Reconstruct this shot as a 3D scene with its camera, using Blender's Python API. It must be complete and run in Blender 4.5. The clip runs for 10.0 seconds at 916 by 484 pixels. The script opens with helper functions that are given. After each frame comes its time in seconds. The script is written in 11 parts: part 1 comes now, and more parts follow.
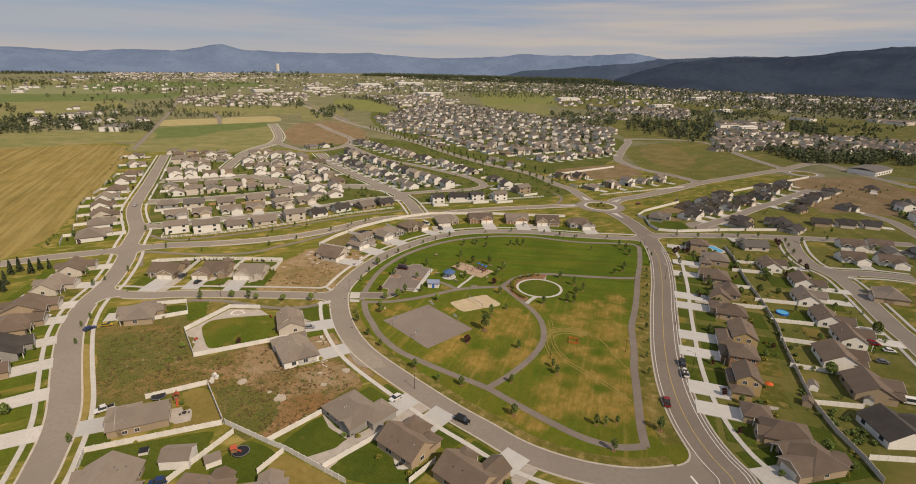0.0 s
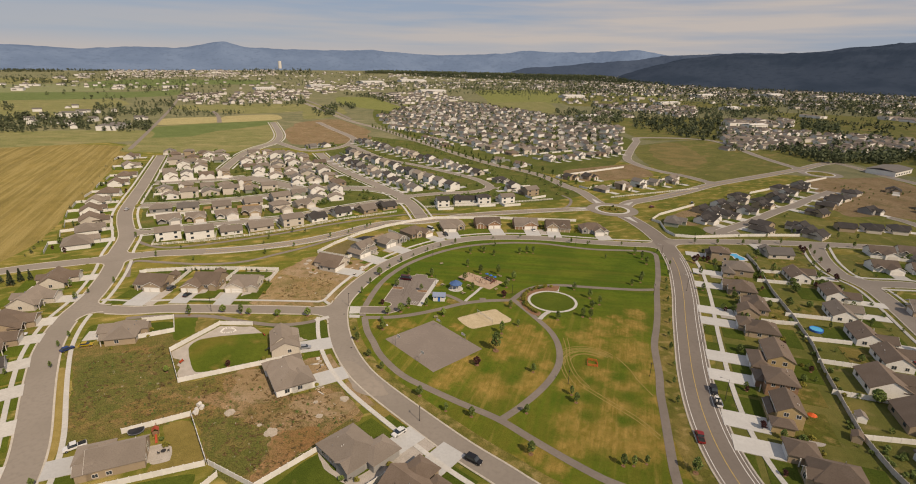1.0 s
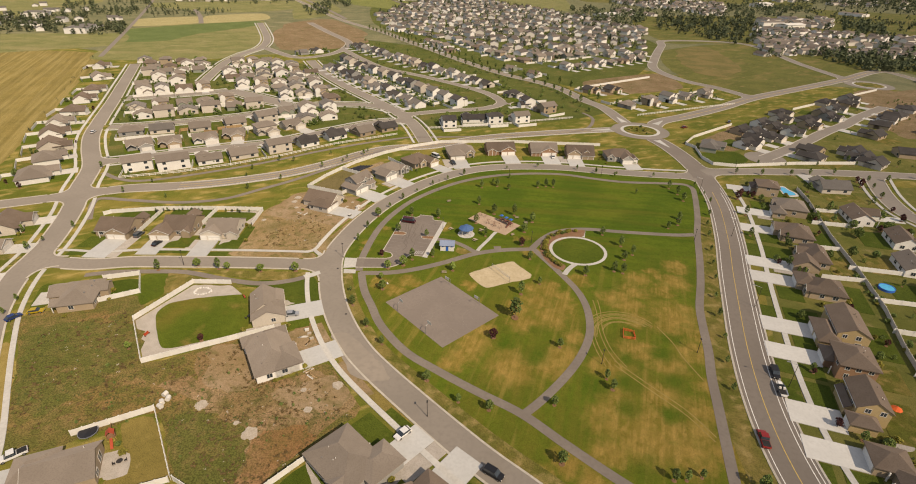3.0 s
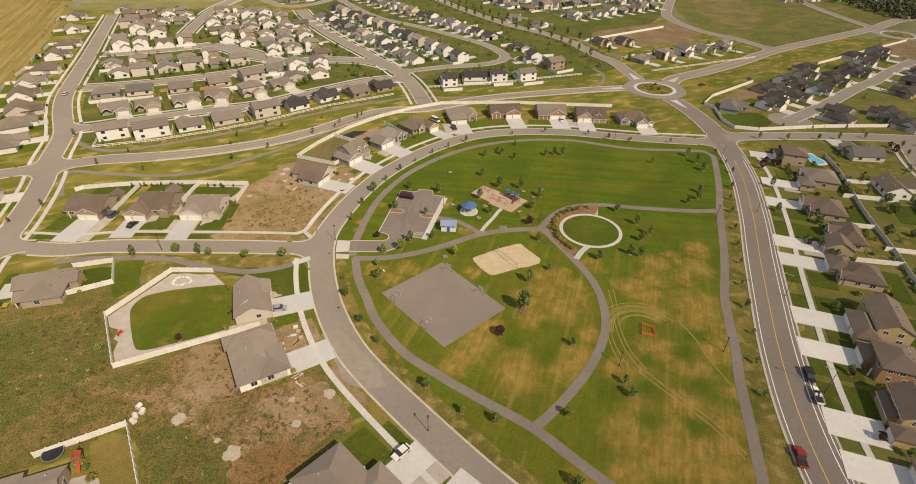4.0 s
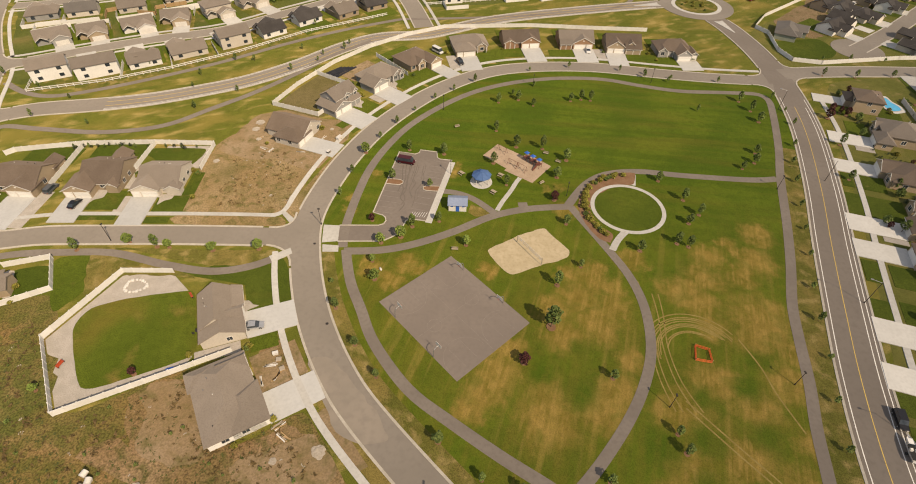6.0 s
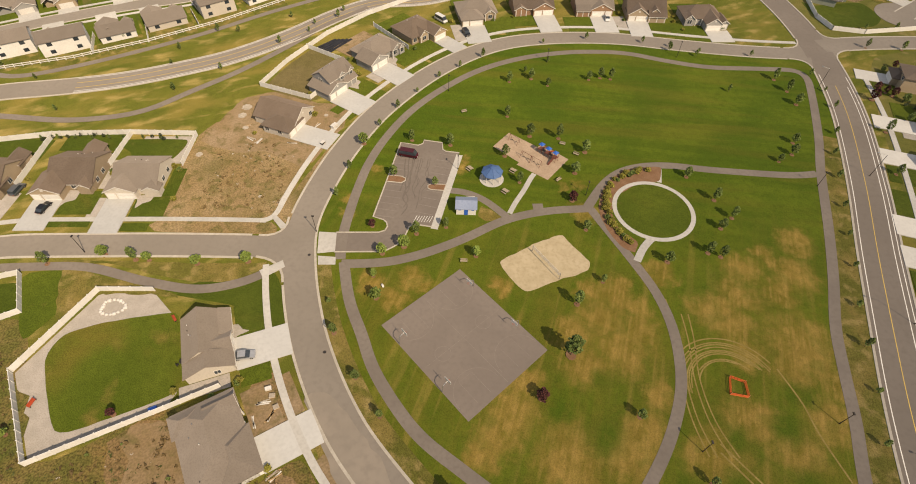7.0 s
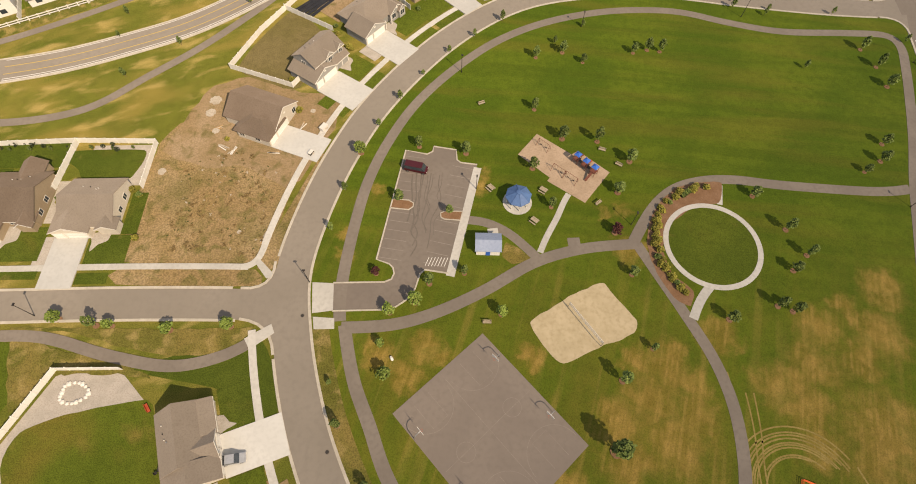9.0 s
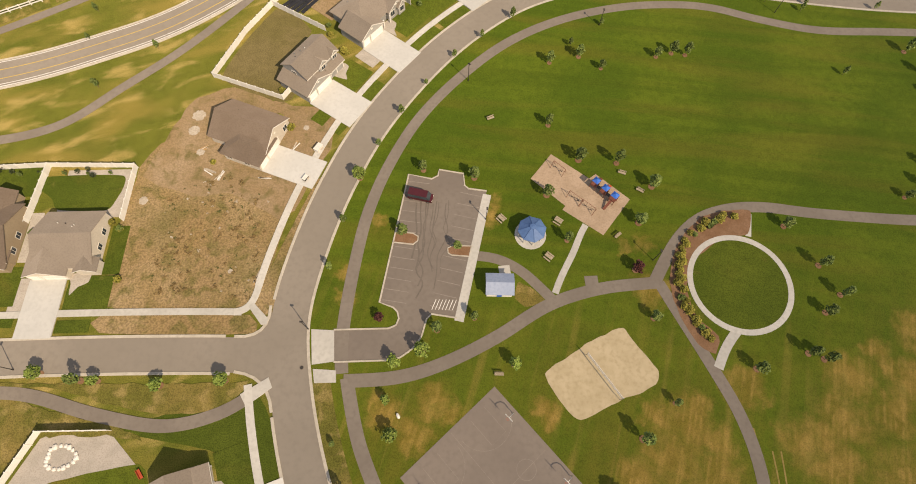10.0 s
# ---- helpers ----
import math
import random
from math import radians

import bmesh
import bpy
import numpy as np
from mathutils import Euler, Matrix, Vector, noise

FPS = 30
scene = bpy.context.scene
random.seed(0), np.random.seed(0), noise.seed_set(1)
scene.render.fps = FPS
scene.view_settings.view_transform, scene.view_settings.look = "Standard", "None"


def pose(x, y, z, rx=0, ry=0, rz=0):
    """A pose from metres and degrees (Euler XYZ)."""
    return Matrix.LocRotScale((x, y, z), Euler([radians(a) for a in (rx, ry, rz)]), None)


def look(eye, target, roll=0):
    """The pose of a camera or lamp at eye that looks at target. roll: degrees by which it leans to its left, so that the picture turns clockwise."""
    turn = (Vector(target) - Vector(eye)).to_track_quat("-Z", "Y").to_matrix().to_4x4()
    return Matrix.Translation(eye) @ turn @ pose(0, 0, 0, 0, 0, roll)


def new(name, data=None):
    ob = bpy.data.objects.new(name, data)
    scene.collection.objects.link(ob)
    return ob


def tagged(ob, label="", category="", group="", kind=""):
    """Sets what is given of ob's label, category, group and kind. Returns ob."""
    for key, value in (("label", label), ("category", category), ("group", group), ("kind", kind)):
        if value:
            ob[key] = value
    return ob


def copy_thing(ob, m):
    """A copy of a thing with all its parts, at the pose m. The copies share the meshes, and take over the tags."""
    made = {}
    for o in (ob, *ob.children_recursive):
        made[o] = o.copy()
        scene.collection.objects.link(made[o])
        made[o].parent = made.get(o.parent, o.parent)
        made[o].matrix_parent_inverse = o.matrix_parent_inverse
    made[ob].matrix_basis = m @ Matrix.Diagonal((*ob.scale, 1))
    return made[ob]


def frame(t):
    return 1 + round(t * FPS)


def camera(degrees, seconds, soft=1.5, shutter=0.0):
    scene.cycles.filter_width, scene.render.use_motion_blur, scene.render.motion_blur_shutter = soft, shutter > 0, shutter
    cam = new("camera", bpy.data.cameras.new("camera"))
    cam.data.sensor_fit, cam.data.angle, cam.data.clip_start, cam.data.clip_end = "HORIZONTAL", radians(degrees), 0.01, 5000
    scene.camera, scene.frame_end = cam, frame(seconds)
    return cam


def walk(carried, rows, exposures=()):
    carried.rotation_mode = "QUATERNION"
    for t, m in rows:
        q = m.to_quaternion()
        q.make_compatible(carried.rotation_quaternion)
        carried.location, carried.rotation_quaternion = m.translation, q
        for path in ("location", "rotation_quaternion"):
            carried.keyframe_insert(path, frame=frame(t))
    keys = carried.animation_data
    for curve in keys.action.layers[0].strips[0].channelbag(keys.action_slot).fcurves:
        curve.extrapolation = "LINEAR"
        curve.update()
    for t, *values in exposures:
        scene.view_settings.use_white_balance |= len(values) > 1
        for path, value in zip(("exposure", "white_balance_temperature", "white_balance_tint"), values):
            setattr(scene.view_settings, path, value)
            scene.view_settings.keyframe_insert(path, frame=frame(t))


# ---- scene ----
cam = camera(83.3, 10.0, soft=1.0)
PATH = [
    (0, (1.406, 0.825, 100.226), (1.374, 2.718, 99.581), 1.5),
    (0.5, (0.113, 9.5, 100.233), (0.074, 11.393, 99.587), 1.4),
    (1, (-1.142, 18.243, 100.251), (-1.184, 20.132, 99.596), 1.4),
    (1.5, (-2.347, 27.113, 100.288), (-2.394, 28.974, 99.558), 1.5),
    (2, (-3.45, 36.143, 100.361), (-3.495, 37.971, 99.55), 1.5),
    (2.5, (-4.429, 45.346, 100.479), (-4.475, 47.133, 99.582), 1.4),
    (2.7, (-4.754, 49.09, 100.519), (-4.799, 50.86, 99.587), 1.4),
    (4, (-6.509, 73.789, 101.17), (-6.548, 75.432, 100.03), 1.2),
    (4.5, (-7.51, 83.328, 101.305), (-7.546, 84.916, 100.09), 1.1),
    (5, (-8.817, 92.953, 101.388), (-8.849, 94.483, 100.101), 1.2),
    (5.5, (-10.267, 102.718, 101.456), (-10.293, 104.188, 100.1), 1.3),
    (5.7, (-10.839, 106.675, 101.475), (-10.859, 108.12, 100.093), 1.5),
    (7, (-14.503, 132.7, 101.839), (-14.517, 133.969, 100.293), 1.5),
    (7.5, (-15.88, 142.789, 101.979), (-15.892, 143.986, 100.377), 1.4),
    (8, (-17.253, 153.029, 102.094), (-17.263, 154.147, 100.436), 1.3),
    (8.5, (-18.602, 163.345, 102.171), (-18.611, 164.379, 100.459), 1.3),
    (9, (-19.942, 173.607, 102.229), (-19.948, 174.558, 100.47), 1.2),
    (9.5, (-21.387, 183.673, 102.345), (-21.386, 184.543, 100.544), 1.5),
    (10, (-22.825, 193.739, 102.392), (-22.816, 194.53, 100.556), 1.9),
]
walk(cam, [(t, look(eye, target, roll)) for t, eye, target, roll in PATH], [(0, -0.43, 7500, 15), (2.5, -0.23, 7650, 14), (5, -0.15, 7900, 13), (8, 0.02, 8050, 13), (10, 0.15, 8050, 13)])

# ---- light ----
SUN = Vector((0.65, -0.76, 0.93)).normalized()
sun_data = bpy.data.lights.new("sun", "SUN")
sun_data.energy, sun_data.angle, sun_data.color = 4.2, radians(0.6), (1.0, 0.90, 0.76)
sun = new("sun", sun_data)
sun.matrix_world = look(SUN * 600, (0, 0, 0))

world = bpy.data.worlds.new("sky")
scene.world = world
world.use_nodes = True
wn, wl = world.node_tree.nodes, world.node_tree.links
wn.clear()
w_out, w_bg = wn.new("ShaderNodeOutputWorld"), wn.new("ShaderNodeBackground")
w_sky = wn.new("ShaderNodeTexSky")
w_sky.sky_type, w_sky.sun_disc = "NISHITA", False
w_sky.sun_elevation = math.asin(SUN.z)
w_sky.sun_rotation = math.atan2(SUN.x, SUN.y)
w_sky.dust_density, w_sky.air_density, w_sky.altitude = 0.3, 1.2, 900
w_sky.ozone_density = 3.0
w_co = wn.new("ShaderNodeTexCoord")
w_map = wn.new("ShaderNodeMapping")
w_map.inputs["Scale"].default_value = (1.0, 1.0, 16.0)
w_noise = wn.new("ShaderNodeTexNoise")
w_noise.inputs["Scale"].default_value, w_noise.inputs["Detail"].default_value = 2.4, 8
w_ramp = wn.new("ShaderNodeValToRGB")
w_ramp.color_ramp.elements[0].position, w_ramp.color_ramp.elements[1].position = 0.36, 0.60
w_ramp.color_ramp.elements[0].color, w_ramp.color_ramp.elements[1].color = (0.12, 0.12, 0.12, 1), (0.92, 0.92, 0.92, 1)
w_mix = wn.new("ShaderNodeMix")
w_mix.data_type = "RGBA"
w_mix.inputs["B"].default_value = (7.1, 6.95, 7.0, 1)
wl.new(w_co.outputs["Generated"], w_map.inputs["Vector"])
wl.new(w_map.outputs["Vector"], w_noise.inputs["Vector"])
wl.new(w_noise.outputs["Fac"], w_ramp.inputs["Fac"])
# thinner cloud towards the west
w_sep, w_thin, w_mul = wn.new("ShaderNodeSeparateXYZ"), wn.new("ShaderNodeMapRange"), wn.new("ShaderNodeMath")
w_mul.operation = "MULTIPLY"
w_thin.inputs["From Min"].default_value, w_thin.inputs["From Max"].default_value = -0.75, 0.1
w_thin.inputs["To Min"].default_value, w_thin.inputs["To Max"].default_value = 0.25, 1.0
wl.new(w_co.outputs["Generated"], w_sep.inputs["Vector"])
wl.new(w_sep.outputs["X"], w_thin.inputs["Value"])
wl.new(w_ramp.outputs["Color"], w_mul.inputs[0])
wl.new(w_thin.outputs["Result"], w_mul.inputs[1])
# a grey veil along the horizon
w_veil, w_max = wn.new("ShaderNodeMapRange"), wn.new("ShaderNodeMath")
w_max.operation = "MAXIMUM"
w_veil.inputs["From Min"].default_value, w_veil.inputs["From Max"].default_value = 0.0, 0.04
w_veil.inputs["To Min"].default_value, w_veil.inputs["To Max"].default_value = 0.96, 0.0
wl.new(w_sep.outputs["Z"], w_veil.inputs["Value"])
wl.new(w_mul.outputs[0], w_max.inputs[0])
wl.new(w_veil.outputs["Result"], w_max.inputs[1])
wl.new(w_max.outputs[0], w_mix.inputs["Factor"])
# high thin haze keeps the low sky blue
w_blue = wn.new("ShaderNodeMix")
w_blue.data_type = "RGBA"
w_blue.inputs["Factor"].default_value, w_blue.inputs["B"].default_value = 0.75, (3.2, 4.7, 7.6, 1)
wl.new(w_sky.outputs["Color"], w_blue.inputs["A"])
wl.new(w_blue.outputs["Result"], w_mix.inputs["A"])
wl.new(w_mix.outputs["Result"], w_bg.inputs["Color"])
w_bg.inputs["Strength"].default_value = 0.09
wl.new(w_bg.outputs["Background"], w_out.inputs["Surface"])


# ---- materials ----
def graph(name):
    m = bpy.data.materials.new(name)
    m.use_nodes = True
    return m, m.node_tree.nodes, m.node_tree.links, m.node_tree.nodes["Principled BSDF"]


def noise_fac(n, l, scale, detail=4, low=0.35, high=0.65, stretch=None, turn=0.0, warp=0.0):
    """A soft-stepped noise in world metres; its size is 1 / scale."""
    geo, ramp, tex = n.new("ShaderNodeNewGeometry"), n.new("ShaderNodeMapRange"), n.new("ShaderNodeTexNoise")
    tex.inputs["Scale"].default_value, tex.inputs["Detail"].default_value = scale, detail
    tex.inputs["Distortion"].default_value = warp
    ramp.interpolation_type = "SMOOTHSTEP"
    ramp.inputs["From Min"].default_value, ramp.inputs["From Max"].default_value = low, high
    mp = n.new("ShaderNodeMapping")
    mp.vector_type = "TEXTURE"
    mp.inputs["Rotation"].default_value = (0, 0, radians(turn))
    mp.inputs["Scale"].default_value = [1 / k for k in stretch or (1, 1, 1)]
    l.new(geo.outputs["Position"], mp.inputs["Vector"])
    l.new(mp.outputs["Vector"], tex.inputs["Vector"])
    l.new(tex.outputs["Fac"], ramp.inputs["Value"])
    return ramp.outputs["Result"]


def blend(n, l, fac, a, b):
    mix = n.new("ShaderNodeMix")
    mix.data_type = "RGBA"
    for key, value in (("Factor", fac), ("A", a), ("B", b)):
        if isinstance(value, (tuple, float, int)):
            mix.inputs[key].default_value = (*value, 1) if isinstance(value, tuple) else value
        else:
            l.new(value, mix.inputs[key])
    return mix.outputs["Result"]


def times(n, l, a, b):
    m = n.new("ShaderNodeMath")
    m.operation = "MULTIPLY"
    for i, v in enumerate((a, b)):
        if isinstance(v, (float, int)):
            m.inputs[i].default_value = v
        else:
            l.new(v, m.inputs[i])
    return m.outputs[0]


def bumpy(n, l, bsdf, scale, depth, strength=0.5):
    geo, tex, bump = n.new("ShaderNodeNewGeometry"), n.new("ShaderNodeTexNoise"), n.new("ShaderNodeBump")
    tex.inputs["Scale"].default_value, tex.inputs["Detail"].default_value = scale, 5
    bump.inputs["Distance"].default_value, bump.inputs["Strength"].default_value = depth, strength
    l.new(geo.outputs["Position"], tex.inputs["Vector"])
    l.new(tex.outputs["Fac"], bump.inputs["Height"])
    l.new(bump.outputs["Normal"], bsdf.inputs["Normal"])


def surface(name, a, b, c=None, rough=0.85, s1=0.15, s2=2.5, bump=0.02, spread=0.0, metal=0.0, spec=0.3):
    """A weathered plain surface: colours a and b in broad patches, c as fine grain; spread: how much things differ."""
    m, n, l, bsdf = graph(name)
    col = blend(n, l, noise_fac(n, l, s1), a, b)
    c = c or tuple(0.8 * x for x in a)
    col = blend(n, l, times(n, l, noise_fac(n, l, s2, 6, 0.4, 0.75), 0.7), col, c)
    if spread:
        info, hsv, rng = n.new("ShaderNodeObjectInfo"), n.new("ShaderNodeHueSaturation"), n.new("ShaderNodeMapRange")
        rng.inputs["To Min"].default_value, rng.inputs["To Max"].default_value = 1 - spread, 1 + spread
        l.new(info.outputs["Random"], rng.inputs["Value"])
        l.new(rng.outputs["Result"], hsv.inputs["Value"])
        l.new(col, hsv.inputs["Color"])
        col = hsv.outputs["Color"]
    l.new(col, bsdf.inputs["Base Color"])
    bsdf.inputs["Roughness"].default_value, bsdf.inputs["Metallic"].default_value = rough, metal
    bsdf.inputs["Specular IOR Level"].default_value = spec
    if rough >= 0.85:
        bsdf.inputs["Diffuse Roughness"].default_value = 0.9
    if bump:
        bumpy(n, l, bsdf, s2 * 3, bump)
    return m


def spots_fac(n, l, spots, warp=6.0):
    """A soft mask of rounded spots (x, y, radius) with ragged edges."""
    geo, tex = n.new("ShaderNodeNewGeometry"), n.new("ShaderNodeTexNoise")
    tex.inputs["Scale"].default_value, tex.inputs["Detail"].default_value, tex.inputs["Roughness"].default_value = 0.22, 7, 0.62
    mad = n.new("ShaderNodeVectorMath")
    mad.operation = "MULTIPLY_ADD"
    mad.inputs[1].default_value = (warp * 1.6, warp * 1.6, 0)
    shift = n.new("ShaderNodeVectorMath")
    shift.operation = "ADD"
    shift.inputs[1].default_value = (-0.8 * warp, -0.8 * warp, 0)
    l.new(geo.outputs["Position"], tex.inputs["Vector"])
    l.new(tex.outputs["Color"], mad.inputs[0])
    l.new(geo.outputs["Position"], mad.inputs[2])
    l.new(mad.outputs[0], shift.inputs[0])
    total = None
    for x, y, r in spots:
        far, rng = n.new("ShaderNodeVectorMath"), n.new("ShaderNodeMapRange")
        far.operation = "DISTANCE"
        far.inputs[1].default_value = (x, y, 0.1)
        rng.interpolation_type = "SMOOTHSTEP"
        rng.inputs["From Min"].default_value, rng.inputs["From Max"].default_value = r * 1.65, r * 0.25
        l.new(shift.outputs[0], far.inputs[0])
        l.new(far.outputs["Value"], rng.inputs["Value"])
        if total is None:
            total = rng.outputs["Result"]
        else:
            top = n.new("ShaderNodeMath")
            top.operation = "MAXIMUM"
            l.new(total, top.inputs[0])
            l.new(rng.outputs["Result"], top.inputs[1])
            total = top.outputs[0]
    return total


# where the park's grass has dried out, and where the sprinklers keep it green
DRY_NORTH = [(62, 216, 2.5), (55, 211, 4), (34, 208, 3.5), (52, 203, 4), (22, 202, 4), (43, 198, 4), (62, 204, 3.5), (68, 209, 4.5), (48, 194, 4.5), (18, 195, 4.5), (27, 198, 3), (72, 220, 4), (62, 190, 7), (22, 187, 5), (19, 228, 3.5), (11, 191, 4), (26, 192, 4), (28, 177, 3), (49, 187, 3.5), (-5, 203, 2), (-14, 247, 1.8), (-15, 244, 1.6), (18, 238, 2), (14, 238, 1.6), (-46, 230, 1.4), (-45, 225, 1.4), (-40, 242, 1.6), (-36, 202, 3), (-26, 205, 2.5), (-23, 202, 2), (-30, 199, 2.5), (18, 194, 3), (10, 191, 3.5), (24, 204, 2.2), (63, 213, 2.2), (56, 212, 2.5), (47, 199, 3), (33, 206, 2)]
DRY_MID = [(-3, 173, 5), (-6, 168, 4), (8, 163, 6.5), (19, 165, 4.5), (23, 169, 4), (44, 173, 4), (35, 165, 5), (35, 152, 5.5), (46, 155, 6), (53, 166, 5), (40, 147, 5), (62, 173, 5), (58, 184, 4), (13, 183, 4.5), (0, 179, 3), (61, 158, 3), (66, 181, 3), (56, 150, 4), (-4, 171, 3.5), (-9, 164, 3), (6, 161, 4), (18, 165, 3.5), (10, 193, 2.5), (16, 203, 2.5), (39, 166, 4), (47, 173, 3.5), (58, 188, 3), (60, 174, 4), (-26, 203, 2), (-2, 179, 3)]
DRY_SOUTH = [(31, 147, 5), (42, 139, 6), (48, 136, 5), (36, 141, 6), (29, 136, 4), (19, 133, 3.5), (53, 143, 4), (56, 137, 4), (59, 130, 3), (12, 128, 3), (24, 128, 3), (46, 143, 4)]
GREEN_SPOTS = [(16, 180, 2.2), (7, 173, 2.4), (15, 168, 3.6), (39, 159, 3.8), (41, 168, 2.8), (52, 171, 3.2), (37, 150, 3), (30, 157, 4), (52, 160, 3.4), (47, 148, 2.6), (57, 178, 3)]


def turf(name, green, deep, dry, straw, dryness, s_dry=0.05, stripes=0.0, south=None, stripe_turn=-16.7, stretch=(1, 1, 1), turn=0.0):
    """Grass: two greens, fine blades, dry and straw patches with soft edges, faint mowing stripes."""
    m, n, l, bsdf = graph(name)
    col = blend(n, l, noise_fac(n, l, 0.05, 4, 0.38, 0.62), green, deep)
    col = blend(n, l, times(n, l, noise_fac(n, l, 0.5, 6, 0.4, 0.7), 0.35), col, tuple(0.7 * x for x in deep))
    lo = 0.70 - 0.32 * dryness
    d = noise_fac(n, l, s_dry, 8, lo, lo + 0.26, stretch, turn, 0.25)
    d2 = noise_fac(n, l, s_dry * 2.7, 9, lo + 0.05, lo + 0.27, stretch, turn, 0.25)
    if south:
        # the unwatered southern part is drier
        geo, sep, rise = n.new("ShaderNodeNewGeometry"), n.new("ShaderNodeSeparateXYZ"), n.new("ShaderNodeMapRange")
        l.new(geo.outputs["Position"], sep.inputs["Vector"])
        l.new(sep.outputs["Y"], rise.inputs["Value"])
        rise.inputs["From Min"].default_value, rise.inputs["From Max"].default_value = south
        olive = tuple(0.42 * p + 0.58 * q for p, q in zip(green, dry))
        parch = noise_fac(n, l, 0.05, 8, 0.28, 0.60, warp=0.3)
        col = blend(n, l, times(n, l, times(n, l, rise.outputs["Result"], parch), 0.32), col, olive)
        bare = spots_fac(n, l, DRY_NORTH + DRY_MID + DRY_SOUTH)
        mottle = noise_fac(n, l, 0.16, 9, 0.36, 0.62, warp=0.5)
        col = blend(n, l, times(n, l, bare, 0.66), col, dry)
        col = blend(n, l, times(n, l, times(n, l, bare, mottle), 0.75), col, tuple(0.5 * p + 0.5 * q for p, q in zip(dry, straw)))
        # straw shows in thin rows along the mowing direction
        row = noise_fac(n, l, 1.1, 5, 0.36, 0.60, (1.0, 0.05, 1), stripe_turn)
        row2 = noise_fac(n, l, 0.6, 9, 0.38, 0.58, (1.0, 0.5, 1), stripe_turn, 0.4)
        col = blend(n, l, times(n, l, times(n, l, bare, times(n, l, row, row2)), 0.7), col, straw)
        streak = noise_fac(n, l, 0.42, 6, 0.52, 0.70, (1.0, 0.05, 1), stripe_turn)
        col = blend(n, l, times(n, l, times(n, l, rise.outputs["Result"], times(n, l, streak, parch)), 0.4), col, straw)
        wet = spots_fac(n, l, GREEN_SPOTS, 2.0)
        col = blend(n, l, times(n, l, wet, 0.95), col, deep)
        col = blend(n, l, times(n, l, noise_fac(n, l, 0.16, 3, 0.55, 0.66), 0.35), col, deep)
        fleck = noise_fac(n, l, 0.45, 10, 0.50, 0.66, warp=0.5)
        col = blend(n, l, times(n, l, times(n, l, rise.outputs["Result"], fleck), 0.22), col, olive)
    col = blend(n, l, times(n, l, d, 0.8), col, dry)
    col = blend(n, l, times(n, l, d2, 0.7), col, straw)
    if stripes:
        band = noise_fac(n, l, 0.35, 3, 0.42, 0.62, (1.0, 0.035, 1), stripe_turn)
        if south:
            # the northern lawn is mown across
            keep = n.new("ShaderNodeMath")
            keep.operation = "SUBTRACT"
            keep.inputs[0].default_value = 1.0
            l.new(rise.outputs["Result"], keep.inputs[1])
            band = times(n, l, band, rise.outputs["Result"])
            lane = times(n, l, noise_fac(n, l, 0.30, 4, 0.42, 0.64, (0.05, 1.0, 1), -6.0, 0.2), keep.outputs[0])
            col = blend(n, l, times(n, l, lane, 0.5), col, tuple(0.8 * x for x in deep))
            lane = times(n, l, noise_fac(n, l, 0.16, 5, 0.46, 0.68, (0.12, 1.0, 1), -6.0, 0.3), keep.outputs[0])
            col = blend(n, l, times(n, l, lane, 0.22), col, dry)
        col = blend(n, l, times(n, l, band, stripes), col, dry)
        if stripes > 0.5:
            rows_fac = noise_fac(n, l, 0.24, 3, 0.48, 0.62, (1.0, 0.01, 1), stripe_turn)
            col = blend(n, l, times(n, l, rows_fac, 0.4), col, tuple(0.62 * x for x in deep))
    fine = noise_fac(n, l, 5.0, 8, 0.35, 0.75)
    hsv, rng = n.new("ShaderNodeHueSaturation"), n.new("ShaderNodeMapRange")
    rng.inputs["To Min"].default_value, rng.inputs["To Max"].default_value = (1.18, 0.76) if south else (1.28, 0.62)
    l.new(fine, rng.inputs["Value"])
    l.new(rng.outputs["Result"], hsv.inputs["Value"])
    l.new(col, hsv.inputs["Color"])
    l.new(hsv.outputs["Color"], bsdf.inputs["Base Color"])
    bsdf.inputs["Roughness"].default_value, bsdf.inputs["Specular IOR Level"].default_value = 0.95, 0.1
    bsdf.inputs["Diffuse Roughness"].default_value = 1.0
    bumpy(n, l, bsdf, 3.0, 0.12, 0.6)
    return m


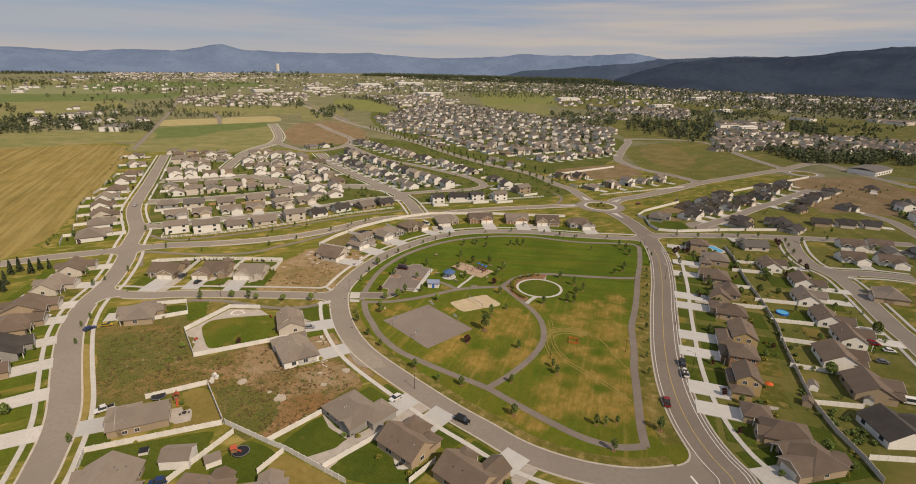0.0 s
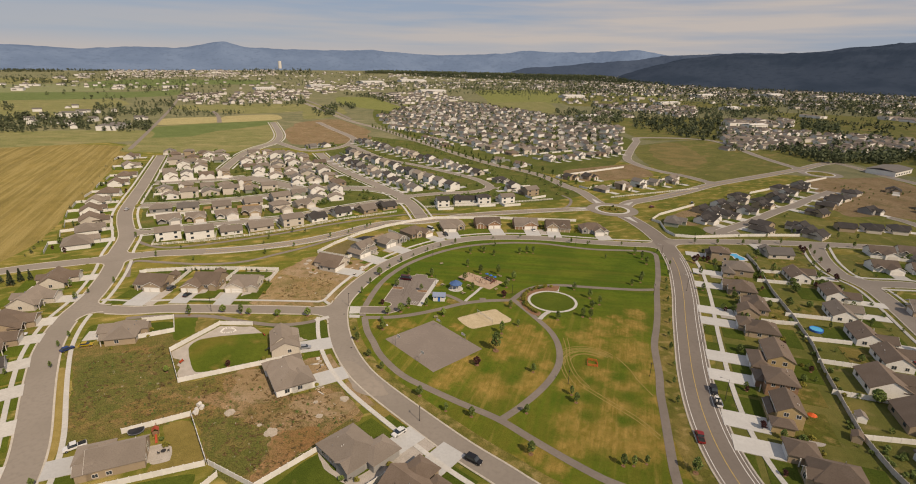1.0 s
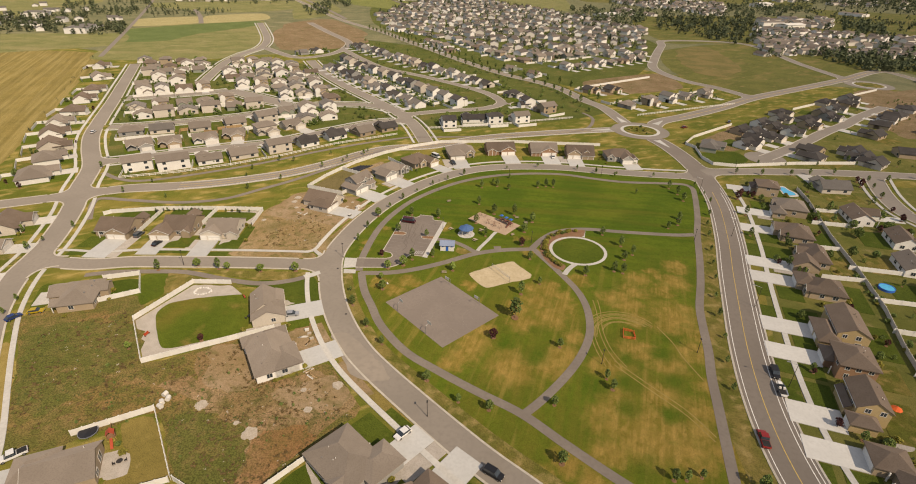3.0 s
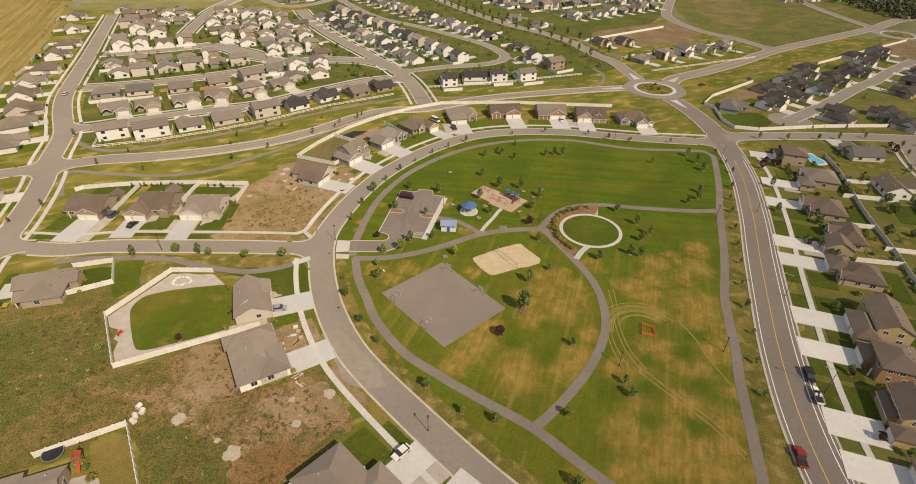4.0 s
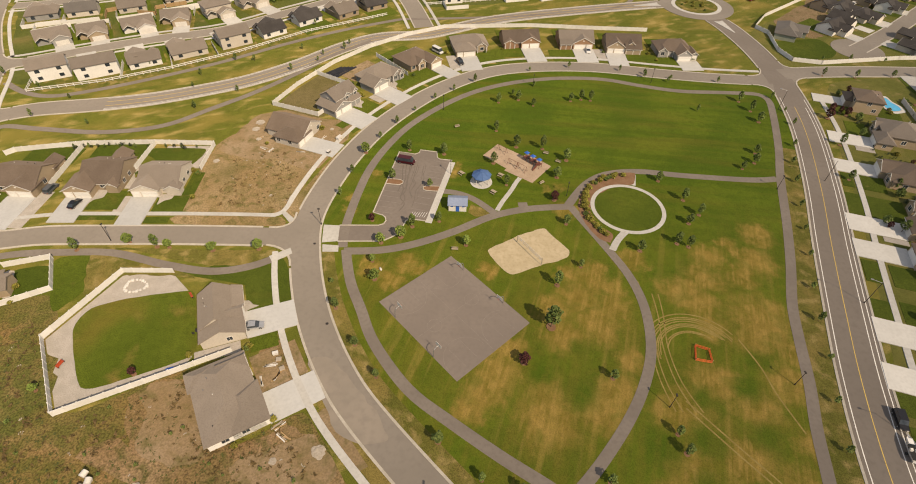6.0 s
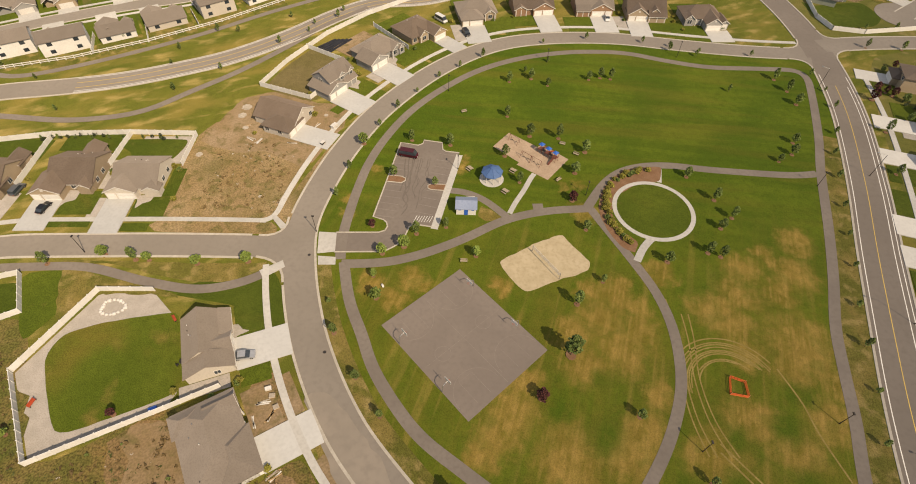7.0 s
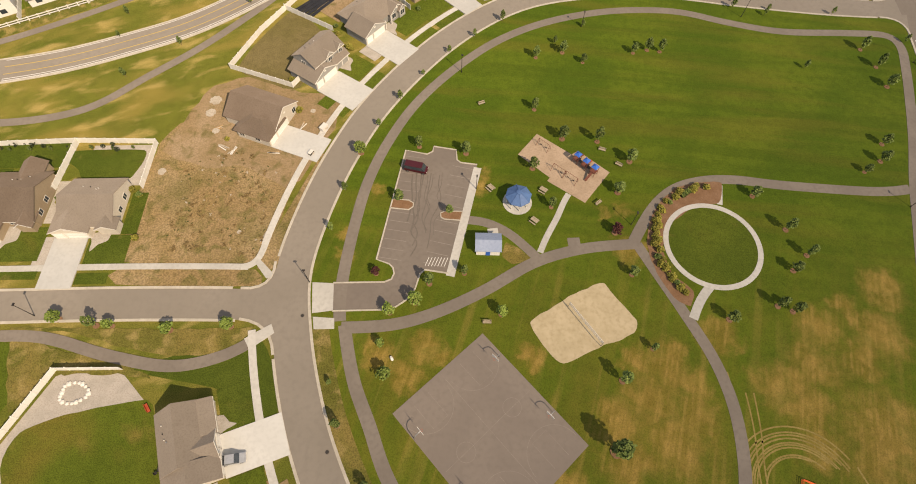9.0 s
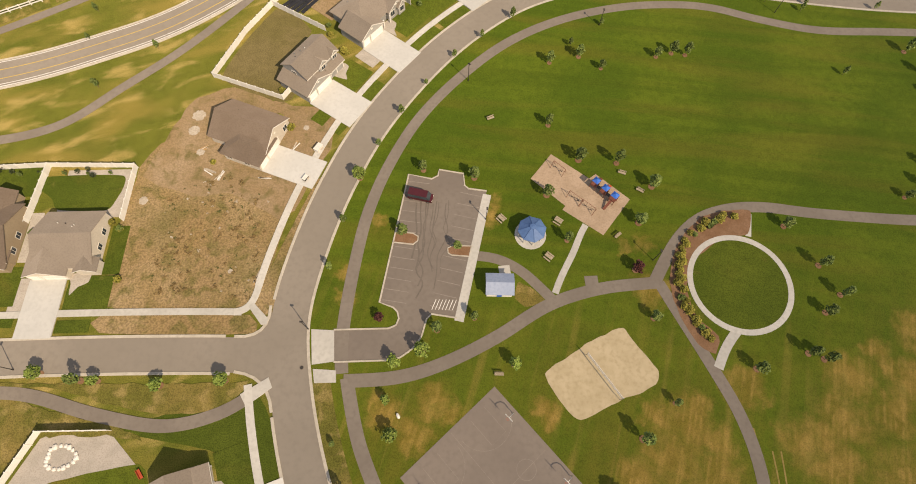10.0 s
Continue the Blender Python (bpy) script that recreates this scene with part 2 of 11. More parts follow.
def scrub(name, soil, pale, weed, dead, weediness, contrast=0.4):
    """Rough ground: bare soil, paler dust, weed clumps from a hand's width to some metres."""
    m, n, l, bsdf = graph(name)
    col = blend(n, l, noise_fac(n, l, 0.06, 8, 0.36, 0.64), soil, pale)
    lo = 0.66 - 0.3 * weediness
    col = blend(n, l, times(n, l, noise_fac(n, l, 0.09, 9, lo - 0.08, lo + 0.16, warp=0.4), 0.7), col, dead)
    col = blend(n, l, times(n, l, noise_fac(n, l, 0.30, 12, lo - 0.02, lo + 0.18, warp=0.6), 0.8), col, weed)
    col = blend(n, l, times(n, l, noise_fac(n, l, 1.1, 8, 0.46, 0.66, warp=0.5), 0.45), col, tuple(0.5 * (p + q) for p, q in zip(weed, dead)))
    col = blend(n, l, times(n, l, noise_fac(n, l, 0.05, 9, lo, lo + 0.2, warp=0.4), 0.6), col, weed)
    hsv, rng = n.new("ShaderNodeHueSaturation"), n.new("ShaderNodeMapRange")
    rng.inputs["To Min"].default_value, rng.inputs["To Max"].default_value = 1 + 0.85 * contrast, 1 - 1.1 * contrast
    l.new(noise_fac(n, l, 2.6, 10, 0.32, 0.72), rng.inputs["Value"])
    l.new(rng.outputs["Result"], hsv.inputs["Value"])
    l.new(col, hsv.inputs["Color"])
    l.new(hsv.outputs["Color"], bsdf.inputs["Base Color"])
    bsdf.inputs["Roughness"].default_value, bsdf.inputs["Specular IOR Level"].default_value = 0.95, 0.1
    bsdf.inputs["Diffuse Roughness"].default_value = 1.0
    bumpy(n, l, bsdf, 1.5, 0.6 * contrast, 0.8)
    return m


GARDEN = turf("garden_ground", (0.138, 0.132, 0.036), (0.104, 0.110, 0.026), (0.20, 0.16, 0.052), (0.27, 0.205, 0.095), 0.6, 0.06)
GARDEN_LIT = turf("sunny_garden_ground", (0.095, 0.105, 0.026), (0.07, 0.086, 0.019), (0.155, 0.125, 0.044), (0.23, 0.175, 0.08), 0.55, 0.06)
GRASS = turf("verge_grass", (0.122, 0.128, 0.022), (0.094, 0.107, 0.017), (0.225, 0.172, 0.045), (0.35, 0.26, 0.095), 0.80, 0.04, stretch=(1, 2.2, 1), turn=25)
VALLEY = turf("valley_grass", (0.165, 0.160, 0.085), (0.125, 0.128, 0.066), (0.205, 0.185, 0.105), (0.26, 0.23, 0.14), 0.6, 0.006, stretch=(1, 2, 1), turn=10)
PARK = turf("park_grass", (0.090, 0.126, 0.012), (0.062, 0.100, 0.009), (0.188, 0.130, 0.027), (0.325, 0.222, 0.066), 0.1, 0.03, stripes=0.16, south=(238, 200))
STRAW = surface("worn_straw", (0.30, 0.225, 0.075), (0.25, 0.185, 0.055), (0.16, 0.13, 0.03), 0.95, 0.3, 3, 0.02)
LAWN = turf("garden_lawn", (0.073, 0.094, 0.014), (0.053, 0.076, 0.010), (0.10, 0.092, 0.018), (0.17, 0.135, 0.045), 0.36, 0.09)
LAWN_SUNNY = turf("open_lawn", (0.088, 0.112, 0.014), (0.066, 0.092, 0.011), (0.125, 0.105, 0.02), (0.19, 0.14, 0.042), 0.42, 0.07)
LAWN_PATCHY = turf("patchy_lawn", (0.088, 0.112, 0.014), (0.07, 0.096, 0.011), (0.15, 0.112, 0.024), (0.20, 0.14, 0.04), 0.62, 0.045)
VERGE = turf("straw_verge", (0.128, 0.118, 0.028), (0.10, 0.10, 0.021), (0.205, 0.152, 0.05), (0.28, 0.21, 0.085), 0.85, 0.12)
DRY_GRASS = turf("sparse_grass", (0.15, 0.12, 0.055), (0.125, 0.105, 0.04), (0.19, 0.145, 0.075), (0.22, 0.17, 0.09), 0.5, 0.1)
LAWN_DRY = turf("parched_lawn", (0.10, 0.104, 0.02), (0.076, 0.088, 0.015), (0.19, 0.142, 0.042), (0.29, 0.21, 0.08), 0.85, 0.1)
LAWN_TAN = turf("tan_lawn", (0.21, 0.16, 0.05), (0.17, 0.135, 0.04), (0.25, 0.185, 0.065), (0.30, 0.225, 0.09), 0.5, 0.1)
WEEDS = scrub("weedy_soil", (0.212, 0.128, 0.054), (0.25, 0.165, 0.078), (0.096, 0.097, 0.025), (0.178, 0.128, 0.044), 0.80, 0.42)
DIRT = scrub("bare_soil", (0.232, 0.148, 0.076), (0.285, 0.198, 0.115), (0.10, 0.092, 0.03), (0.20, 0.135, 0.06), 0.56, 0.34)
DRY_WEEDS = scrub("dry_weeds", (0.25, 0.172, 0.088), (0.295, 0.215, 0.12), (0.12, 0.108, 0.036), (0.235, 0.162, 0.072), 0.52, 0.3)
GREEN_WEEDS = scrub("green_weeds", (0.165, 0.118, 0.046), (0.19, 0.14, 0.06), (0.088, 0.097, 0.024), (0.14, 0.118, 0.038), 0.9, 0.4)
RED_SOIL = scrub("reddish_soil", (0.225, 0.122, 0.054), (0.265, 0.158, 0.08), (0.10, 0.09, 0.028), (0.19, 0.115, 0.045), 0.45, 0.3)
PALE_DIRT = scrub("pale_soil", (0.255, 0.18, 0.105), (0.30, 0.22, 0.14), (0.13, 0.112, 0.042), (0.24, 0.165, 0.085), 0.45, 0.15)
FIELD = turf("hay_field", (0.225, 0.172, 0.056), (0.18, 0.142, 0.045), (0.255, 0.20, 0.075), (0.30, 0.24, 0.10), 0.45, 0.02, stripes=0.9, stripe_turn=26.0)
STUBBLE = turf("stubble", (0.32, 0.28, 0.14), (0.29, 0.25, 0.12), (0.31, 0.255, 0.12), (0.35, 0.29, 0.14), 0.4, 0.01)
PASTURE = turf("browned_pasture", (0.128, 0.125, 0.036), (0.098, 0.104, 0.028), (0.205, 0.152, 0.062), (0.255, 0.188, 0.082), 0.62, 0.02, stretch=(1, 3, 1), turn=40)
BROWNED = turf("browned_grass", (0.18, 0.14, 0.055), (0.13, 0.115, 0.04), (0.22, 0.16, 0.07), (0.25, 0.19, 0.09), 0.5, 0.03)
CROP_PALE = turf("pale_crop", (0.18, 0.19, 0.095), (0.155, 0.17, 0.08), (0.23, 0.21, 0.10), (0.27, 0.24, 0.12), 0.4, 0.006)
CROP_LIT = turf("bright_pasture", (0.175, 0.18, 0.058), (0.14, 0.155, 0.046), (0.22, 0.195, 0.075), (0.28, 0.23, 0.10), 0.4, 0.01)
MEADOW = turf("meadow", (0.185, 0.178, 0.072), (0.145, 0.150, 0.056), (0.235, 0.20, 0.095), (0.29, 0.245, 0.125), 0.65, 0.014, stretch=(1, 2, 1))
CROP = turf("green_crop", (0.115, 0.145, 0.05), (0.095, 0.125, 0.04), (0.16, 0.16, 0.06), (0.21, 0.19, 0.08), 0.3, 0.008)
BUILD_DIRT = scrub("building_plot_soil", (0.20, 0.138, 0.078), (0.245, 0.175, 0.105), (0.10, 0.092, 0.034), (0.165, 0.12, 0.06), 0.42)
ASPHALT = surface("asphalt", (0.222, 0.195, 0.165), (0.248, 0.218, 0.186), (0.206, 0.18, 0.153), 0.9, 0.05, 0.8, 0.004)
DUSTY = surface("dusty_asphalt", (0.255, 0.222, 0.185), (0.29, 0.25, 0.208), (0.232, 0.202, 0.17), 0.95, 0.12, 0.6, 0.004)
ASPHALT_MAIN = surface("trafficked_asphalt", (0.185, 0.158, 0.134), (0.205, 0.176, 0.15), (0.168, 0.143, 0.122), 0.9, 0.05, 0.8, 0.004)
ASPHALT_OLD = surface("worn_asphalt", (0.185, 0.158, 0.135), (0.215, 0.185, 0.158), (0.165, 0.14, 0.12), 0.9, 0.12, 1.2, 0.006)
LOT_TOP = surface("car_park_asphalt", (0.178, 0.15, 0.13), (0.2, 0.17, 0.147), (0.16, 0.136, 0.118), 0.9, 0.08, 1.0, 0.006)
COURT_TOP = surface("court_asphalt", (0.205, 0.172, 0.148), (0.228, 0.192, 0.165), (0.19, 0.16, 0.138), 0.9, 0.08, 1.0, 0.006)
CONCRETE = surface("concrete", (0.44, 0.428, 0.402), (0.485, 0.472, 0.444), (0.375, 0.362, 0.336), 0.85, 0.2, 1.5, 0.004, 0.08)
NEW_CONCRETE = surface("new_concrete", (0.50, 0.49, 0.462), (0.535, 0.525, 0.496), (0.455, 0.445, 0.418), 0.8, 0.2, 1.5, 0.004, 0.05)
KERB = surface("kerb_concrete", (0.42, 0.385, 0.33), (0.475, 0.438, 0.38), (0.35, 0.315, 0.265), 0.85, 0.3, 1.5, 0.004)
PAINT_W = surface("road_paint_white", (0.76, 0.74, 0.70), (0.68, 0.66, 0.62), (0.5, 0.47, 0.43), 0.7, 0.4, 3, 0)
PAINT_Y = surface("road_paint_yellow", (0.62, 0.43, 0.11), (0.55, 0.38, 0.10), (0.42, 0.30, 0.12), 0.7, 0.4, 3, 0)
PAINT_FADED = surface("faded_paint", (0.30, 0.26, 0.225), (0.26, 0.22, 0.19), (0.22, 0.185, 0.16), 0.8, 0.4, 3, 0)
TYRE_MARK = surface("rubber_marks", (0.132, 0.112, 0.097), (0.15, 0.127, 0.11), (0.168, 0.142, 0.122), 0.9, 0.4, 3, 0)
SAND = surface("sand", (0.44, 0.365, 0.24), (0.49, 0.41, 0.28), (0.37, 0.30, 0.185), 0.95, 0.25, 1.2, 0.06)
MULCH = surface("bark_mulch", (0.21, 0.115, 0.062), (0.25, 0.145, 0.085), (0.14, 0.078, 0.042), 0.95, 0.5, 4, 0.03)
CHIPS = surface("play_chippings", (0.375, 0.28, 0.20), (0.43, 0.325, 0.24), (0.29, 0.215, 0.15), 0.95, 0.3, 3, 0.03)
GRAVEL = surface("gravel", (0.36, 0.33, 0.29), (0.42, 0.38, 0.34), (0.27, 0.24, 0.21), 0.95, 0.4, 4, 0.03)
ROCK = surface("pale_rubble", (0.38, 0.33, 0.27), (0.44, 0.39, 0.33), (0.28, 0.235, 0.18), 0.9, 0.5, 3, 0.03)
FENCE_W = surface("white_vinyl", (0.77, 0.75, 0.70), (0.73, 0.71, 0.66), (0.68, 0.65, 0.59), 0.55, 0.2, 1.0, 0, 0.05)
FENCE_GREY = surface("weathered_boards", (0.56, 0.51, 0.44), (0.62, 0.57, 0.49), (0.46, 0.41, 0.34), 0.9, 0.3, 2, 0)
TRIM = surface("white_trim", (0.72, 0.69, 0.63), (0.68, 0.64, 0.58), None, 0.6, 0.3, 2, 0)
GLASS = surface("window_glass", (0.03, 0.04, 0.05), (0.05, 0.06, 0.07), None, 0.08, 0.3, 2, 0, spec=0.7)
STEEL = surface("galvanised_steel", (0.42, 0.42, 0.42), (0.36, 0.36, 0.36), None, 0.45, 0.5, 3, 0, metal=0.7)
DARK_METAL = surface("dark_metal", (0.05, 0.045, 0.04), (0.07, 0.06, 0.055), None, 0.5, 0.5, 3, 0, metal=0.4)
OLD_WOOD = surface("weathered_bench_wood", (0.36, 0.30, 0.22), (0.41, 0.345, 0.26), (0.27, 0.22, 0.155), 0.85, 0.8, 5, 0)
TIMBER = surface("timber", (0.42, 0.27, 0.13), (0.48, 0.32, 0.17), (0.30, 0.19, 0.09), 0.8, 0.8, 5, 0)
BLUE_METAL = surface("blue_metal_roof", (0.07, 0.14, 0.30), (0.085, 0.165, 0.34), (0.06, 0.12, 0.26), 0.55, 0.3, 2, 0)
# the shed roof's blue, lightened to carry the sky's reflection in its colour
BLUE_SHEEN = surface("blue_metal_roof_sheen", (0.24, 0.29, 0.40), (0.27, 0.32, 0.43), (0.2, 0.25, 0.36), 0.5, 0.3, 2, 0)
BLUE = surface("blue_plastic", (0.03, 0.13, 0.5), (0.035, 0.15, 0.55), None, 0.45, 0.5, 3, 0)
POOL_BLUE = surface("pool_water", (0.04, 0.36, 0.62), (0.06, 0.42, 0.68), None, 0.12, 0.5, 2, 0)
RED = surface("red_plastic", (0.42, 0.07, 0.03), (0.48, 0.09, 0.04), None, 0.5, 0.5, 3, 0)
PLAY_BROWN = surface("maroon_coated_steel", (0.16, 0.055, 0.035), (0.20, 0.07, 0.045), None, 0.55, 0.5, 3, 0)
ORANGE = surface("orange_netting", (0.62, 0.10, 0.025), (0.7, 0.14, 0.03), None, 0.7, 0.5, 3, 0)
TYRE = surface("tyre", (0.02, 0.02, 0.02), (0.03, 0.03, 0.03), None, 0.8, 0.5, 3, 0)
BARK = surface("bark", (0.13, 0.09, 0.06), (0.17, 0.12, 0.08), None, 0.95, 1, 6, 0.01)
BLACK_TARP = surface("black_mesh", (0.02, 0.02, 0.024), (0.03, 0.03, 0.035), None, 0.6, 0.5, 3, 0)

WALLS = {
    "tan": surface("tan_siding", (0.40, 0.31, 0.21), (0.36, 0.28, 0.19), None, 0.8, 0.2, 3, 0, 0.12),
    "cream": surface("cream_siding", (0.60, 0.54, 0.455), (0.56, 0.50, 0.42), None, 0.8, 0.2, 3, 0, 0.1),
    "white": surface("white_siding", (0.80, 0.775, 0.72), (0.74, 0.715, 0.66), None, 0.8, 0.2, 3, 0, 0.06),
    "grey": surface("grey_siding", (0.34, 0.33, 0.31), (0.30, 0.29, 0.27), None, 0.8, 0.2, 3, 0, 0.12),
    "sage": surface("sage_siding", (0.28, 0.30, 0.24), (0.25, 0.27, 0.21), None, 0.8, 0.2, 3, 0),
    "brick": surface("russet_siding", (0.33, 0.20, 0.12), (0.29, 0.17, 0.10), None, 0.8, 0.2, 3, 0),
    "yellow": surface("ochre_siding", (0.47, 0.35, 0.18), (0.43, 0.32, 0.16), None, 0.8, 0.2, 3, 0),
}
ROOFS = {
    "brown": surface("brown_shingles", (0.160, 0.121, 0.092), (0.18, 0.138, 0.107), (0.122, 0.091, 0.069), 0.92, 0.25, 3.5, 0.02, 0.12),
    "taupe": surface("taupe_shingles", (0.226, 0.19, 0.157), (0.246, 0.208, 0.173), (0.182, 0.15, 0.123), 0.92, 0.25, 3.5, 0.02, 0.12),
    "grey": surface("grey_shingles", (0.165, 0.15, 0.135), (0.185, 0.168, 0.15), (0.13, 0.115, 0.105), 0.92, 0.25, 3.5, 0.02, 0.12),
    "charcoal": surface("charcoal_shingles", (0.062, 0.055, 0.051), (0.078, 0.07, 0.065), (0.048, 0.043, 0.04), 0.92, 0.25, 3.5, 0.02, 0.15),
}


def leafy(name, a, b, spread=0.25):
    m, n, l, bsdf = graph(name)
    geo, info = n.new("ShaderNodeNewGeometry"), n.new("ShaderNodeObjectInfo")
    col = blend(n, l, geo.outputs["Random Per Island"], a, b)
    hsv, rng = n.new("ShaderNodeHueSaturation"), n.new("ShaderNodeMapRange")
    rng.inputs["To Min"].default_value, rng.inputs["To Max"].default_value = 1 - spread, 1 + spread
    l.new(info.outputs["Random"], rng.inputs["Value"])
    l.new(rng.outputs["Result"], hsv.inputs["Value"])
    l.new(col, hsv.inputs["Color"])
    l.new(hsv.outputs["Color"], bsdf.inputs["Base Color"])
    bsdf.inputs["Roughness"].default_value, bsdf.inputs["Specular IOR Level"].default_value = 0.8, 0.2
    return m


LEAF = leafy("green_leaves", (0.075, 0.115, 0.028), (0.17, 0.215, 0.06))
LEAF_LIGHT = leafy("light_green_leaves", (0.11, 0.165, 0.03), (0.23, 0.29, 0.07))
LEAF_RED = leafy("plum_leaves", (0.05, 0.018, 0.018), (0.10, 0.035, 0.03))
LEAF_GOLD = leafy("yellow_green_leaves", (0.16, 0.16, 0.03), (0.28, 0.24, 0.05))
DEADGRASS = leafy("dead_weeds", (0.13, 0.085, 0.034), (0.22, 0.15, 0.065))
WEED_LEAF = leafy("weed_leaves", (0.058, 0.070, 0.02), (0.11, 0.115, 0.036))
NEEDLE = leafy("dark_needles", (0.034, 0.048, 0.026), (0.065, 0.083, 0.042))
FAR_ROOF = leafy("distant_shingles", (0.095, 0.078, 0.066), (0.22, 0.182, 0.15), 0.0)
FAR_WALL = leafy("distant_siding", (0.58, 0.53, 0.46), (0.86, 0.83, 0.79), 0.0)
FARTREE = leafy("distant_foliage", (0.058, 0.074, 0.038), (0.115, 0.132, 0.066))


# ---- mesh helpers ----
def part(name, bm, material, parent=None, label=""):
    me = bpy.data.meshes.new(name)
    bm.normal_update()
    bm.to_mesh(me)
    bm.free()
    me.materials.append(material)
    ob = new(name, me)
    ob.parent = parent
    return tagged(ob, label)


def structure(ob, label, category):
    return tagged(ob, label, category, kind="structure")


def thing(name, x, y, yaw, label, category, group="", z=0.0):
    ob = new(name)
    ob.matrix_world = pose(x, y, z, 0, 0, yaw)
    ob.empty_display_size = 0.5
    return tagged(ob, label, category, group)


def box(bm, x0, x1, y0, y1, z0, z1):
    v = [bm.verts.new((x, y, z)) for z in (z0, z1) for x, y in ((x0, y0), (x1, y0), (x1, y1), (x0, y1))]
    for f in ((3, 2, 1, 0), (4, 5, 6, 7), (0, 1, 5, 4), (1, 2, 6, 5), (2, 3, 7, 6), (3, 0, 4, 7)):
        bm.faces.new([v[i] for i in f])
    return v


def boxm(*b):
    bm = bmesh.new()
    box(bm, *b)
    return bm


def solid(bm, verts, faces):
    v = [bm.verts.new(p) for p in verts]
    for f in faces:
        bm.faces.new([v[i] for i in f])


def tube(bm, a, b, r0, r1=None, sides=8):
    a, b = Vector(a), Vector(b)
    r1 = r0 if r1 is None else r1
    q = (b - a).to_track_quat("Z", "Y")
    rings = []
    for p, r in ((a, r0), (b, r1)):
        rings.append([bm.verts.new(p + q @ Vector((r * math.cos(6.2832 * k / sides), r * math.sin(6.2832 * k / sides), 0))) for k in range(sides)])
    for k in range(sides):
        bm.faces.new((rings[0][k], rings[0][(k + 1) % sides], rings[1][(k + 1) % sides], rings[1][k]))
    bm.faces.new(rings[0][::-1])
    bm.faces.new(rings[1])


def smooth_line(pts, step=2.5):
    """A smooth line through the points, in even short steps."""
    p = np.array(pts, float)
    out = []
    for i in range(len(p) - 1):
        a, b, c, d = p[max(i - 1, 0)], p[i], p[i + 1], p[min(i + 2, len(p) - 1)]
        n = max(int(np.linalg.norm(c - b) / step), 1)
        for k in range(n):
            s = k / n
            out.append(0.5 * (2 * b + (c - a) * s + (2 * a - 5 * b + 4 * c - d) * s * s + (3 * b - a - 3 * c + d) * s ** 3))
    out.append(p[-1])
    out = np.array(out)
    for _ in range(3):
        out[1:-1] = 0.25 * out[:-2] + 0.5 * out[1:-1] + 0.25 * out[2:]
    return out


def normals(line):
    t = np.gradient(line, axis=0)
    t /= np.linalg.norm(t, axis=1)[:, None] + 1e-9
    return np.stack([-t[:, 1], t[:, 0]], 1)


def offset(line, d):
    return line + normals(line) * d


def ribbon(bm, line, left, right, z0, z1):
    """A strip between two offsets of the line with its top at z1 and skirts down to z0."""
    a, b = offset(line, left), offset(line, right)
    prev = None
    for p, q in zip(a, b):
        cur = [bm.verts.new((*p, z0)), bm.verts.new((*p, z1)), bm.verts.new((*q, z1)), bm.verts.new((*q, z0))]
        if prev:
            for k in range(3):
                bm.faces.new((prev[k], prev[k + 1], cur[k + 1], cur[k]))
        prev = cur


def slab(bm, outline, z0, z1):
    """A flat sheet with skirts, of any outline."""
    top = [bm.verts.new((x, y, z1)) for x, y in outline]
    low = [bm.verts.new((x, y, z0)) for x, y in outline]
    area = sum(a[0] * b[1] - b[0] * a[1] for a, b in zip(outline, list(outline[1:]) + [outline[0]]))
    f = bm.faces.new(top if area > 0 else top[::-1])
    f.normal_update()
    for k in range(len(top)):
        j = (k + 1) % len(top)
        bm.faces.new((low[k], low[j], top[j], top[k]))
    bmesh.ops.triangulate(bm, faces=[f])


def blob(points, step=2.0, rough=0.6):
    """A closed, slightly ragged outline through the points."""
    p = np.array(points, float)
    out, n = [], len(p)
    for i in range(n):
        a, q, c, d = p[i - 1], p[i], p[(i + 1) % n], p[(i + 2) % n]
        m = max(int(np.linalg.norm(c - q) / step), 1)
        for k in range(m):
            s = k / m
            out.append(0.5 * (2 * q + (c - a) * s * 0.6 + (2 * q * 0 - 6 * q + 6 * c - 2 * (c - a) * 0.6 - (d - q) * 0.6) * s * s + (4 * q - 4 * c + (c - a) * 0.6 + (d - q) * 0.6) * s ** 3))
    return [(x + rough * noise.noise((x * 0.4, y * 0.4, 1)), y + rough * noise.noise((x * 0.4, y * 0.4, 7))) for x, y in out]


LAYER = [0]


def lift():
    """Flat sheets that may overlap lie a few millimetres above one another."""
    LAYER[0] = (LAYER[0] + 1) % 10
    return 0.004 * LAYER[0]


# ---- ground ----
bm = bmesh.new()
solid(bm, [(-9000, -3000, 0), (9000, -3000, 0), (9000, 9000, 0), (-9000, 9000, 0)], [(0, 1, 2, 3)])
structure(part("ground", bm, GRASS), "open valley ground of green and straw-dry grass", "ground")


PATCH_COUNT = []


def patch(name, points, material, label, ragged=0.6, step=3.0, base=0.008, category="field"):
    bm = bmesh.new()
    PATCH_COUNT.append(name)
    slab(bm, blob(points, step, ragged) if ragged else points, -0.05, base + 0.0013 * (len(PATCH_COUNT) % 28))
    return structure(part(name, bm, material), label, category)


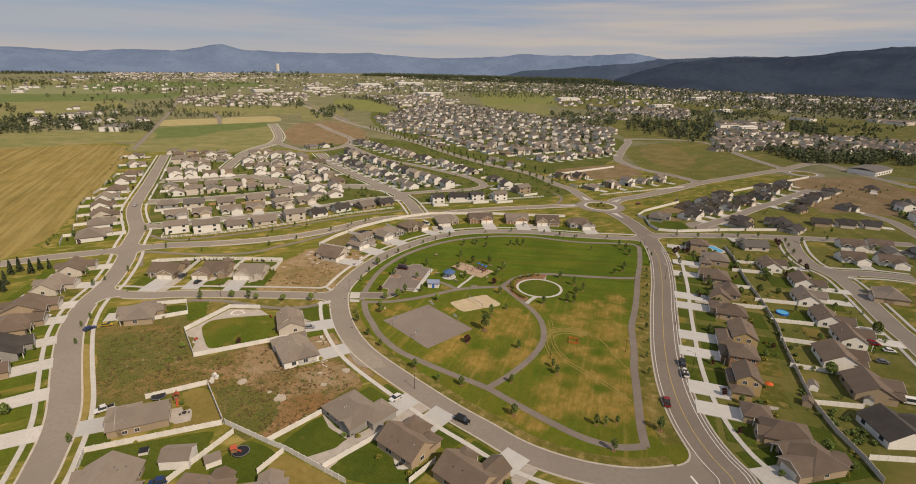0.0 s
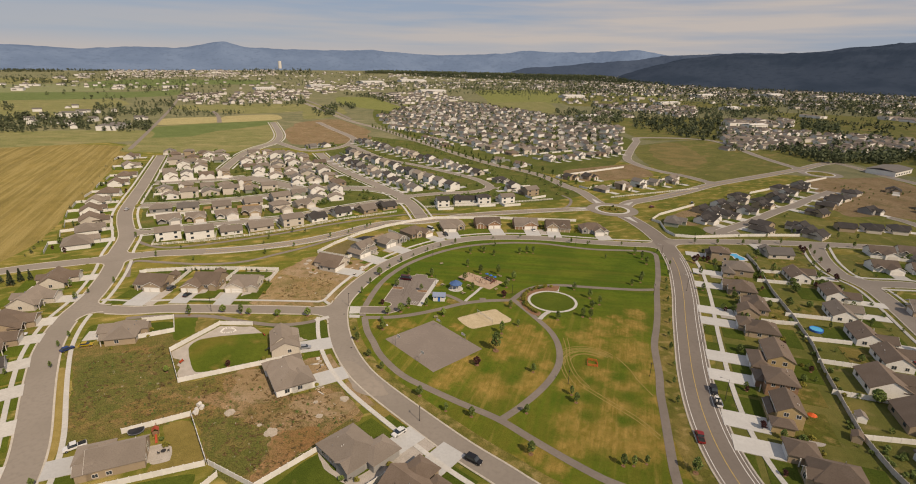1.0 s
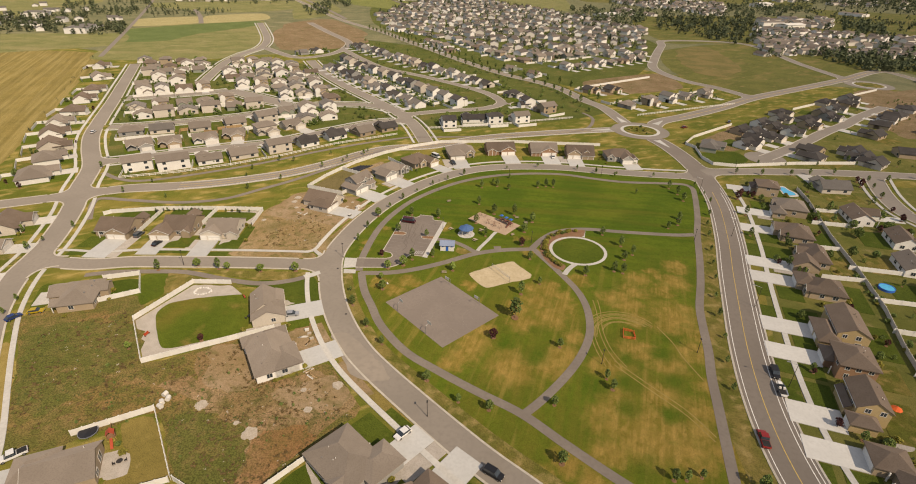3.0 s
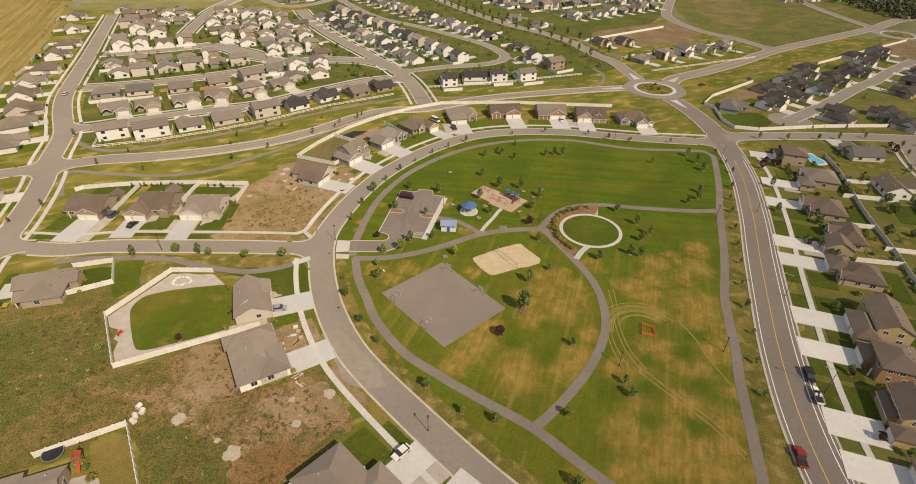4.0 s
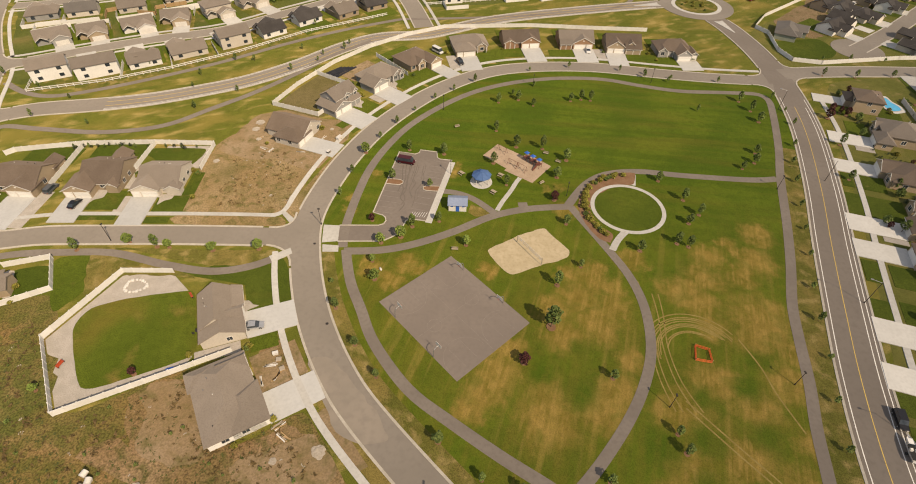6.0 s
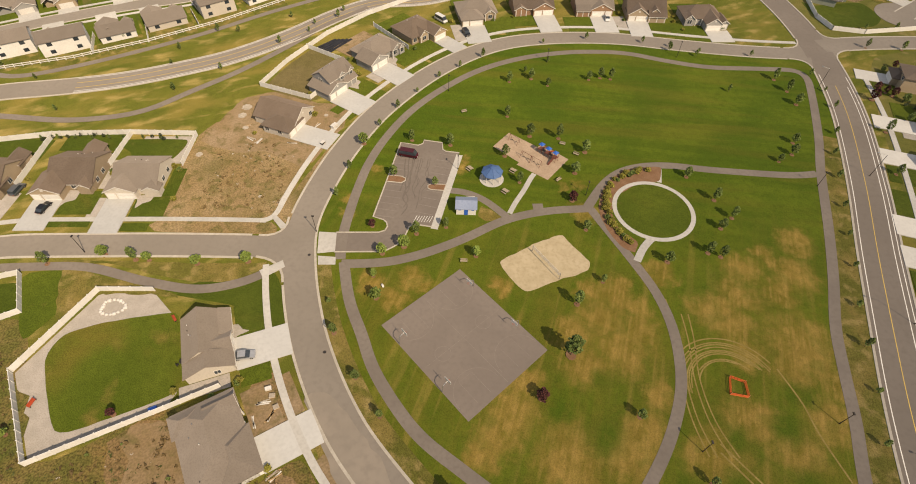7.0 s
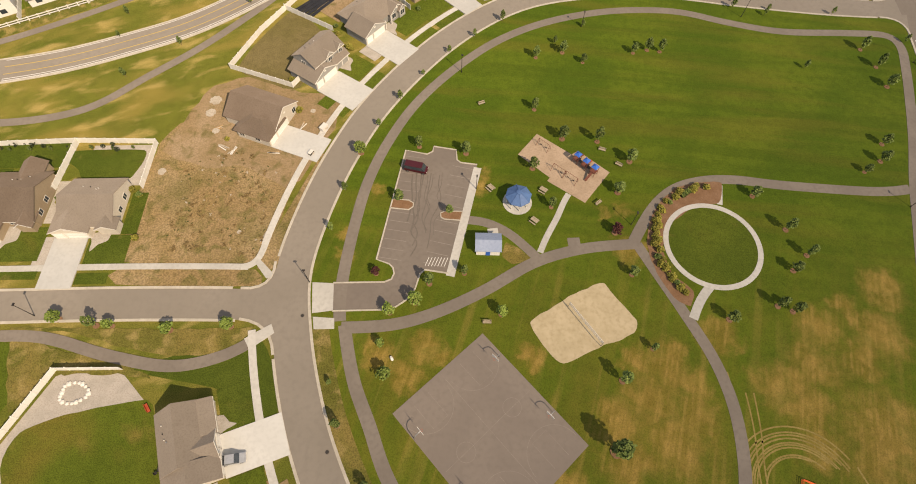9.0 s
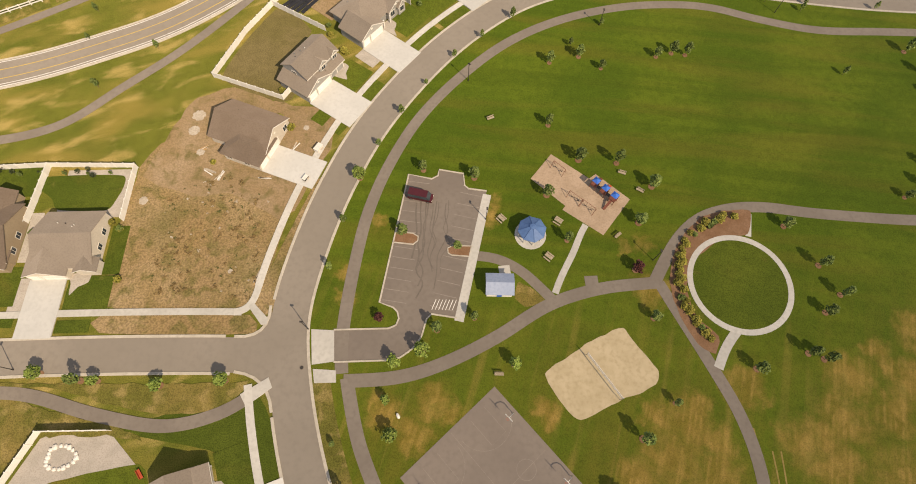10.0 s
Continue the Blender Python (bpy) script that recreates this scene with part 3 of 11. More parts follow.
patch('valley_floor', [(-9000, 650), (-480, 650), (-330, 590), (-200, 640), (60, 700), (200, 570), (440, 530), (1200, 420), (9000, 420), (9000, 9000), (-9000, 9000)], VALLEY, 'wide valley floor of dry pasture and fields', 0, 3, 0.0, 'ground')


def far_road(width, points):
    bm = bmesh.new()
    ribbon(bm, smooth_line(points, 12), width / 2, -width / 2, 0, 0.11 + lift())
    structure(part("country_road", bm, ASPHALT_OLD), "narrow grey country road across the valley", "road")


patch('garden_ground', [(-233, 365), (-295, 453), (-334, 564), (-243, 589), (-172, 577), (-50, 401), (-69, 376), (-126, 335), (-171, 300), (-190, 292)], GARDEN_LIT, 'worn garden grass between the houses', 1, 6)
patch('garden_ground', [(-161, 587), (-78, 454), (-36, 380), (34, 400), (95, 440), (61, 537), (-40, 684), (-153, 749), (-180, 657)], GARDEN_LIT, 'worn garden grass between the houses', 1, 6)
patch('garden_ground', [(-87, 757), (93, 505), (196, 669), (231, 812), (130, 1228), (-128, 1372), (-217, 1193), (-169, 929)], GARDEN_LIT, 'worn garden grass between the houses', 1, 6)
patch('garden_ground', [(136, 311), (203, 318), (189, 260), (178, 181), (150, 110), (90, 100), (74, 121), (81, 159), (107, 231)], GARDEN, 'worn garden grass between the houses', 0.5, 4)
patch('garden_ground', [(210, 304), (282, 311), (255, 265), (207, 268)], GARDEN, 'worn garden grass between the houses', 0.5, 4)
patch('garden_ground', [(125, 327), (287, 317), (359, 389), (376, 472), (361, 532), (299, 496), (193, 417), (124, 363)], GARDEN, 'worn garden grass between the houses', 0.5, 4)
patch('building_plot', [(329, 528), (362, 545), (381, 515), (394, 450), (341, 384), (310, 397), (279, 393), (285, 439), (315, 493)], BUILD_DIRT, 'bare brown building plots between new houses', 1.5, 5)
patch('building_plot', [(157, 382), (170, 409), (179, 406), (165, 380)], BUILD_DIRT, 'bare brown plot beside a house', 0.8, 3)
patch('dry_verge', [(-138.7, 163.5), (-133.9, 163.8), (-120.7, 146.4), (-111.3, 131.2), (-106.1, 119.4), (-108.3, 119.3), (-114.8, 131), (-125.6, 146.1)], STRAW, 'dry brown verge beside the street', 0.4, 2)
patch('dark_pasture', [(322, 1144), (1054, 1217), (498, 555), (437, 653), (346, 581), (346, 803), (248, 802)], PASTURE, 'browned pasture and gardens at the edge of town', 3, 12)
patch('hay_field', [(-623.6, 560.8), (-410.2, 611.7), (-319.2, 449.7), (-244.8, 288.7), (-237.7, 242.1), (-242.2, 190.8)], FIELD, 'stubble hay field with long mown rows', 1.5, 8)
patch('building_plot', [(-285, 811.5), (-259.5, 956), (-142.4, 744.8), (-162.9, 681.4), (-226.6, 663.2)], BUILD_DIRT, 'bare brown building plots between new streets', 2, 8)
patch('pasture', [(230.8, 737.6), (345.8, 803), (344.7, 584.3), (233.1, 505.6), (194.5, 554.1), (198.1, 651)], PASTURE, 'fenced pasture with browned grass', 2, 8)
patch('building_plot', [(93.2, 538.4), (175.8, 586.1), (177.4, 523.3), (104.1, 490)], BUILD_DIRT, 'bare brown building plot with pads marked out', 1, 5)
patch('building_plot', [(314.6, 508.9), (420.9, 550), (404.4, 443.2), (374.5, 407.5), (329.5, 466.1)], BUILD_DIRT, 'bare brown building land at the edge of town', 2, 8)
patch('building_plot', [(137.8, 373.9), (174.2, 406), (171.6, 374.8), (149.5, 355.4)], BUILD_DIRT, 'bare brown plot beside a house', 1, 4)
patch('vacant_lot', [(-143.4, 175.2), (-112.8, 189.4), (-94.1, 159.4), (-71.3, 170.6), (-57.3, 153.8), (-43.7, 161.5), (-30.9, 146.1), (-34.4, 141.1), (-46.3, 124.3), (-52.7, 117.5), (-67.9, 124.9), (-80.9, 142.2), (-96.2, 132.1), (-108.2, 128.5), (-120.7, 146.4), (-133.4, 164.7)], WEEDS, 'rough vacant lot of weeds and bare soil', 1.0, 3)
patch('bare_soil', [(-81, 163.9), (-70.3, 168.1), (-57.8, 153.8), (-44.5, 158.5), (-32.9, 148.1), (-41.9, 135), (-52.8, 124.9), (-59.8, 137.8), (-72.7, 146.6)], DIRT, 'churned bare soil beside a new house', 2.0, 2.5)
patch('vacant_lot', [(-93.7, 222.1), (-95.4, 254.7), (-89.1, 262.2), (-62.4, 248.9), (-59.5, 246.7), (-64.9, 222.7)], DRY_WEEDS, 'rough vacant corner lot of dry weeds', 0.8, 2.5)
patch('bare_soil', [(-93.5, 252.6), (-88, 272.3), (-78.5, 277.9), (-63.4, 273), (-51, 270.8), (-57.1, 248.3), (-61.4, 242.3), (-72.9, 248.6), (-81.8, 247.6)], PALE_DIRT, 'bare soil round a house being finished', 1.2, 2.5)
patch('back_yard', [(-81.9, 281.3), (-72, 304.4), (-61.8, 297.1), (-67.7, 285.2), (-63, 277.3), (-65.6, 273.8)], DRY_GRASS, 'patchy fenced back yard', 0.3, 2)
patch('gravel_yard', [(-106.6, 176.8), (-98.2, 197.1), (-85.6, 197.5), (-77.1, 190.1), (-71.6, 173.8), (-72.6, 171.1), (-94.1, 159.4)], GRAVEL, 'grey gravel yard inside a white fence', 0, 2)
patch('yard_lawn', [(-101.9, 179.7), (-101, 186), (-93.9, 189.3), (-79.1, 192.5), (-75.6, 186.2), (-71.5, 174.6), (-83.4, 167.9), (-92.1, 165.3)], LAWN_PATCHY, 'oval green lawn set in gravel', 0.15, 1.5)
patch('side_lawn', [(-83.9, 198.3), (-60.3, 205.2), (-53.8, 190.2), (-62.6, 186.8), (-66, 194.8)], LAWN, 'mown lawn beside the house', 0.2, 2)
patch('dry_yard', [(-87.1, 138), (-81, 140.7), (-68.3, 124.4), (-81.3, 120.6), (-81.2, 129.6)], LAWN_TAN, 'parched tan fenced lawn', 0.3, 2)
patch('green_yard', [(-47.9, 115.5), (-39.7, 129.7), (-23.6, 124), (-33.7, 110.7)], LAWN, 'green fenced back lawn', 0.4, 2)
patch('dirt_yard', [(-49.3, 104.7), (-45.6, 112.6), (-28, 103.3), (-30.6, 99), (-47.5, 98.2)], LAWN_TAN, 'parched tan fenced yard', 0.4, 2)
patch('construction_yard', [(-56.6, 176.7), (-52.1, 179), (-44.6, 169.8), (-49.3, 166.8), (-56.9, 171.5)], DIRT, 'building rubble in front of a new house', 0.6, 1.5)
patch('patio', [(-85.7, 129.8), (-80.3, 130.1), (-77.8, 125), (-82, 123.4)], GRAVEL, 'paved patio behind a house', 0.25, 1, 0.05)
patch('patio', [(-87.2, 108.3), (-82.5, 109.5), (-78.9, 107.1), (-80.5, 106.1)], GRAVEL, 'paved patio with garden seats', 0.25, 1, 0.05)
patch('gravel_path', [(-17.8, 131.8), (-13.4, 134.4), (-20.2, 124.1), (-24.8, 119), (-30.6, 112.7), (-31.3, 107.9), (-33.8, 107.8), (-39.9, 111.6), (-33.3, 115.5), (-30.3, 119.7), (-25.7, 123.8)], GRAVEL, 'grey gravel path round a back lawn', 0.3, 1.2, 0.05)
patch('terrace', [(-21.5, 117.3), (-19.5, 113.7), (-17, 112.1), (-14.7, 108.8), (-11.4, 107.7), (-9.1, 109), (-5, 112.7), (-9.9, 110.3)], CONCRETE, 'curved concrete terrace behind a house', 0.2, 1, 0.05)
patch('gravel_bed', [(-40.2, 130.2), (-34.9, 124.5), (-28, 119.8), (-30.3, 119.7), (-36.9, 124.4)], GRAVEL, 'gravel bed along a house wall', 0.3, 1, 0.05)
patch('green_yard', [(-32.5, 107.8), (-20.3, 124.3), (-14.7, 108.8), (-4.3, 112.7), (-12, 102.5), (-26.9, 104.8)], LAWN, 'deep green fenced back lawn', 0.3, 2, 0.05)
patch('green_yard', [(-98.5, 110.4), (-74.9, 119.2), (-68.8, 120.5), (-67.8, 112.9), (-72.8, 102.5), (-76.9, 102.3), (-96.4, 105.7)], LAWN, 'green fenced side lawn', 0.4, 2, 0.05)
patch('green_yard', [(-63.6, 107), (-57.9, 117.2), (-48.8, 113.5), (-49.2, 103.7), (-58.6, 101.7)], LAWN, 'green fenced back lawn', 0.4, 2, 0.05)
patch('front_lawn', [(-103.4, 118.6), (-98.6, 118.1), (-94.3, 114.7), (-100, 111.6)], LAWN, 'front lawn beside a driveway', 0.2, 1.5, 0.05)
patch('side_lawn', [(-118.6, 200.8), (-109.2, 203), (-80.2, 197.5), (-101.7, 196.9), (-109.4, 184.7)], LAWN_SUNNY, 'mown grass strip beside a path', 0.3, 2, 0.05)
patch('front_lawn', [(-147.8, 192.7), (-145.1, 194.2), (-138.2, 184), (-141.9, 179.4)], LAWN, 'front lawn beside the street', 0.2, 1.5, 0.05)
patch('back_lawn', [(-126.7, 196.8), (-118.6, 199), (-114.4, 191.7), (-122.7, 188.7)], LAWN, 'small fenced back lawn', 0.2, 1.5, 0.05)
patch('patio', [(-129.2, 196), (-126.7, 196.8), (-122.5, 188.7), (-124.6, 188.4)], GRAVEL, 'paved patio behind a house', 0.2, 1, 0.05)
patch('patio', [(102, 148.4), (105.8, 146.6), (101.7, 140.6), (97.7, 141)], GRAVEL, 'paved patio behind a house', 0.2, 1, 0.05)
patch('vegetable_garden', [(115.7, 143.3), (123.3, 142.5), (123.8, 137.1), (118.7, 122.8), (114.4, 120.7), (115.2, 133.1)], GARDEN, 'overgrown vegetable garden behind a fence', 0.4, 1.5, 0.05)
patch('dry_verge', [(-41.9, 165.7), (-39.8, 165.4), (-27.6, 153.1), (-19.4, 144.3), (-23, 144.2), (-32.4, 152.9), (-38.7, 159.9)], LAWN_TAN, 'dry brown verge between kerb and pavement', 0.15, 1.5, 0.05)
patch('browned_patch', [(241.2, 737.6), (291.2, 771.9), (286.5, 680.3), (270.4, 616), (236.1, 577.8), (216.7, 594.3), (220.7, 661.2)], BROWNED, 'browned patch of pasture grass', 5, 8, 0.05)
patch('dry_verge', [(-54.5, 252.5), (-50.9, 253.6), (-57.1, 232), (-59.7, 221.4), (-63.9, 221), (-60.7, 234)], DRY_WEEDS, 'bare brown verge of dry weeds beside a vacant lot', 0.15, 1.5, 0.05)
patch('dry_verge', [(-93.5, 220.4), (-64.3, 220.7), (-62.4, 218.9), (-62.4, 216.9), (-93.5, 216.3)], DRY_WEEDS, 'bare brown verge of dry weeds beside a vacant lot', 0.1, 1.5, 0.05)
patch('front_lawn', [(-51.8, 213.7), (-47.8, 213.8), (-47.6, 210.4), (-51.9, 210.5)], LAWN, 'front lawn beside a driveway', 0.1, 1.5, 0.05)
patch('far_field', [(-1700, 1600), (-1450, 1886), (-1336, 2569), (-1010, 1892), (-1101, 1526), (-1360, 1275)], CROP_PALE, 'green crop field across the valley', 3, 18, 0.06)
patch('far_field', [(-1374, 1288), (-1005, 1553), (-947, 1712), (-823, 1481), (-864, 1332), (-1134, 1057)], CROP, 'green crop field across the valley', 3, 18, 0.06)
patch('far_field', [(-1124, 1048), (-879, 1273), (-744, 1144), (-747, 1015), (-704, 854), (-850, 785)], MEADOW, 'pasture of dry grass across the valley', 3, 18, 0.06)
patch('far_field', [(-725, 666), (-467, 746), (-421, 653), (-597, 543)], MEADOW, 'pasture of dry grass across the valley', 3, 18, 0.06)
patch('far_field', [(-1496, 2095), (-1482, 2853), (-1110, 2792), (-855, 2263), (-1072, 2056), (-1204, 1681)], CROP, 'green crop field across the valley', 3, 18, 0.06)
patch('far_field', [(-2430, 2395), (-2215, 3096), (-1671, 2634), (-1528, 1989), (-1704, 1671)], MEADOW, 'pasture of dry grass across the valley', 3, 18, 0.06)
patch('meadow', [(-481, 790), (-346, 918), (-268, 734), (-253, 607), (-385, 575), (-433, 697)], MEADOW, 'pasture of dry grass across the valley', 3, 18, 0.06)
patch('meadow', [(-476, 785), (-352, 909), (-329, 859), (-369, 761), (-376, 705), (-416, 683)], CROP, 'green crop field across the valley', 3, 18, 0.06)
patch('stubble_field', [(-485, 813), (-527, 898), (-458, 949), (-416, 870)], STUBBLE, 'pale stubble field across the valley', 3, 18, 0.06)
patch('stubble_field', [(-412, 868), (-450, 960), (-380, 1016), (-340, 935)], STUBBLE, 'pale stubble field across the valley', 3, 18, 0.06)
patch('far_field', [(-643, 1150), (-415, 1268), (-353, 1104), (-435, 1018), (-602, 1075)], MEADOW, 'pasture of dry grass across the valley', 3, 18, 0.06)
patch('far_field', [(-394, 1559), (-280, 1558), (-135, 1250), (-154, 1144), (-252, 1210), (-339, 1338)], CROP_LIT, 'green crop field across the valley', 3, 18, 0.06)
patch('far_field', [(-406, 1289), (-322, 1250), (-254, 1071), (-300, 948)], MEADOW, 'pasture of dry grass across the valley', 3, 18, 0.06)
patch('far_field', [(-1156, 3707), (-701, 3918), (-496, 2973), (-692, 2664), (-873, 2793)], CROP_LIT, 'green crop field across the valley', 3, 18, 0.06)
patch('far_field', [(41, 2202), (780, 2362), (528, 1584), (202, 1522), (67, 1275), (33, 1696)], CROP_LIT, 'green crop field across the valley', 3, 18, 0.06)
patch('far_field', [(-7, 1442), (208, 1568), (187, 1208), (116, 1242), (15, 1239)], MEADOW, 'pasture of dry grass across the valley', 3, 18, 0.06)
patch('far_field', [(371, 2130), (831, 1670), (890, 1605), (762, 1410), (635, 1517), (258, 1461)], PASTURE, 'green crop field across the valley', 3, 18, 0.06)
patch('far_field', [(781, 1403), (1097, 1214), (751, 819), (669, 943), (695, 1191)], PASTURE, 'green crop field across the valley', 3, 18, 0.06)
patch('building_plot', [(-295, 886), (-244, 959), (-152, 799), (-177, 743), (-229, 681)], BUILD_DIRT, 'bare brown building plots between new streets', 3, 18, 0.06)
far_road(5, [(-779, 1409), (-636, 1121), (-492, 817), (-387, 590)])
far_road(7, [(-475, 1472), (-325, 1185), (-222, 969)])
far_road(7, [(-280, 1558), (-144, 1216), (-119, 1166)])
far_road(8, [(-1458, 1425), (-1384, 1646), (-1347, 1964)])
far_road(7, [(-414, 864), (-458, 953), (-515, 1051)])

# ---- roads ----
ROAD_LINES = {}


def road(name, width, points):
    ROAD_LINES[name] = (width / 2, smooth_line(points, 2.0))


road('loop', 7.5, [(111.6, 312.5), (89.4, 313.2), (64.9, 315.9), (40, 319.3), (14.1, 317.6), (-6.4, 310.6), (-25.4, 294.2), (-41.3, 271.4), (-49.8, 251.5), (-54.5, 233.2), (-56.1, 219.3), (-54, 206.7), (-50.7, 195.5), (-45.9, 183.8), (-38.1, 170.4), (-28.5, 159), (-3.9, 135.5), (8.6, 125.3), (19.6, 116.6), (34.3, 110.5), (49.1, 108.6), (61.9, 110.7), (72.7, 113.5)])
road('main', 10.8, [(107.6, 379), (112.9, 363), (116.6, 337.6), (116.4, 312.5), (111.7, 279.3), (101.9, 244.5), (92.3, 216.6), (84.8, 193.8), (78.8, 174.8), (73.8, 155.2), (71.2, 139), (70.7, 125.5), (72.2, 114.1), (73.6, 108.1), (62, 85), (50, 50)])
road('arterial', 8.8, [(92.7, 393.9), (45.8, 381.3), (1.5, 366.1), (-31.1, 346.9), (-52, 342), (-66.5, 331.1), (-81, 314.5), (-98.1, 299), (-114.7, 289.5), (-131.3, 282), (-148.8, 277), (-167, 273), (-176.3, 268.8), (-185.5, 264.1), (-202, 256), (-218.1, 248.2), (-233.6, 237.5)])
road('east', 8.5, [(119.2, 318.7), (138.3, 321.9), (173.2, 324.2), (211, 324.3), (247, 321.9), (286.5, 316.6)])
road('west', 8.4, [(-96, 55), (-98, 75), (-103.5, 99.4), (-105.8, 104.8), (-110.4, 115.5), (-117.6, 128), (-130.5, 145.8), (-140.6, 160), (-151.4, 176.8), (-160.4, 197.1), (-165.4, 218.7), (-176.8, 248.5), (-189.5, 272.5), (-201.4, 298.6), (-219.3, 324.2), (-234.2, 347.7), (-248.7, 378), (-270.2, 425.8), (-290.8, 469.7), (-315.9, 523.5), (-332.8, 559.6)])
road('tee', 6.9, [(-55.7, 212), (-64, 212.6), (-77.7, 212.4), (-94.6, 211.8), (-111.3, 210.9), (-127.8, 209.8), (-140.6, 207), (-156.8, 207.6), (-162.3, 205.9)])
road('north', 8.5, [(-33.4, 354.2), (-43.8, 386.4), (-56.4, 411.8), (-79.3, 446.4), (-112.7, 491.6), (-146.3, 544), (-175.1, 601.5)])
road('rowa', 7.5, [(-202.4, 304.7), (-193, 308.6), (-175.3, 319.6), (-150.7, 332.8), (-123.3, 345.2), (-96.8, 369.8), (-69.3, 392.9), (-51.3, 397)])
road('rowb', 7.5, [(-234.5, 363.8), (-219.8, 368.4), (-190.8, 381.4), (-161.4, 399), (-147, 412.3), (-138.7, 422.9), (-157.5, 441.9), (-186, 460.1), (-202.2, 467.1)])
road('rowc', 7.5, [(-264.9, 433.7), (-242.5, 442.4), (-218.7, 454.9), (-202.2, 467.1)])
road('swing', 8.5, [(-201, 465.8), (-160.1, 437.9), (-132.7, 427.4), (-115.6, 433.8), (-82.3, 434.3), (-56.4, 418.4)])
road('blvd', 9, [(100, 404.5), (97.5, 418), (92.3, 447.9), (81.5, 469.6), (68.5, 505.8), (49.1, 532.7), (21.5, 561.6), (-16.5, 618.9), (-55.4, 685.8), (-92.6, 747.3), (-138.3, 827.6), (-216.9, 940), (-292.4, 1079.2), (-410.8, 1305.1)])
road('mid', 7.2, [(-155.9, 670.7), (-132.8, 630.1), (-96.3, 575.3), (-55.5, 542.8), (-13.2, 503.9), (8.2, 477.4), (17.6, 450)])
road('short', 7.2, [(-55.5, 411.3), (-24.9, 426.4), (2.9, 435.9), (18.7, 454.3)])
road('ne', 10, [(115.5, 399), (124.7, 414.7), (150.1, 432), (184.5, 458.6), (225.3, 493.8), (293.3, 540.5), (353.2, 582.1), (422.4, 630.2), (428.3, 560.5), (433.5, 499.1)])
road('fieldroad', 9, [(225.3, 493.8), (209.9, 528.1), (189, 556.6), (178.2, 609.5), (195.7, 669), (233.6, 767.5), (257, 817.6), (355.5, 805), (353.7, 660.5), (356.8, 582.7)])
road('side', 8.5, [(211.8, 324.4), (199.7, 297.5), (194.3, 275.7), (196.5, 265.4), (197.7, 254.1), (192.1, 229.4), (184, 200.9), (180.7, 185.2), (173.5, 160), (165, 130)])
road('sideb', 8, [(196.5, 265.4), (206.7, 262.9), (222, 262.6), (239, 257.6)])
road('upper', 8.5, [(-235.9, 496.4), (-244.4, 533.5), (-254.2, 583.8), (-256, 628.2), (-252.5, 670.8), (-265.5, 727.2), (-294.4, 797.6), (-335.9, 889.7)])
road('newroad', 8.5, [(-248.4, 671.6), (-197.7, 618), (-173.1, 626.8), (-159.3, 660.6), (-159.7, 710.7), (-173.5, 747.4), (-214.3, 816.7), (-264.9, 908.6)])
road('newb', 8, [(308, 393), (312.1, 385.3), (313.5, 369.9), (305.5, 340.1), (298.1, 312.1)])
road('cul', 7.5, [(164.3, 345), (181.6, 358.6), (199.2, 373.2), (234.5, 404.6), (252.5, 417.9), (284.1, 446.6), (320.9, 476.4)])


def near(p, line, half):
    return ((line - p) ** 2).sum(1).min() < half * half


def cross(p, p2, q, q2):
    r, s = p2 - p, q2 - q
    den = r[0] * s[1] - r[1] * s[0]
    if abs(den) < 1e-9:
        return None
    t = ((q - p)[0] * s[1] - (q - p)[1] * s[0]) / den
    u = ((q - p)[0] * r[1] - (q - p)[1] * r[0]) / den
    return p + t * r if 0 <= t <= 1 and 0 <= u <= 1 else None


RADIUS = 7.0
ROUND_C, ROUND_R = np.array((105.0, 392.0)), 18.5
CORNERS = []
names = list(ROAD_LINES)
for i, a in enumerate(names):
    for b in names[i + 1:]:
        (ha, la), (hb, lb) = ROAD_LINES[a], ROAD_LINES[b]
        for sa in (1, -1):
            for sb in (1, -1):
                ea, eb = offset(la, sa * ha), offset(lb, sb * hb)
                for k in range(len(ea) - 1):
                    d = ((eb - ea[k]) ** 2).sum(1)
                    j = int(d.argmin())
                    if d[j] > 16:
                        continue
                    for jj in (j - 1, j):
                        if 0 <= jj < len(eb) - 1:
                            c = cross(ea[k], ea[k + 1], eb[jj], eb[jj + 1])
                            if c is not None and math.dist(c, ROUND_C) > 26:
                                ta, tb = ea[k + 1] - ea[k], eb[jj + 1] - eb[jj]
                                ta, tb = ta / np.linalg.norm(ta), tb / np.linalg.norm(tb)
                                # turn both ways out of the crossing
                                if near(c + ta * 2, lb, hb):
                                    ta = -ta
                                if near(c + tb * 2, la, ha):
                                    tb = -tb
                                if all(math.dist(c, o[0]) > 3 for o in CORNERS):
                                    CORNERS.append((c, ta, tb))


def arc_points(c, ta, tb, r=RADIUS, n=7):
    a, b = c + ta * r, c + tb * r
    return np.array([(1 - s) ** 2 * a + 2 * s * (1 - s) * c + s * s * b for s in np.linspace(0, 1, n)])


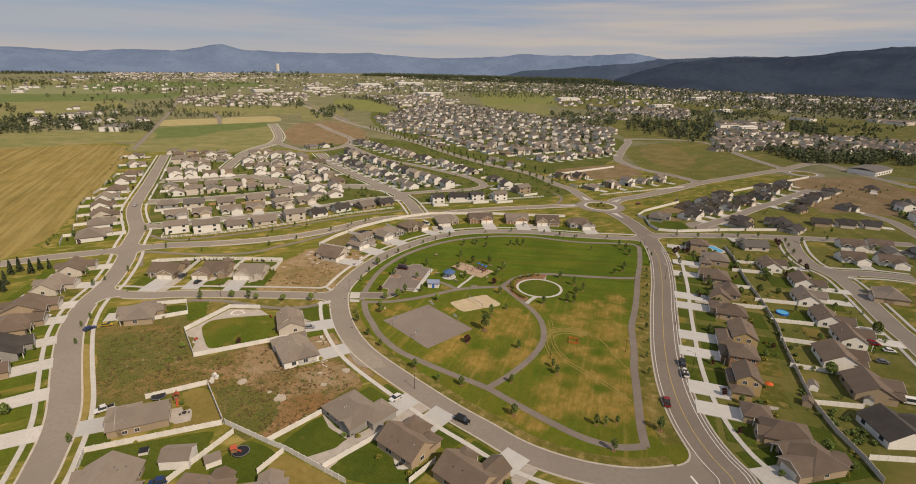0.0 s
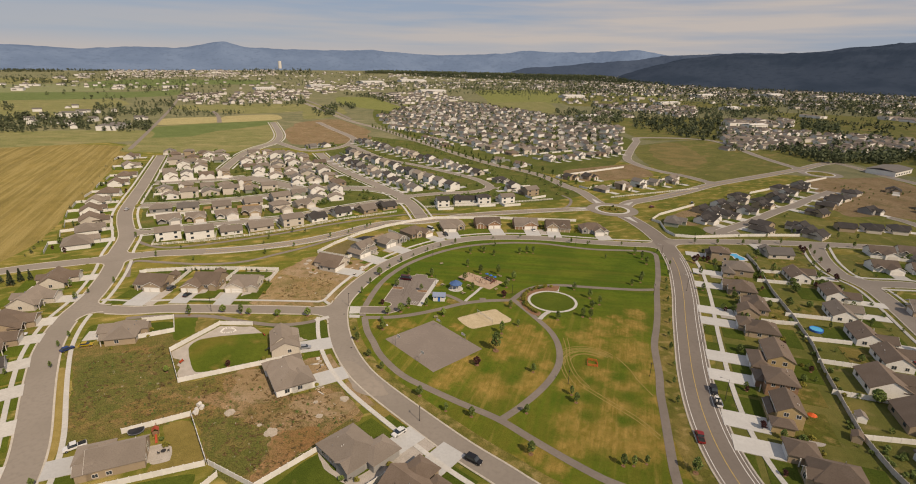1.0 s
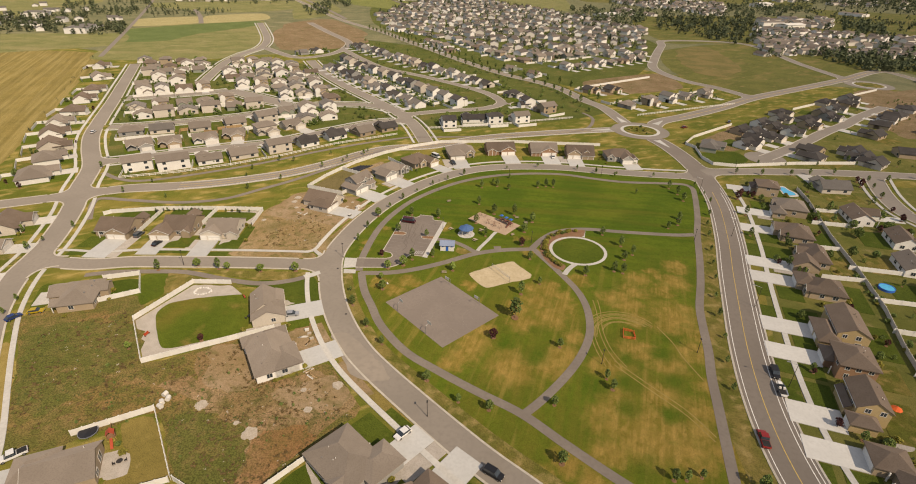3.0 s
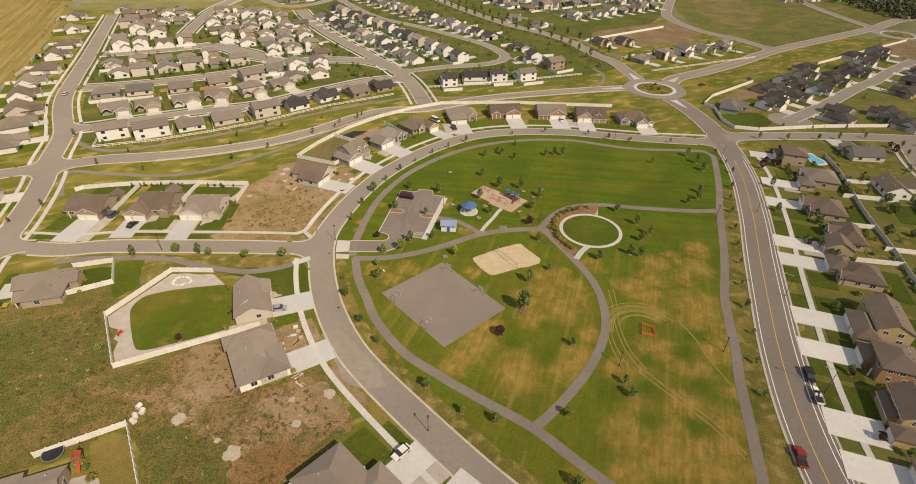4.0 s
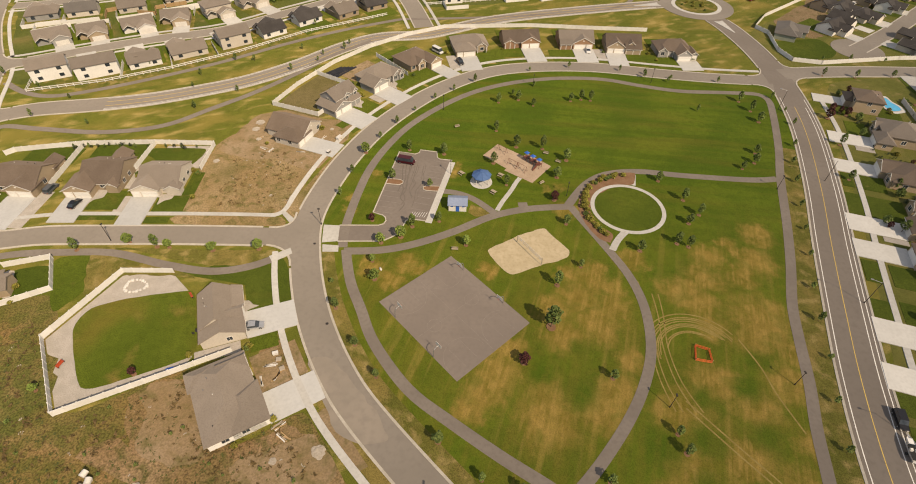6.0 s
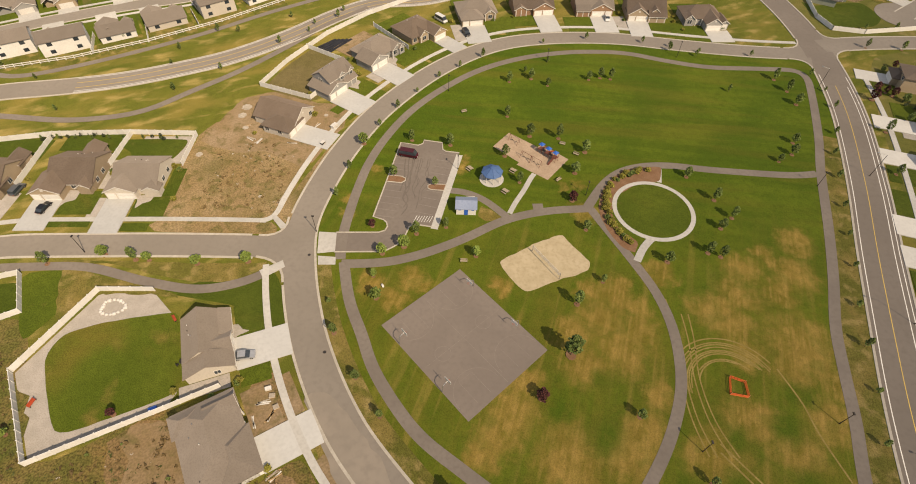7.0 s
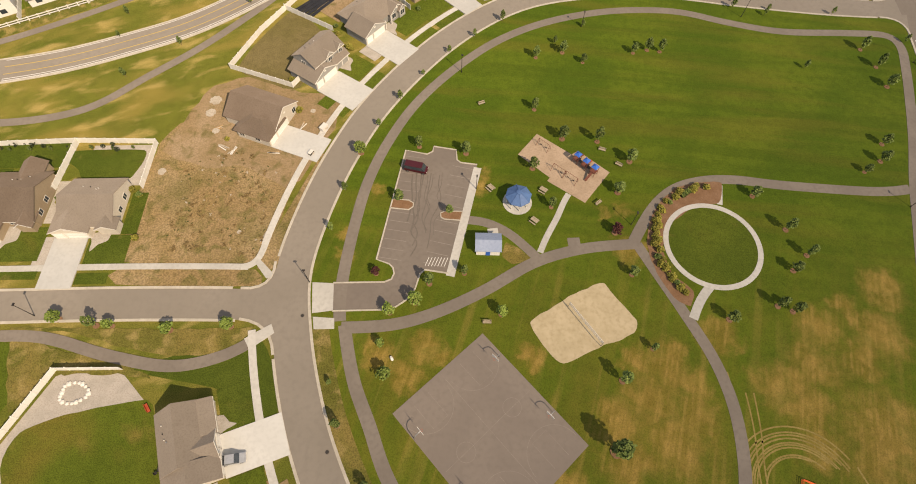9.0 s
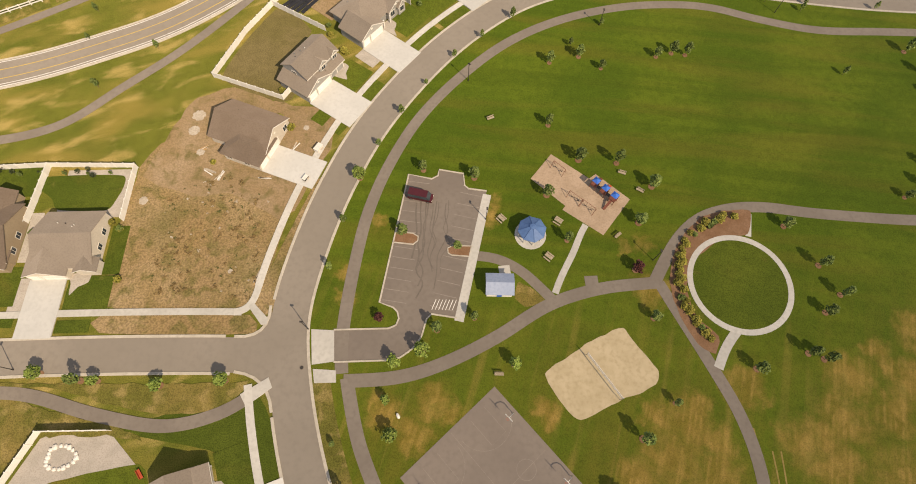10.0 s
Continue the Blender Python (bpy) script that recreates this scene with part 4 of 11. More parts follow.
for name, (half, line) in ROAD_LINES.items():
    bm = bmesh.new()
    ribbon(bm, line, half, -half, -0.05, 0.09 + lift())
    structure(part("road", bm, ASPHALT_MAIN if name == "main" else ASPHALT), "worn warm-grey asphalt street between concrete kerbs", "road")
    bm = bmesh.new()
    for side in (1, -1):
        run = []
        mid = offset(line, side * (half + 0.2))
        for k, p in enumerate(mid):
            inside = any(o != name and near(p, ol, oh + 0.1) for o, (oh, ol) in ROAD_LINES.items())
            inside = inside or any(math.dist(p, c[0]) < RADIUS - 0.3 for c in CORNERS) or math.dist(p, ROUND_C) < ROUND_R
            if not inside:
                run.append(k)
            if (inside or k == len(mid) - 1) and run:
                if len(run) > 2:
                    ribbon(bm, mid[run[0]:run[-1] + 1], 0.28, -0.28, 0, 0.2)
                run = []
    if len(bm.faces):
        structure(part("kerb", bm, KERB), "pale concrete kerb and gutter along the street", "kerb")
    else:
        bm.free()
for c, ta, tb in CORNERS:
    arc = arc_points(c, ta, tb)
    inner = c - (ta + tb) * 1.5
    bm = bmesh.new()
    slab(bm, [tuple(p) for p in arc] + [tuple(inner)], -0.05, 0.0885 + lift())
    structure(part("road_corner", bm, ASPHALT), "rounded asphalt street corner", "road")
    bm = bmesh.new()
    ribbon(bm, arc, 0.28, -0.28, 0, 0.203)
    structure(part("kerb", bm, KERB), "curved concrete kerb at a street corner", "kerb")

# the roundabout
def circle(cx, cy, r, n=48, a0=0.0, a1=2 * math.pi):
    return [(cx + r * math.cos(a0 + (a1 - a0) * k / n), cy + r * math.sin(a0 + (a1 - a0) * k / n)) for k in range(n)]


def ring_wall(bm, cx, cy, r0, r1, z0, z1, n=48):
    for k in range(n):
        a, b = 2 * math.pi * k / n, 2 * math.pi * (k + 1) / n
        p = [(cx + r * math.cos(t), cy + r * math.sin(t)) for t in (a, b) for r in (r0, r1)]
        solid(bm, [(*p[0], z0), (*p[0], z1), (*p[1], z1), (*p[1], z0), (*p[2], z0), (*p[2], z1), (*p[3], z1), (*p[3], z0)],
              [(1, 0, 4, 5), (1, 5, 6, 2), (2, 6, 7, 3)])


bm = bmesh.new()
slab(bm, circle(*ROUND_C, ROUND_R), -0.05, 0.1305)
structure(part("roundabout", bm, ASPHALT), "circular asphalt carriageway of the roundabout", "road")
bm = bmesh.new()
ring_wall(bm, *ROUND_C, 10.6, 12.6, 0, 0.2)
structure(part("roundabout_apron", bm, CONCRETE), "pale concrete apron ring round the island", "kerb")
bm = bmesh.new()
slab(bm, circle(*ROUND_C, 10.6), 0, 0.26)
structure(part("roundabout_island", bm, LAWN_DRY), "planted roundabout island with dry grass and shrubs", "island")


# a second roundabout further along
bm = bmesh.new()
slab(bm, circle(362.5, 559.6, 20), -0.05, 0.1312)
structure(part("roundabout", bm, ASPHALT), "circular asphalt carriageway of a further roundabout", "road")
bm = bmesh.new()
ring_wall(bm, 362.5, 559.6, 12.0, 13.6, 0, 0.2)
structure(part("roundabout_apron", bm, CONCRETE), "pale concrete ring round a further island", "kerb")
bm = bmesh.new()
slab(bm, circle(362.5, 559.6, 12.0), 0, 0.26)
structure(part("roundabout_island", bm, LAWN_DRY), "dry grass island of a further roundabout", "island")


def splitter(points):
    bm = bmesh.new()
    slab(bm, points, 0, 0.24)
    structure(part("splitter_island", bm, CONCRETE), "pale concrete splitter island before the roundabout", "island")


for road_name in ("main", "arterial", "blvd", "ne"):
    half, line = ROAD_LINES[road_name]
    r = np.linalg.norm(line - ROUND_C, axis=1)
    a, b = line[int(abs(r - 19.5).argmin())], line[int(abs(r - 33).argmin())]
    u = (b - a) / np.linalg.norm(b - a)
    v = np.array((-u[1], u[0]))
    splitter([tuple(a - v * 2.3), tuple(a + u * 0.8), tuple(a + v * 2.3), tuple(b + v * 0.3), tuple(b - v * 0.3)])


def stripe(road_name, off, width, material, label, dash=None, lo=0.0, hi=1.0):
    half, line = ROAD_LINES[road_name]
    n = len(line)
    line = offset(line, off)[int(n * lo):int(n * hi)]
    bm = bmesh.new()
    if dash:
        for k in range(0, len(line) - dash[0], dash[0] + dash[1]):
            ribbon(bm, line[k:k + dash[0] + 1], width / 2, -width / 2, 0.1, 0.137)
    else:
        ribbon(bm, line, width / 2, -width / 2, 0.1, 0.137)
    return structure(part("road_marking", bm, material), label, "road marking")


def stripes_for(road_name, spec):
    for off, width, mat, label, dash, lo, hi in spec:
        stripe(road_name, off, width, mat, label, dash, lo, hi)


YL, WL = "worn yellow centre line painted on asphalt", "white edge line painted on asphalt"
stripes_for("main", [(-0.6, 0.17, PAINT_Y, YL, None, 0.26, 0.93), (3.4, 0.2, PAINT_W, WL, None, 0.26, 0.95), (4.6, 0.2, PAINT_W, WL, None, 0.24, 0.95), (-4.4, 0.2, PAINT_W, WL, None, 0.24, 0.88)])
stripes_for("arterial", [(1.45, 0.22, PAINT_Y, YL, None, 0.04, 0.74), (-1.45, 0.22, PAINT_Y, YL, None, 0.04, 0.74), (4.0, 0.24, PAINT_W, WL, None, 0.04, 0.74), (3.3, 0.2, PAINT_W, WL, None, 0.04, 0.74), (-4.0, 0.22, PAINT_W, WL, None, 0.04, 0.74)])
stripes_for("ne", [(0, 0.25, PAINT_Y, YL, None, 0.08, 0.9)])
stripes_for("blvd", [(0, 0.25, PAINT_Y, YL, None, 0.08, 0.9)])

# ---- park ----
lh, ll = ROAD_LINES["loop"]
mh, ml = ROAD_LINES["main"]
inner = offset(ll, lh + 0.4)
west_edge = offset(ml, -(mh + 0.4))
inner = [tuple(p) for p in inner if not near(p, ml, mh + 0.4)]
west_edge = [tuple(p) for p in west_edge if not near(p, ll, lh + 0.4) and 118 < p[1] < 306]
bm = bmesh.new()
slab(bm, inner + west_edge[::-1], 0, 0.10)
structure(part("park_lawn", bm, PARK), "broad mown green park lawn with faint mowing stripes", "lawn")


def footway(name, width, points, material, lo=0.12):
    bm = bmesh.new()
    ribbon(bm, smooth_line(points, 1.2), width / 2, -width / 2, 0, lo + 0.01 + lift() * 0.6)
    kind = "asphalt" if material is ASPHALT_OLD else "pale concrete"
    return structure(part("footway", bm, material), f"narrow curving {kind} footpath edged by grass", "path")


# the verge between the loop street's kerb and the park path is drier
bm = bmesh.new()
ribbon(bm, np.array([p for p in ll if p[1] < 208 and p[0] < 62]), lh + 3.9, lh + 0.5, 0, 0.112)
structure(part("dry_verge", bm, VERGE), "dry olive and straw verge between kerb and park path", "lawn")
bm = bmesh.new()
ribbon(bm, np.array([p for p in ml if 122 < p[1] < 262]), -mh - 0.6, -mh - 6.6, 0, 0.112)
structure(part("dry_verge", bm, VERGE), "dry olive and straw verge with young trees beside the main road", "lawn")


# car park, court, sand, play area, ring garden
def sheet(name, outline, material, label, z, category, ragged=0.0, step=1.0):
    bm = bmesh.new()
    slab(bm, blob(outline, step, ragged) if ragged else outline, 0, z)
    return structure(part(name, bm, material), label, category)


LOT = [(-33.9, 254.4), (-28.6, 253.3), (-27.2, 254.2), (-27, 255.8), (-21.4, 254.9), (-21.1, 251.8), (-20.2, 251.0), (-16.1, 250.5), (-22.3, 221), (-27.4, 221.7), (-28.4, 220.6), (-29.2, 217.2), (-30.3, 215.2), (-31.7, 213.9), (-33.2, 212.8), (-34.9, 212.2), (-46.2, 211.6), (-46.9, 218.0),
       (-36.0, 218.5), (-34.5, 219.2), (-34.0, 220.6), (-34.4, 222.0), (-35.3, 222.9), (-38.2, 223.9)]
sheet("car_park", LOT, LOT_TOP, "grey asphalt car park with faded bay lines and tyre marks", 0.125, "car park")
bm = bmesh.new()
loop_pts = np.array(LOT[17:] + LOT[:8], float)
ribbon(bm, loop_pts, 0.16, -0.16, 0, 0.25)
ribbon(bm, np.array(LOT[8:17], float), 0.16, -0.16, 0, 0.25)
structure(part("kerb", bm, KERB), "concrete kerb round the car park", "kerb")
sheet("crossover", [(-51.4, 218), (-46.8, 217.9), (-46.1, 211.7), (-50.4, 211.0)], CONCRETE, "concrete driveway crossover into the car park", 0.171, "driveway")
sheet("crossover", [(-50.1, 210.2), (-45.6, 210), (-45.3, 207.7), (-49.5, 207.5)], CONCRETE, "concrete ramp from street to footpath", 0.172, "driveway")


def bay_lines(ax, ay, bx, by, n, length, side):
    d = np.array((bx - ax, by - ay))
    ln = np.linalg.norm(d)
    d /= ln
    nrm = np.array((-d[1], d[0])) * side
    for k in range(n + 1):
        p = np.array((ax, ay)) + d * ln * k / n
        bm = bmesh.new()
        ribbon(bm, np.array([p, p + nrm * length]), 0.05, -0.05, 0.1, 0.131)
        structure(part("bay_line", bm, PAINT_FADED), "faded white parking bay line", "road marking")


bay_lines(-37.6, 224.5, -35.9, 236.5, 5, 5.0, -1)
bay_lines(-35.4, 240.2, -34.0, 252.6, 5, 5.0, -1)
bay_lines(-22.9, 222.4, -20.5, 233.5, 4, 5.0, 1)
bay_lines(-19.6, 237.8, -17.2, 249.0, 4, 5.0, 1)
for k in range(7):
    bm = bmesh.new()
    ribbon(bm, np.array([(-27.4 + 0.7 * k, 222.6), (-26.6 + 0.7 * k, 224.8)]), 0.06, -0.06, 0.1, 0.132)
    structure(part("hatch_line", bm, PAINT_W), "white hatched no-parking stripe", "road marking")


def bed(points, material, label, edge=True, z=0.2):
    sheet("planting_bed", points, material, label, z, "planting bed")
    if edge:
        bm = bmesh.new()
        ribbon(bm, np.array(points + points[:1], float), 0.12, -0.12, 0, z + 0.06)
        structure(part("kerb", bm, KERB), "concrete kerb round a planting island", "kerb")


bed([(-36.3, 237.4), (-35.9, 239.9), (-32.2, 239.6), (-31.0, 238.9), (-31.0, 237.9), (-32.0, 237.0)], MULCH, "bark-mulched island in the car park")
bed([(-19.4, 236.9), (-23.4, 236.9), (-24.5, 236.3), (-24.4, 235.2), (-23.6, 234.7), (-19.9, 234.5)], MULCH, "bark-mulched island in the car park")

COURT = [(-31.9, 191.2), (-14.7, 207.6), (5.1, 186.5), (-11.9, 170.1)]
sheet("ball_court", COURT, COURT_TOP, "square grey asphalt basketball court with worn lines", 0.14, "court")
cu = np.array((17.2, 16.4)) / 23.77
cv = np.array((19.9, -21.1)) / 29.0


def court_at(u, v):
    return np.array(COURT[0]) + cu * u + cv * v


def court_line(pts, w=0.05):
    bm = bmesh.new()
    ribbon(bm, np.array([court_at(*p) for p in pts]), w / 2, -w / 2, 0.1, 0.146)
    structure(part("court_line", bm, PAINT_FADED), "faint white court line", "court marking")


court_line([(11.9, 0.6), (11.9, 28.4)])
court_line([(1.0, 14.5), (22.8, 14.5)])
for u in (5.9, 17.9):
    court_line([(u + 1.8 * math.cos(a), 14.5 + 1.8 * math.sin(a)) for a in np.linspace(0, 6.283, 25)])
    for v, s in ((1.5, 1), (27.5, -1)):
        court_line([(u - 1.8, v), (u - 1.8, v + s * 5.8), (u + 1.8, v + s * 5.8), (u + 1.8, v)])
        court_line([(u + 5.4 * math.cos(a), v + s * (1.5 + 5.4 * math.sin(a))) for a in np.linspace(0, 3.1416, 21)])

sheet("sand_court", [(-4.8, 210.2), (-1, 213.2), (4.5, 216.6), (10.7, 219.8), (12.2, 218.8), (15, 214.8), (17.4, 211), (16.6, 208.5), (9, 205.2), (2.5, 202.0), (0.2, 202.4), (-2.4, 205.5)], SAND, "rounded volleyball court of pale sand", 0.135, "sand court", 0.45, 0.6)
sheet("play_area", [(-1, 260.7), (-6, 254), (1.5, 247.2), (0.8, 246.2), (9.4, 240.2), (16.2, 249.2), (9.0, 255.6), (7.4, 254.4)], CHIPS, "play area surfaced with pinkish bark chippings", 0.16, "play area")
sheet("ring_bed", [(43, 247.0), (41, 241.4), (36, 240.5), (29.4, 235.6), (25.8, 228.9), (26.7, 222.6), (30.7, 218.5), (29.4, 214.9), (26.4, 216.6), (23.4, 222.5), (22.4, 230.1), (25.2, 238.2), (31.2, 244.9), (37.2, 246.9)], MULCH, "crescent mulched bed planted with shrubs", 0.15, "planting bed", 0.3, 1.0)
RING = (37.3, 229.8)
bm = bmesh.new()
ring_wall(bm, *RING, 9.9, 11.1, 0, 0.17, 64)
structure(part("ring_walk", bm, CONCRETE), "circular pale concrete walk round a small lawn", "path")
sheet("ring_lawn", circle(*RING, 9.9), LAWN_SUNNY, "round green lawn inside the concrete walk", 0.145, "lawn")
sheet("gazebo_pad", circle(-6.6, 239.9, 3.45, 24), CONCRETE, "round concrete pad under the gazebo", 0.16, "pad")
sheet("viewing_pad", [(4.6, 228.4), (4.4, 230.6), (7.2, 230.8), (7.4, 228.4)], ASPHALT_OLD, "small asphalt pad beside the path", 0.137, "pad")
sheet("worn_corner", [(-9.4, 229.2), (-5.4, 226.6), (-4.2, 224.9), (-8.2, 223.6), (-10.2, 225.5)], LAWN_DRY, "worn dry grass between paths", 0.128, "lawn", 0.3, 0.8)


# tyre rings worn into the grass
def track(points, w=0.3):
    bm = bmesh.new()
    ribbon(bm, smooth_line(points, 0.8), w / 2, -w / 2, 0.05, 0.103 + lift() * 0.5)
    structure(part("wheel_track", bm, STRAW), "curved straw-coloured wheel track worn into grass", "track")


for r, a0, a1 in ((11.9, 30, 150), (10.8, 24, 185), (10.3, 22, 190), (9.8, 30, 188), (9.0, 28, 195), (8.6, 30, 195), (8.1, 40, 190), (6.7, 38, 150), (6.3, 60, 170)):
    track([(42.9 + r * math.cos(radians(a)), 179.5 + r * 0.96 * math.sin(radians(a))) for a in np.arange(a0, a1, 9)])
for k, x in enumerate((0, 1.5, 4.2, 5.8)):
    track([(32.6 + x, 201 - 4 * (k > 1)), (33.4 + x * 0.8, 190), (32.8 + x * 0.7, 181), (33.0 + x * 0.8, 172), (34.5 + x, 165)])
for line_pts in ([(37.3, 167.6), (45.8, 157.2), (51.9, 149.8), (56.0, 141.9)], [(36.9, 165.9), (45.0, 155.9), (51.1, 148.5), (55.2, 140.6)], [(54.2, 184.0), (56.8, 176.2), (57.6, 170.1), (60.1, 161.2)]):
    track(line_pts, 0.35)
footway('west_path', 2.6, [(-43.3, 208.6), (-41.9, 203.1), (-39.7, 196.3), (-36, 188.8), (-31.6, 179.5), (-22.5, 167.9), (-12.9, 160.8), (-2.3, 153.8), (9.5, 146.6), (18.1, 138.9), (29.5, 129.1), (37.8, 123.2), (46.2, 120.3), (53.7, 121.2)], ASPHALT_OLD)
footway('oval_path', 2.4, [(10.3, 146.7), (15.4, 151.8), (23.1, 161.2), (28.8, 170.2), (32.8, 180.2), (34, 192.4), (32.2, 202.9), (27.8, 213.3), (23.2, 222.9), (20.1, 229.5)], ASPHALT_OLD)
footway('entry_path', 2.6, [(-43.9, 208), (-33.6, 208.9), (-24.6, 211.8), (-14.2, 217.2), (-3.3, 224.2), (7.9, 228), (19.4, 229.5)], ASPHALT_OLD)
footway('ring_path', 2.6, [(18.9, 229.1), (22.4, 235.1), (26.4, 240.7), (31.6, 245.1), (38.6, 247.5), (46.6, 248), (58.1, 246.7), (79.6, 245.6), (88.4, 246.6)], ASPHALT_OLD)
footway('loop_path', 2.6, [(-44.4, 209.4), (-45, 215), (-44.9, 222.2), (-43.9, 233.8), (-42.2, 245), (-38.4, 257.2), (-32, 270.5), (-22.3, 283.3), (-10.3, 294.8), (3.9, 303), (20, 308), (34.5, 309.5), (45.5, 308.6), (57.4, 304.8), (72.3, 301.5), (90.3, 301.5), (102.6, 301.0), (105.2, 296.5), (103.2, 287.5), (99.5, 275), (95.1, 261.5), (90.2, 248.5), (86.3, 236.5), (82.3, 224), (77, 209), (71.5, 195), (68.6, 184), (66, 173), (62.8, 162.5), (60.5, 152.5), (58, 142), (54.9, 128.5), (53.8, 120.8)], ASPHALT_OLD)
footway('tee_path', 2.4, [(-138.2, 200.1), (-130, 202.6), (-119.2, 203.8), (-104.6, 204.3), (-89.8, 200.9), (-76.2, 199.1), (-65.8, 201.9), (-60.1, 205.9)], ASPHALT_OLD)
footway('south_verge_path', 2.4, [(-164, 240.7), (-173.5, 260.1), (-158.8, 260.6), (-137, 259.9), (-118.1, 265.1), (-105.3, 277.4), (-93.4, 289.8), (-81, 306.1), (-69.5, 323), (-55.9, 337.8)], ASPHALT_OLD)
footway('north_verge_path', 2.4, [(-190.5, 290.9), (-179.1, 284.3), (-167.3, 282.2), (-152.1, 288.5), (-133.4, 299.9), (-113.8, 314), (-93, 331.9), (-69.1, 349.2), (-45, 362.8)], ASPHALT_OLD)
footway('gazebo_path', 2.2, [(-18.8, 234.7), (-14, 234.2), (-9.1, 231.7), (-5.5, 228.4), (-2.6, 225.4)], ASPHALT_OLD)
footway('round_path', 2.2, [(-45, 362.8), (-12.5, 366.8), (17.6, 372.3), (48.7, 378.7), (69.9, 393), (78.6, 416.8), (74, 431.7)], ASPHALT_OLD)
footway('playground_walk', 1.4, [(5.7, 242.6), (4.2, 240.2), (3.1, 237), (0.9, 232.9), (-0.5, 230.2), (-1.9, 226.7)], CONCRETE)
footway('shed_walk', 2.4, [(-12.5, 232.6), (-12.1, 229.9), (-11.9, 228)], CONCRETE)
footway('ring_stub', 1.3, [(42.4, 246.3), (41.2, 240.7)], CONCRETE)
footway('ring_stub_south', 1.9, [(34.6, 219.5), (32.9, 217.7), (31.3, 215.5), (29.5, 212)], CONCRETE)
footway('lot_walk', 1.9, [(-16, 249.6), (-21.8, 220.3)], CONCRETE)
# wandering dark seams and tyre marks in the car park, a stop bar at the street's end
mrng = random.Random(61)
for k in range(9):
    x, lean = -24.6 - 0.85 * k + mrng.uniform(-0.5, 0.5), mrng.uniform(-0.25, 0.05)
    pts = [(x + lean * q + mrng.uniform(-1.0, 1.0) * (q > 1), 247.5 - 3.3 * q + mrng.uniform(-0.8, 0.8)) for q in range(mrng.randint(4, 8))]
    bm = bmesh.new()
    wide = mrng.uniform(0.07, 0.2)
    ribbon(bm, smooth_line(pts, 0.5), wide, -wide, 0.1, 0.127 + 0.0012 * k)
    structure(part("tyre_mark", bm, TYRE_MARK), "wavering dark mark on worn asphalt", "road marking")


sh, sl = ROAD_LINES["loop"]
k = max(i for i, p in enumerate(sl) if not near(p, ml, mh + 4.5))
u = (sl[k + 1] - sl[k]) / np.linalg.norm(sl[k + 1] - sl[k])
v = np.array((-u[1], u[0]))
bm = bmesh.new()
ribbon(bm, np.array([sl[k] - v * 0.3, sl[k] - v * 3.4]), 0.3, -0.3, 0.1, 0.1375)
structure(part("stop_bar", bm, PAINT_W), "white stop bar painted across the lane", "road marking")


# ---- pavements beside the streets ----
def pavement(road_name, side, gap, width=1.5, lo=0.0, hi=1.0, clear=(0, 0, 0)):
    half, line = ROAD_LINES[road_name]
    n = len(line)
    mid = offset(line, side * (half + gap + width / 2))[int(n * lo):int(n * hi)]
    run = []
    for k, p in enumerate(mid):
        inside = math.hypot(p[0] - clear[0], p[1] - clear[1]) < clear[2] or any(near(p, ol, oh + 0.5) for o, (oh, ol) in ROAD_LINES.items())
        if not inside:
            run.append(k)
        if (inside or k == len(mid) - 1) and run:
            if len(run) > 3:
                bm = bmesh.new()
                ribbon(bm, mid[run[0]:run[-1] + 1], width / 2, -width / 2, 0, 0.205 + lift() * 0.4)
                structure(part("pavement", bm, CONCRETE), "pale concrete pavement along the street", "pavement")
            run = []


pavement("loop", -1, 3.4, clear=(-60.5, 218.5, 8.2))
pavement("main", 1, 5.0, 1.6, 0.24, 1)
pavement("tee", -1, 4.5, 1.4, clear=(-60.5, 218.5, 5.6))
# the pavement turns round the corner of the vacant lot
bm = bmesh.new()
ribbon(bm, smooth_line([(-67.5, 221.2), (-65.9, 221.6), (-64.6, 222.7), (-63.8, 224.6), (-63.3, 227.8)], 0.4), 0.7, -0.7, 0, 0.214)
structure(part("pavement", bm, CONCRETE), "pale concrete pavement round a street corner", "pavement")
for name in ("rowa", "rowb", "rowc", "north", "side", "sideb", "swing", "upper", "west"):
    for s in (1, -1):
        pavement(name, s, 2.4, 1.4)


# ---- houses ----
def inside(p, poly):
    odd = False
    for (ax, ay), (bx, by) in zip(poly, poly[1:] + poly[:1]):
        if (ay > p[1]) != (by > p[1]) and p[0] < (bx - ax) * (p[1] - ay) / (by - ay) + ax:
            odd = not odd
    return odd


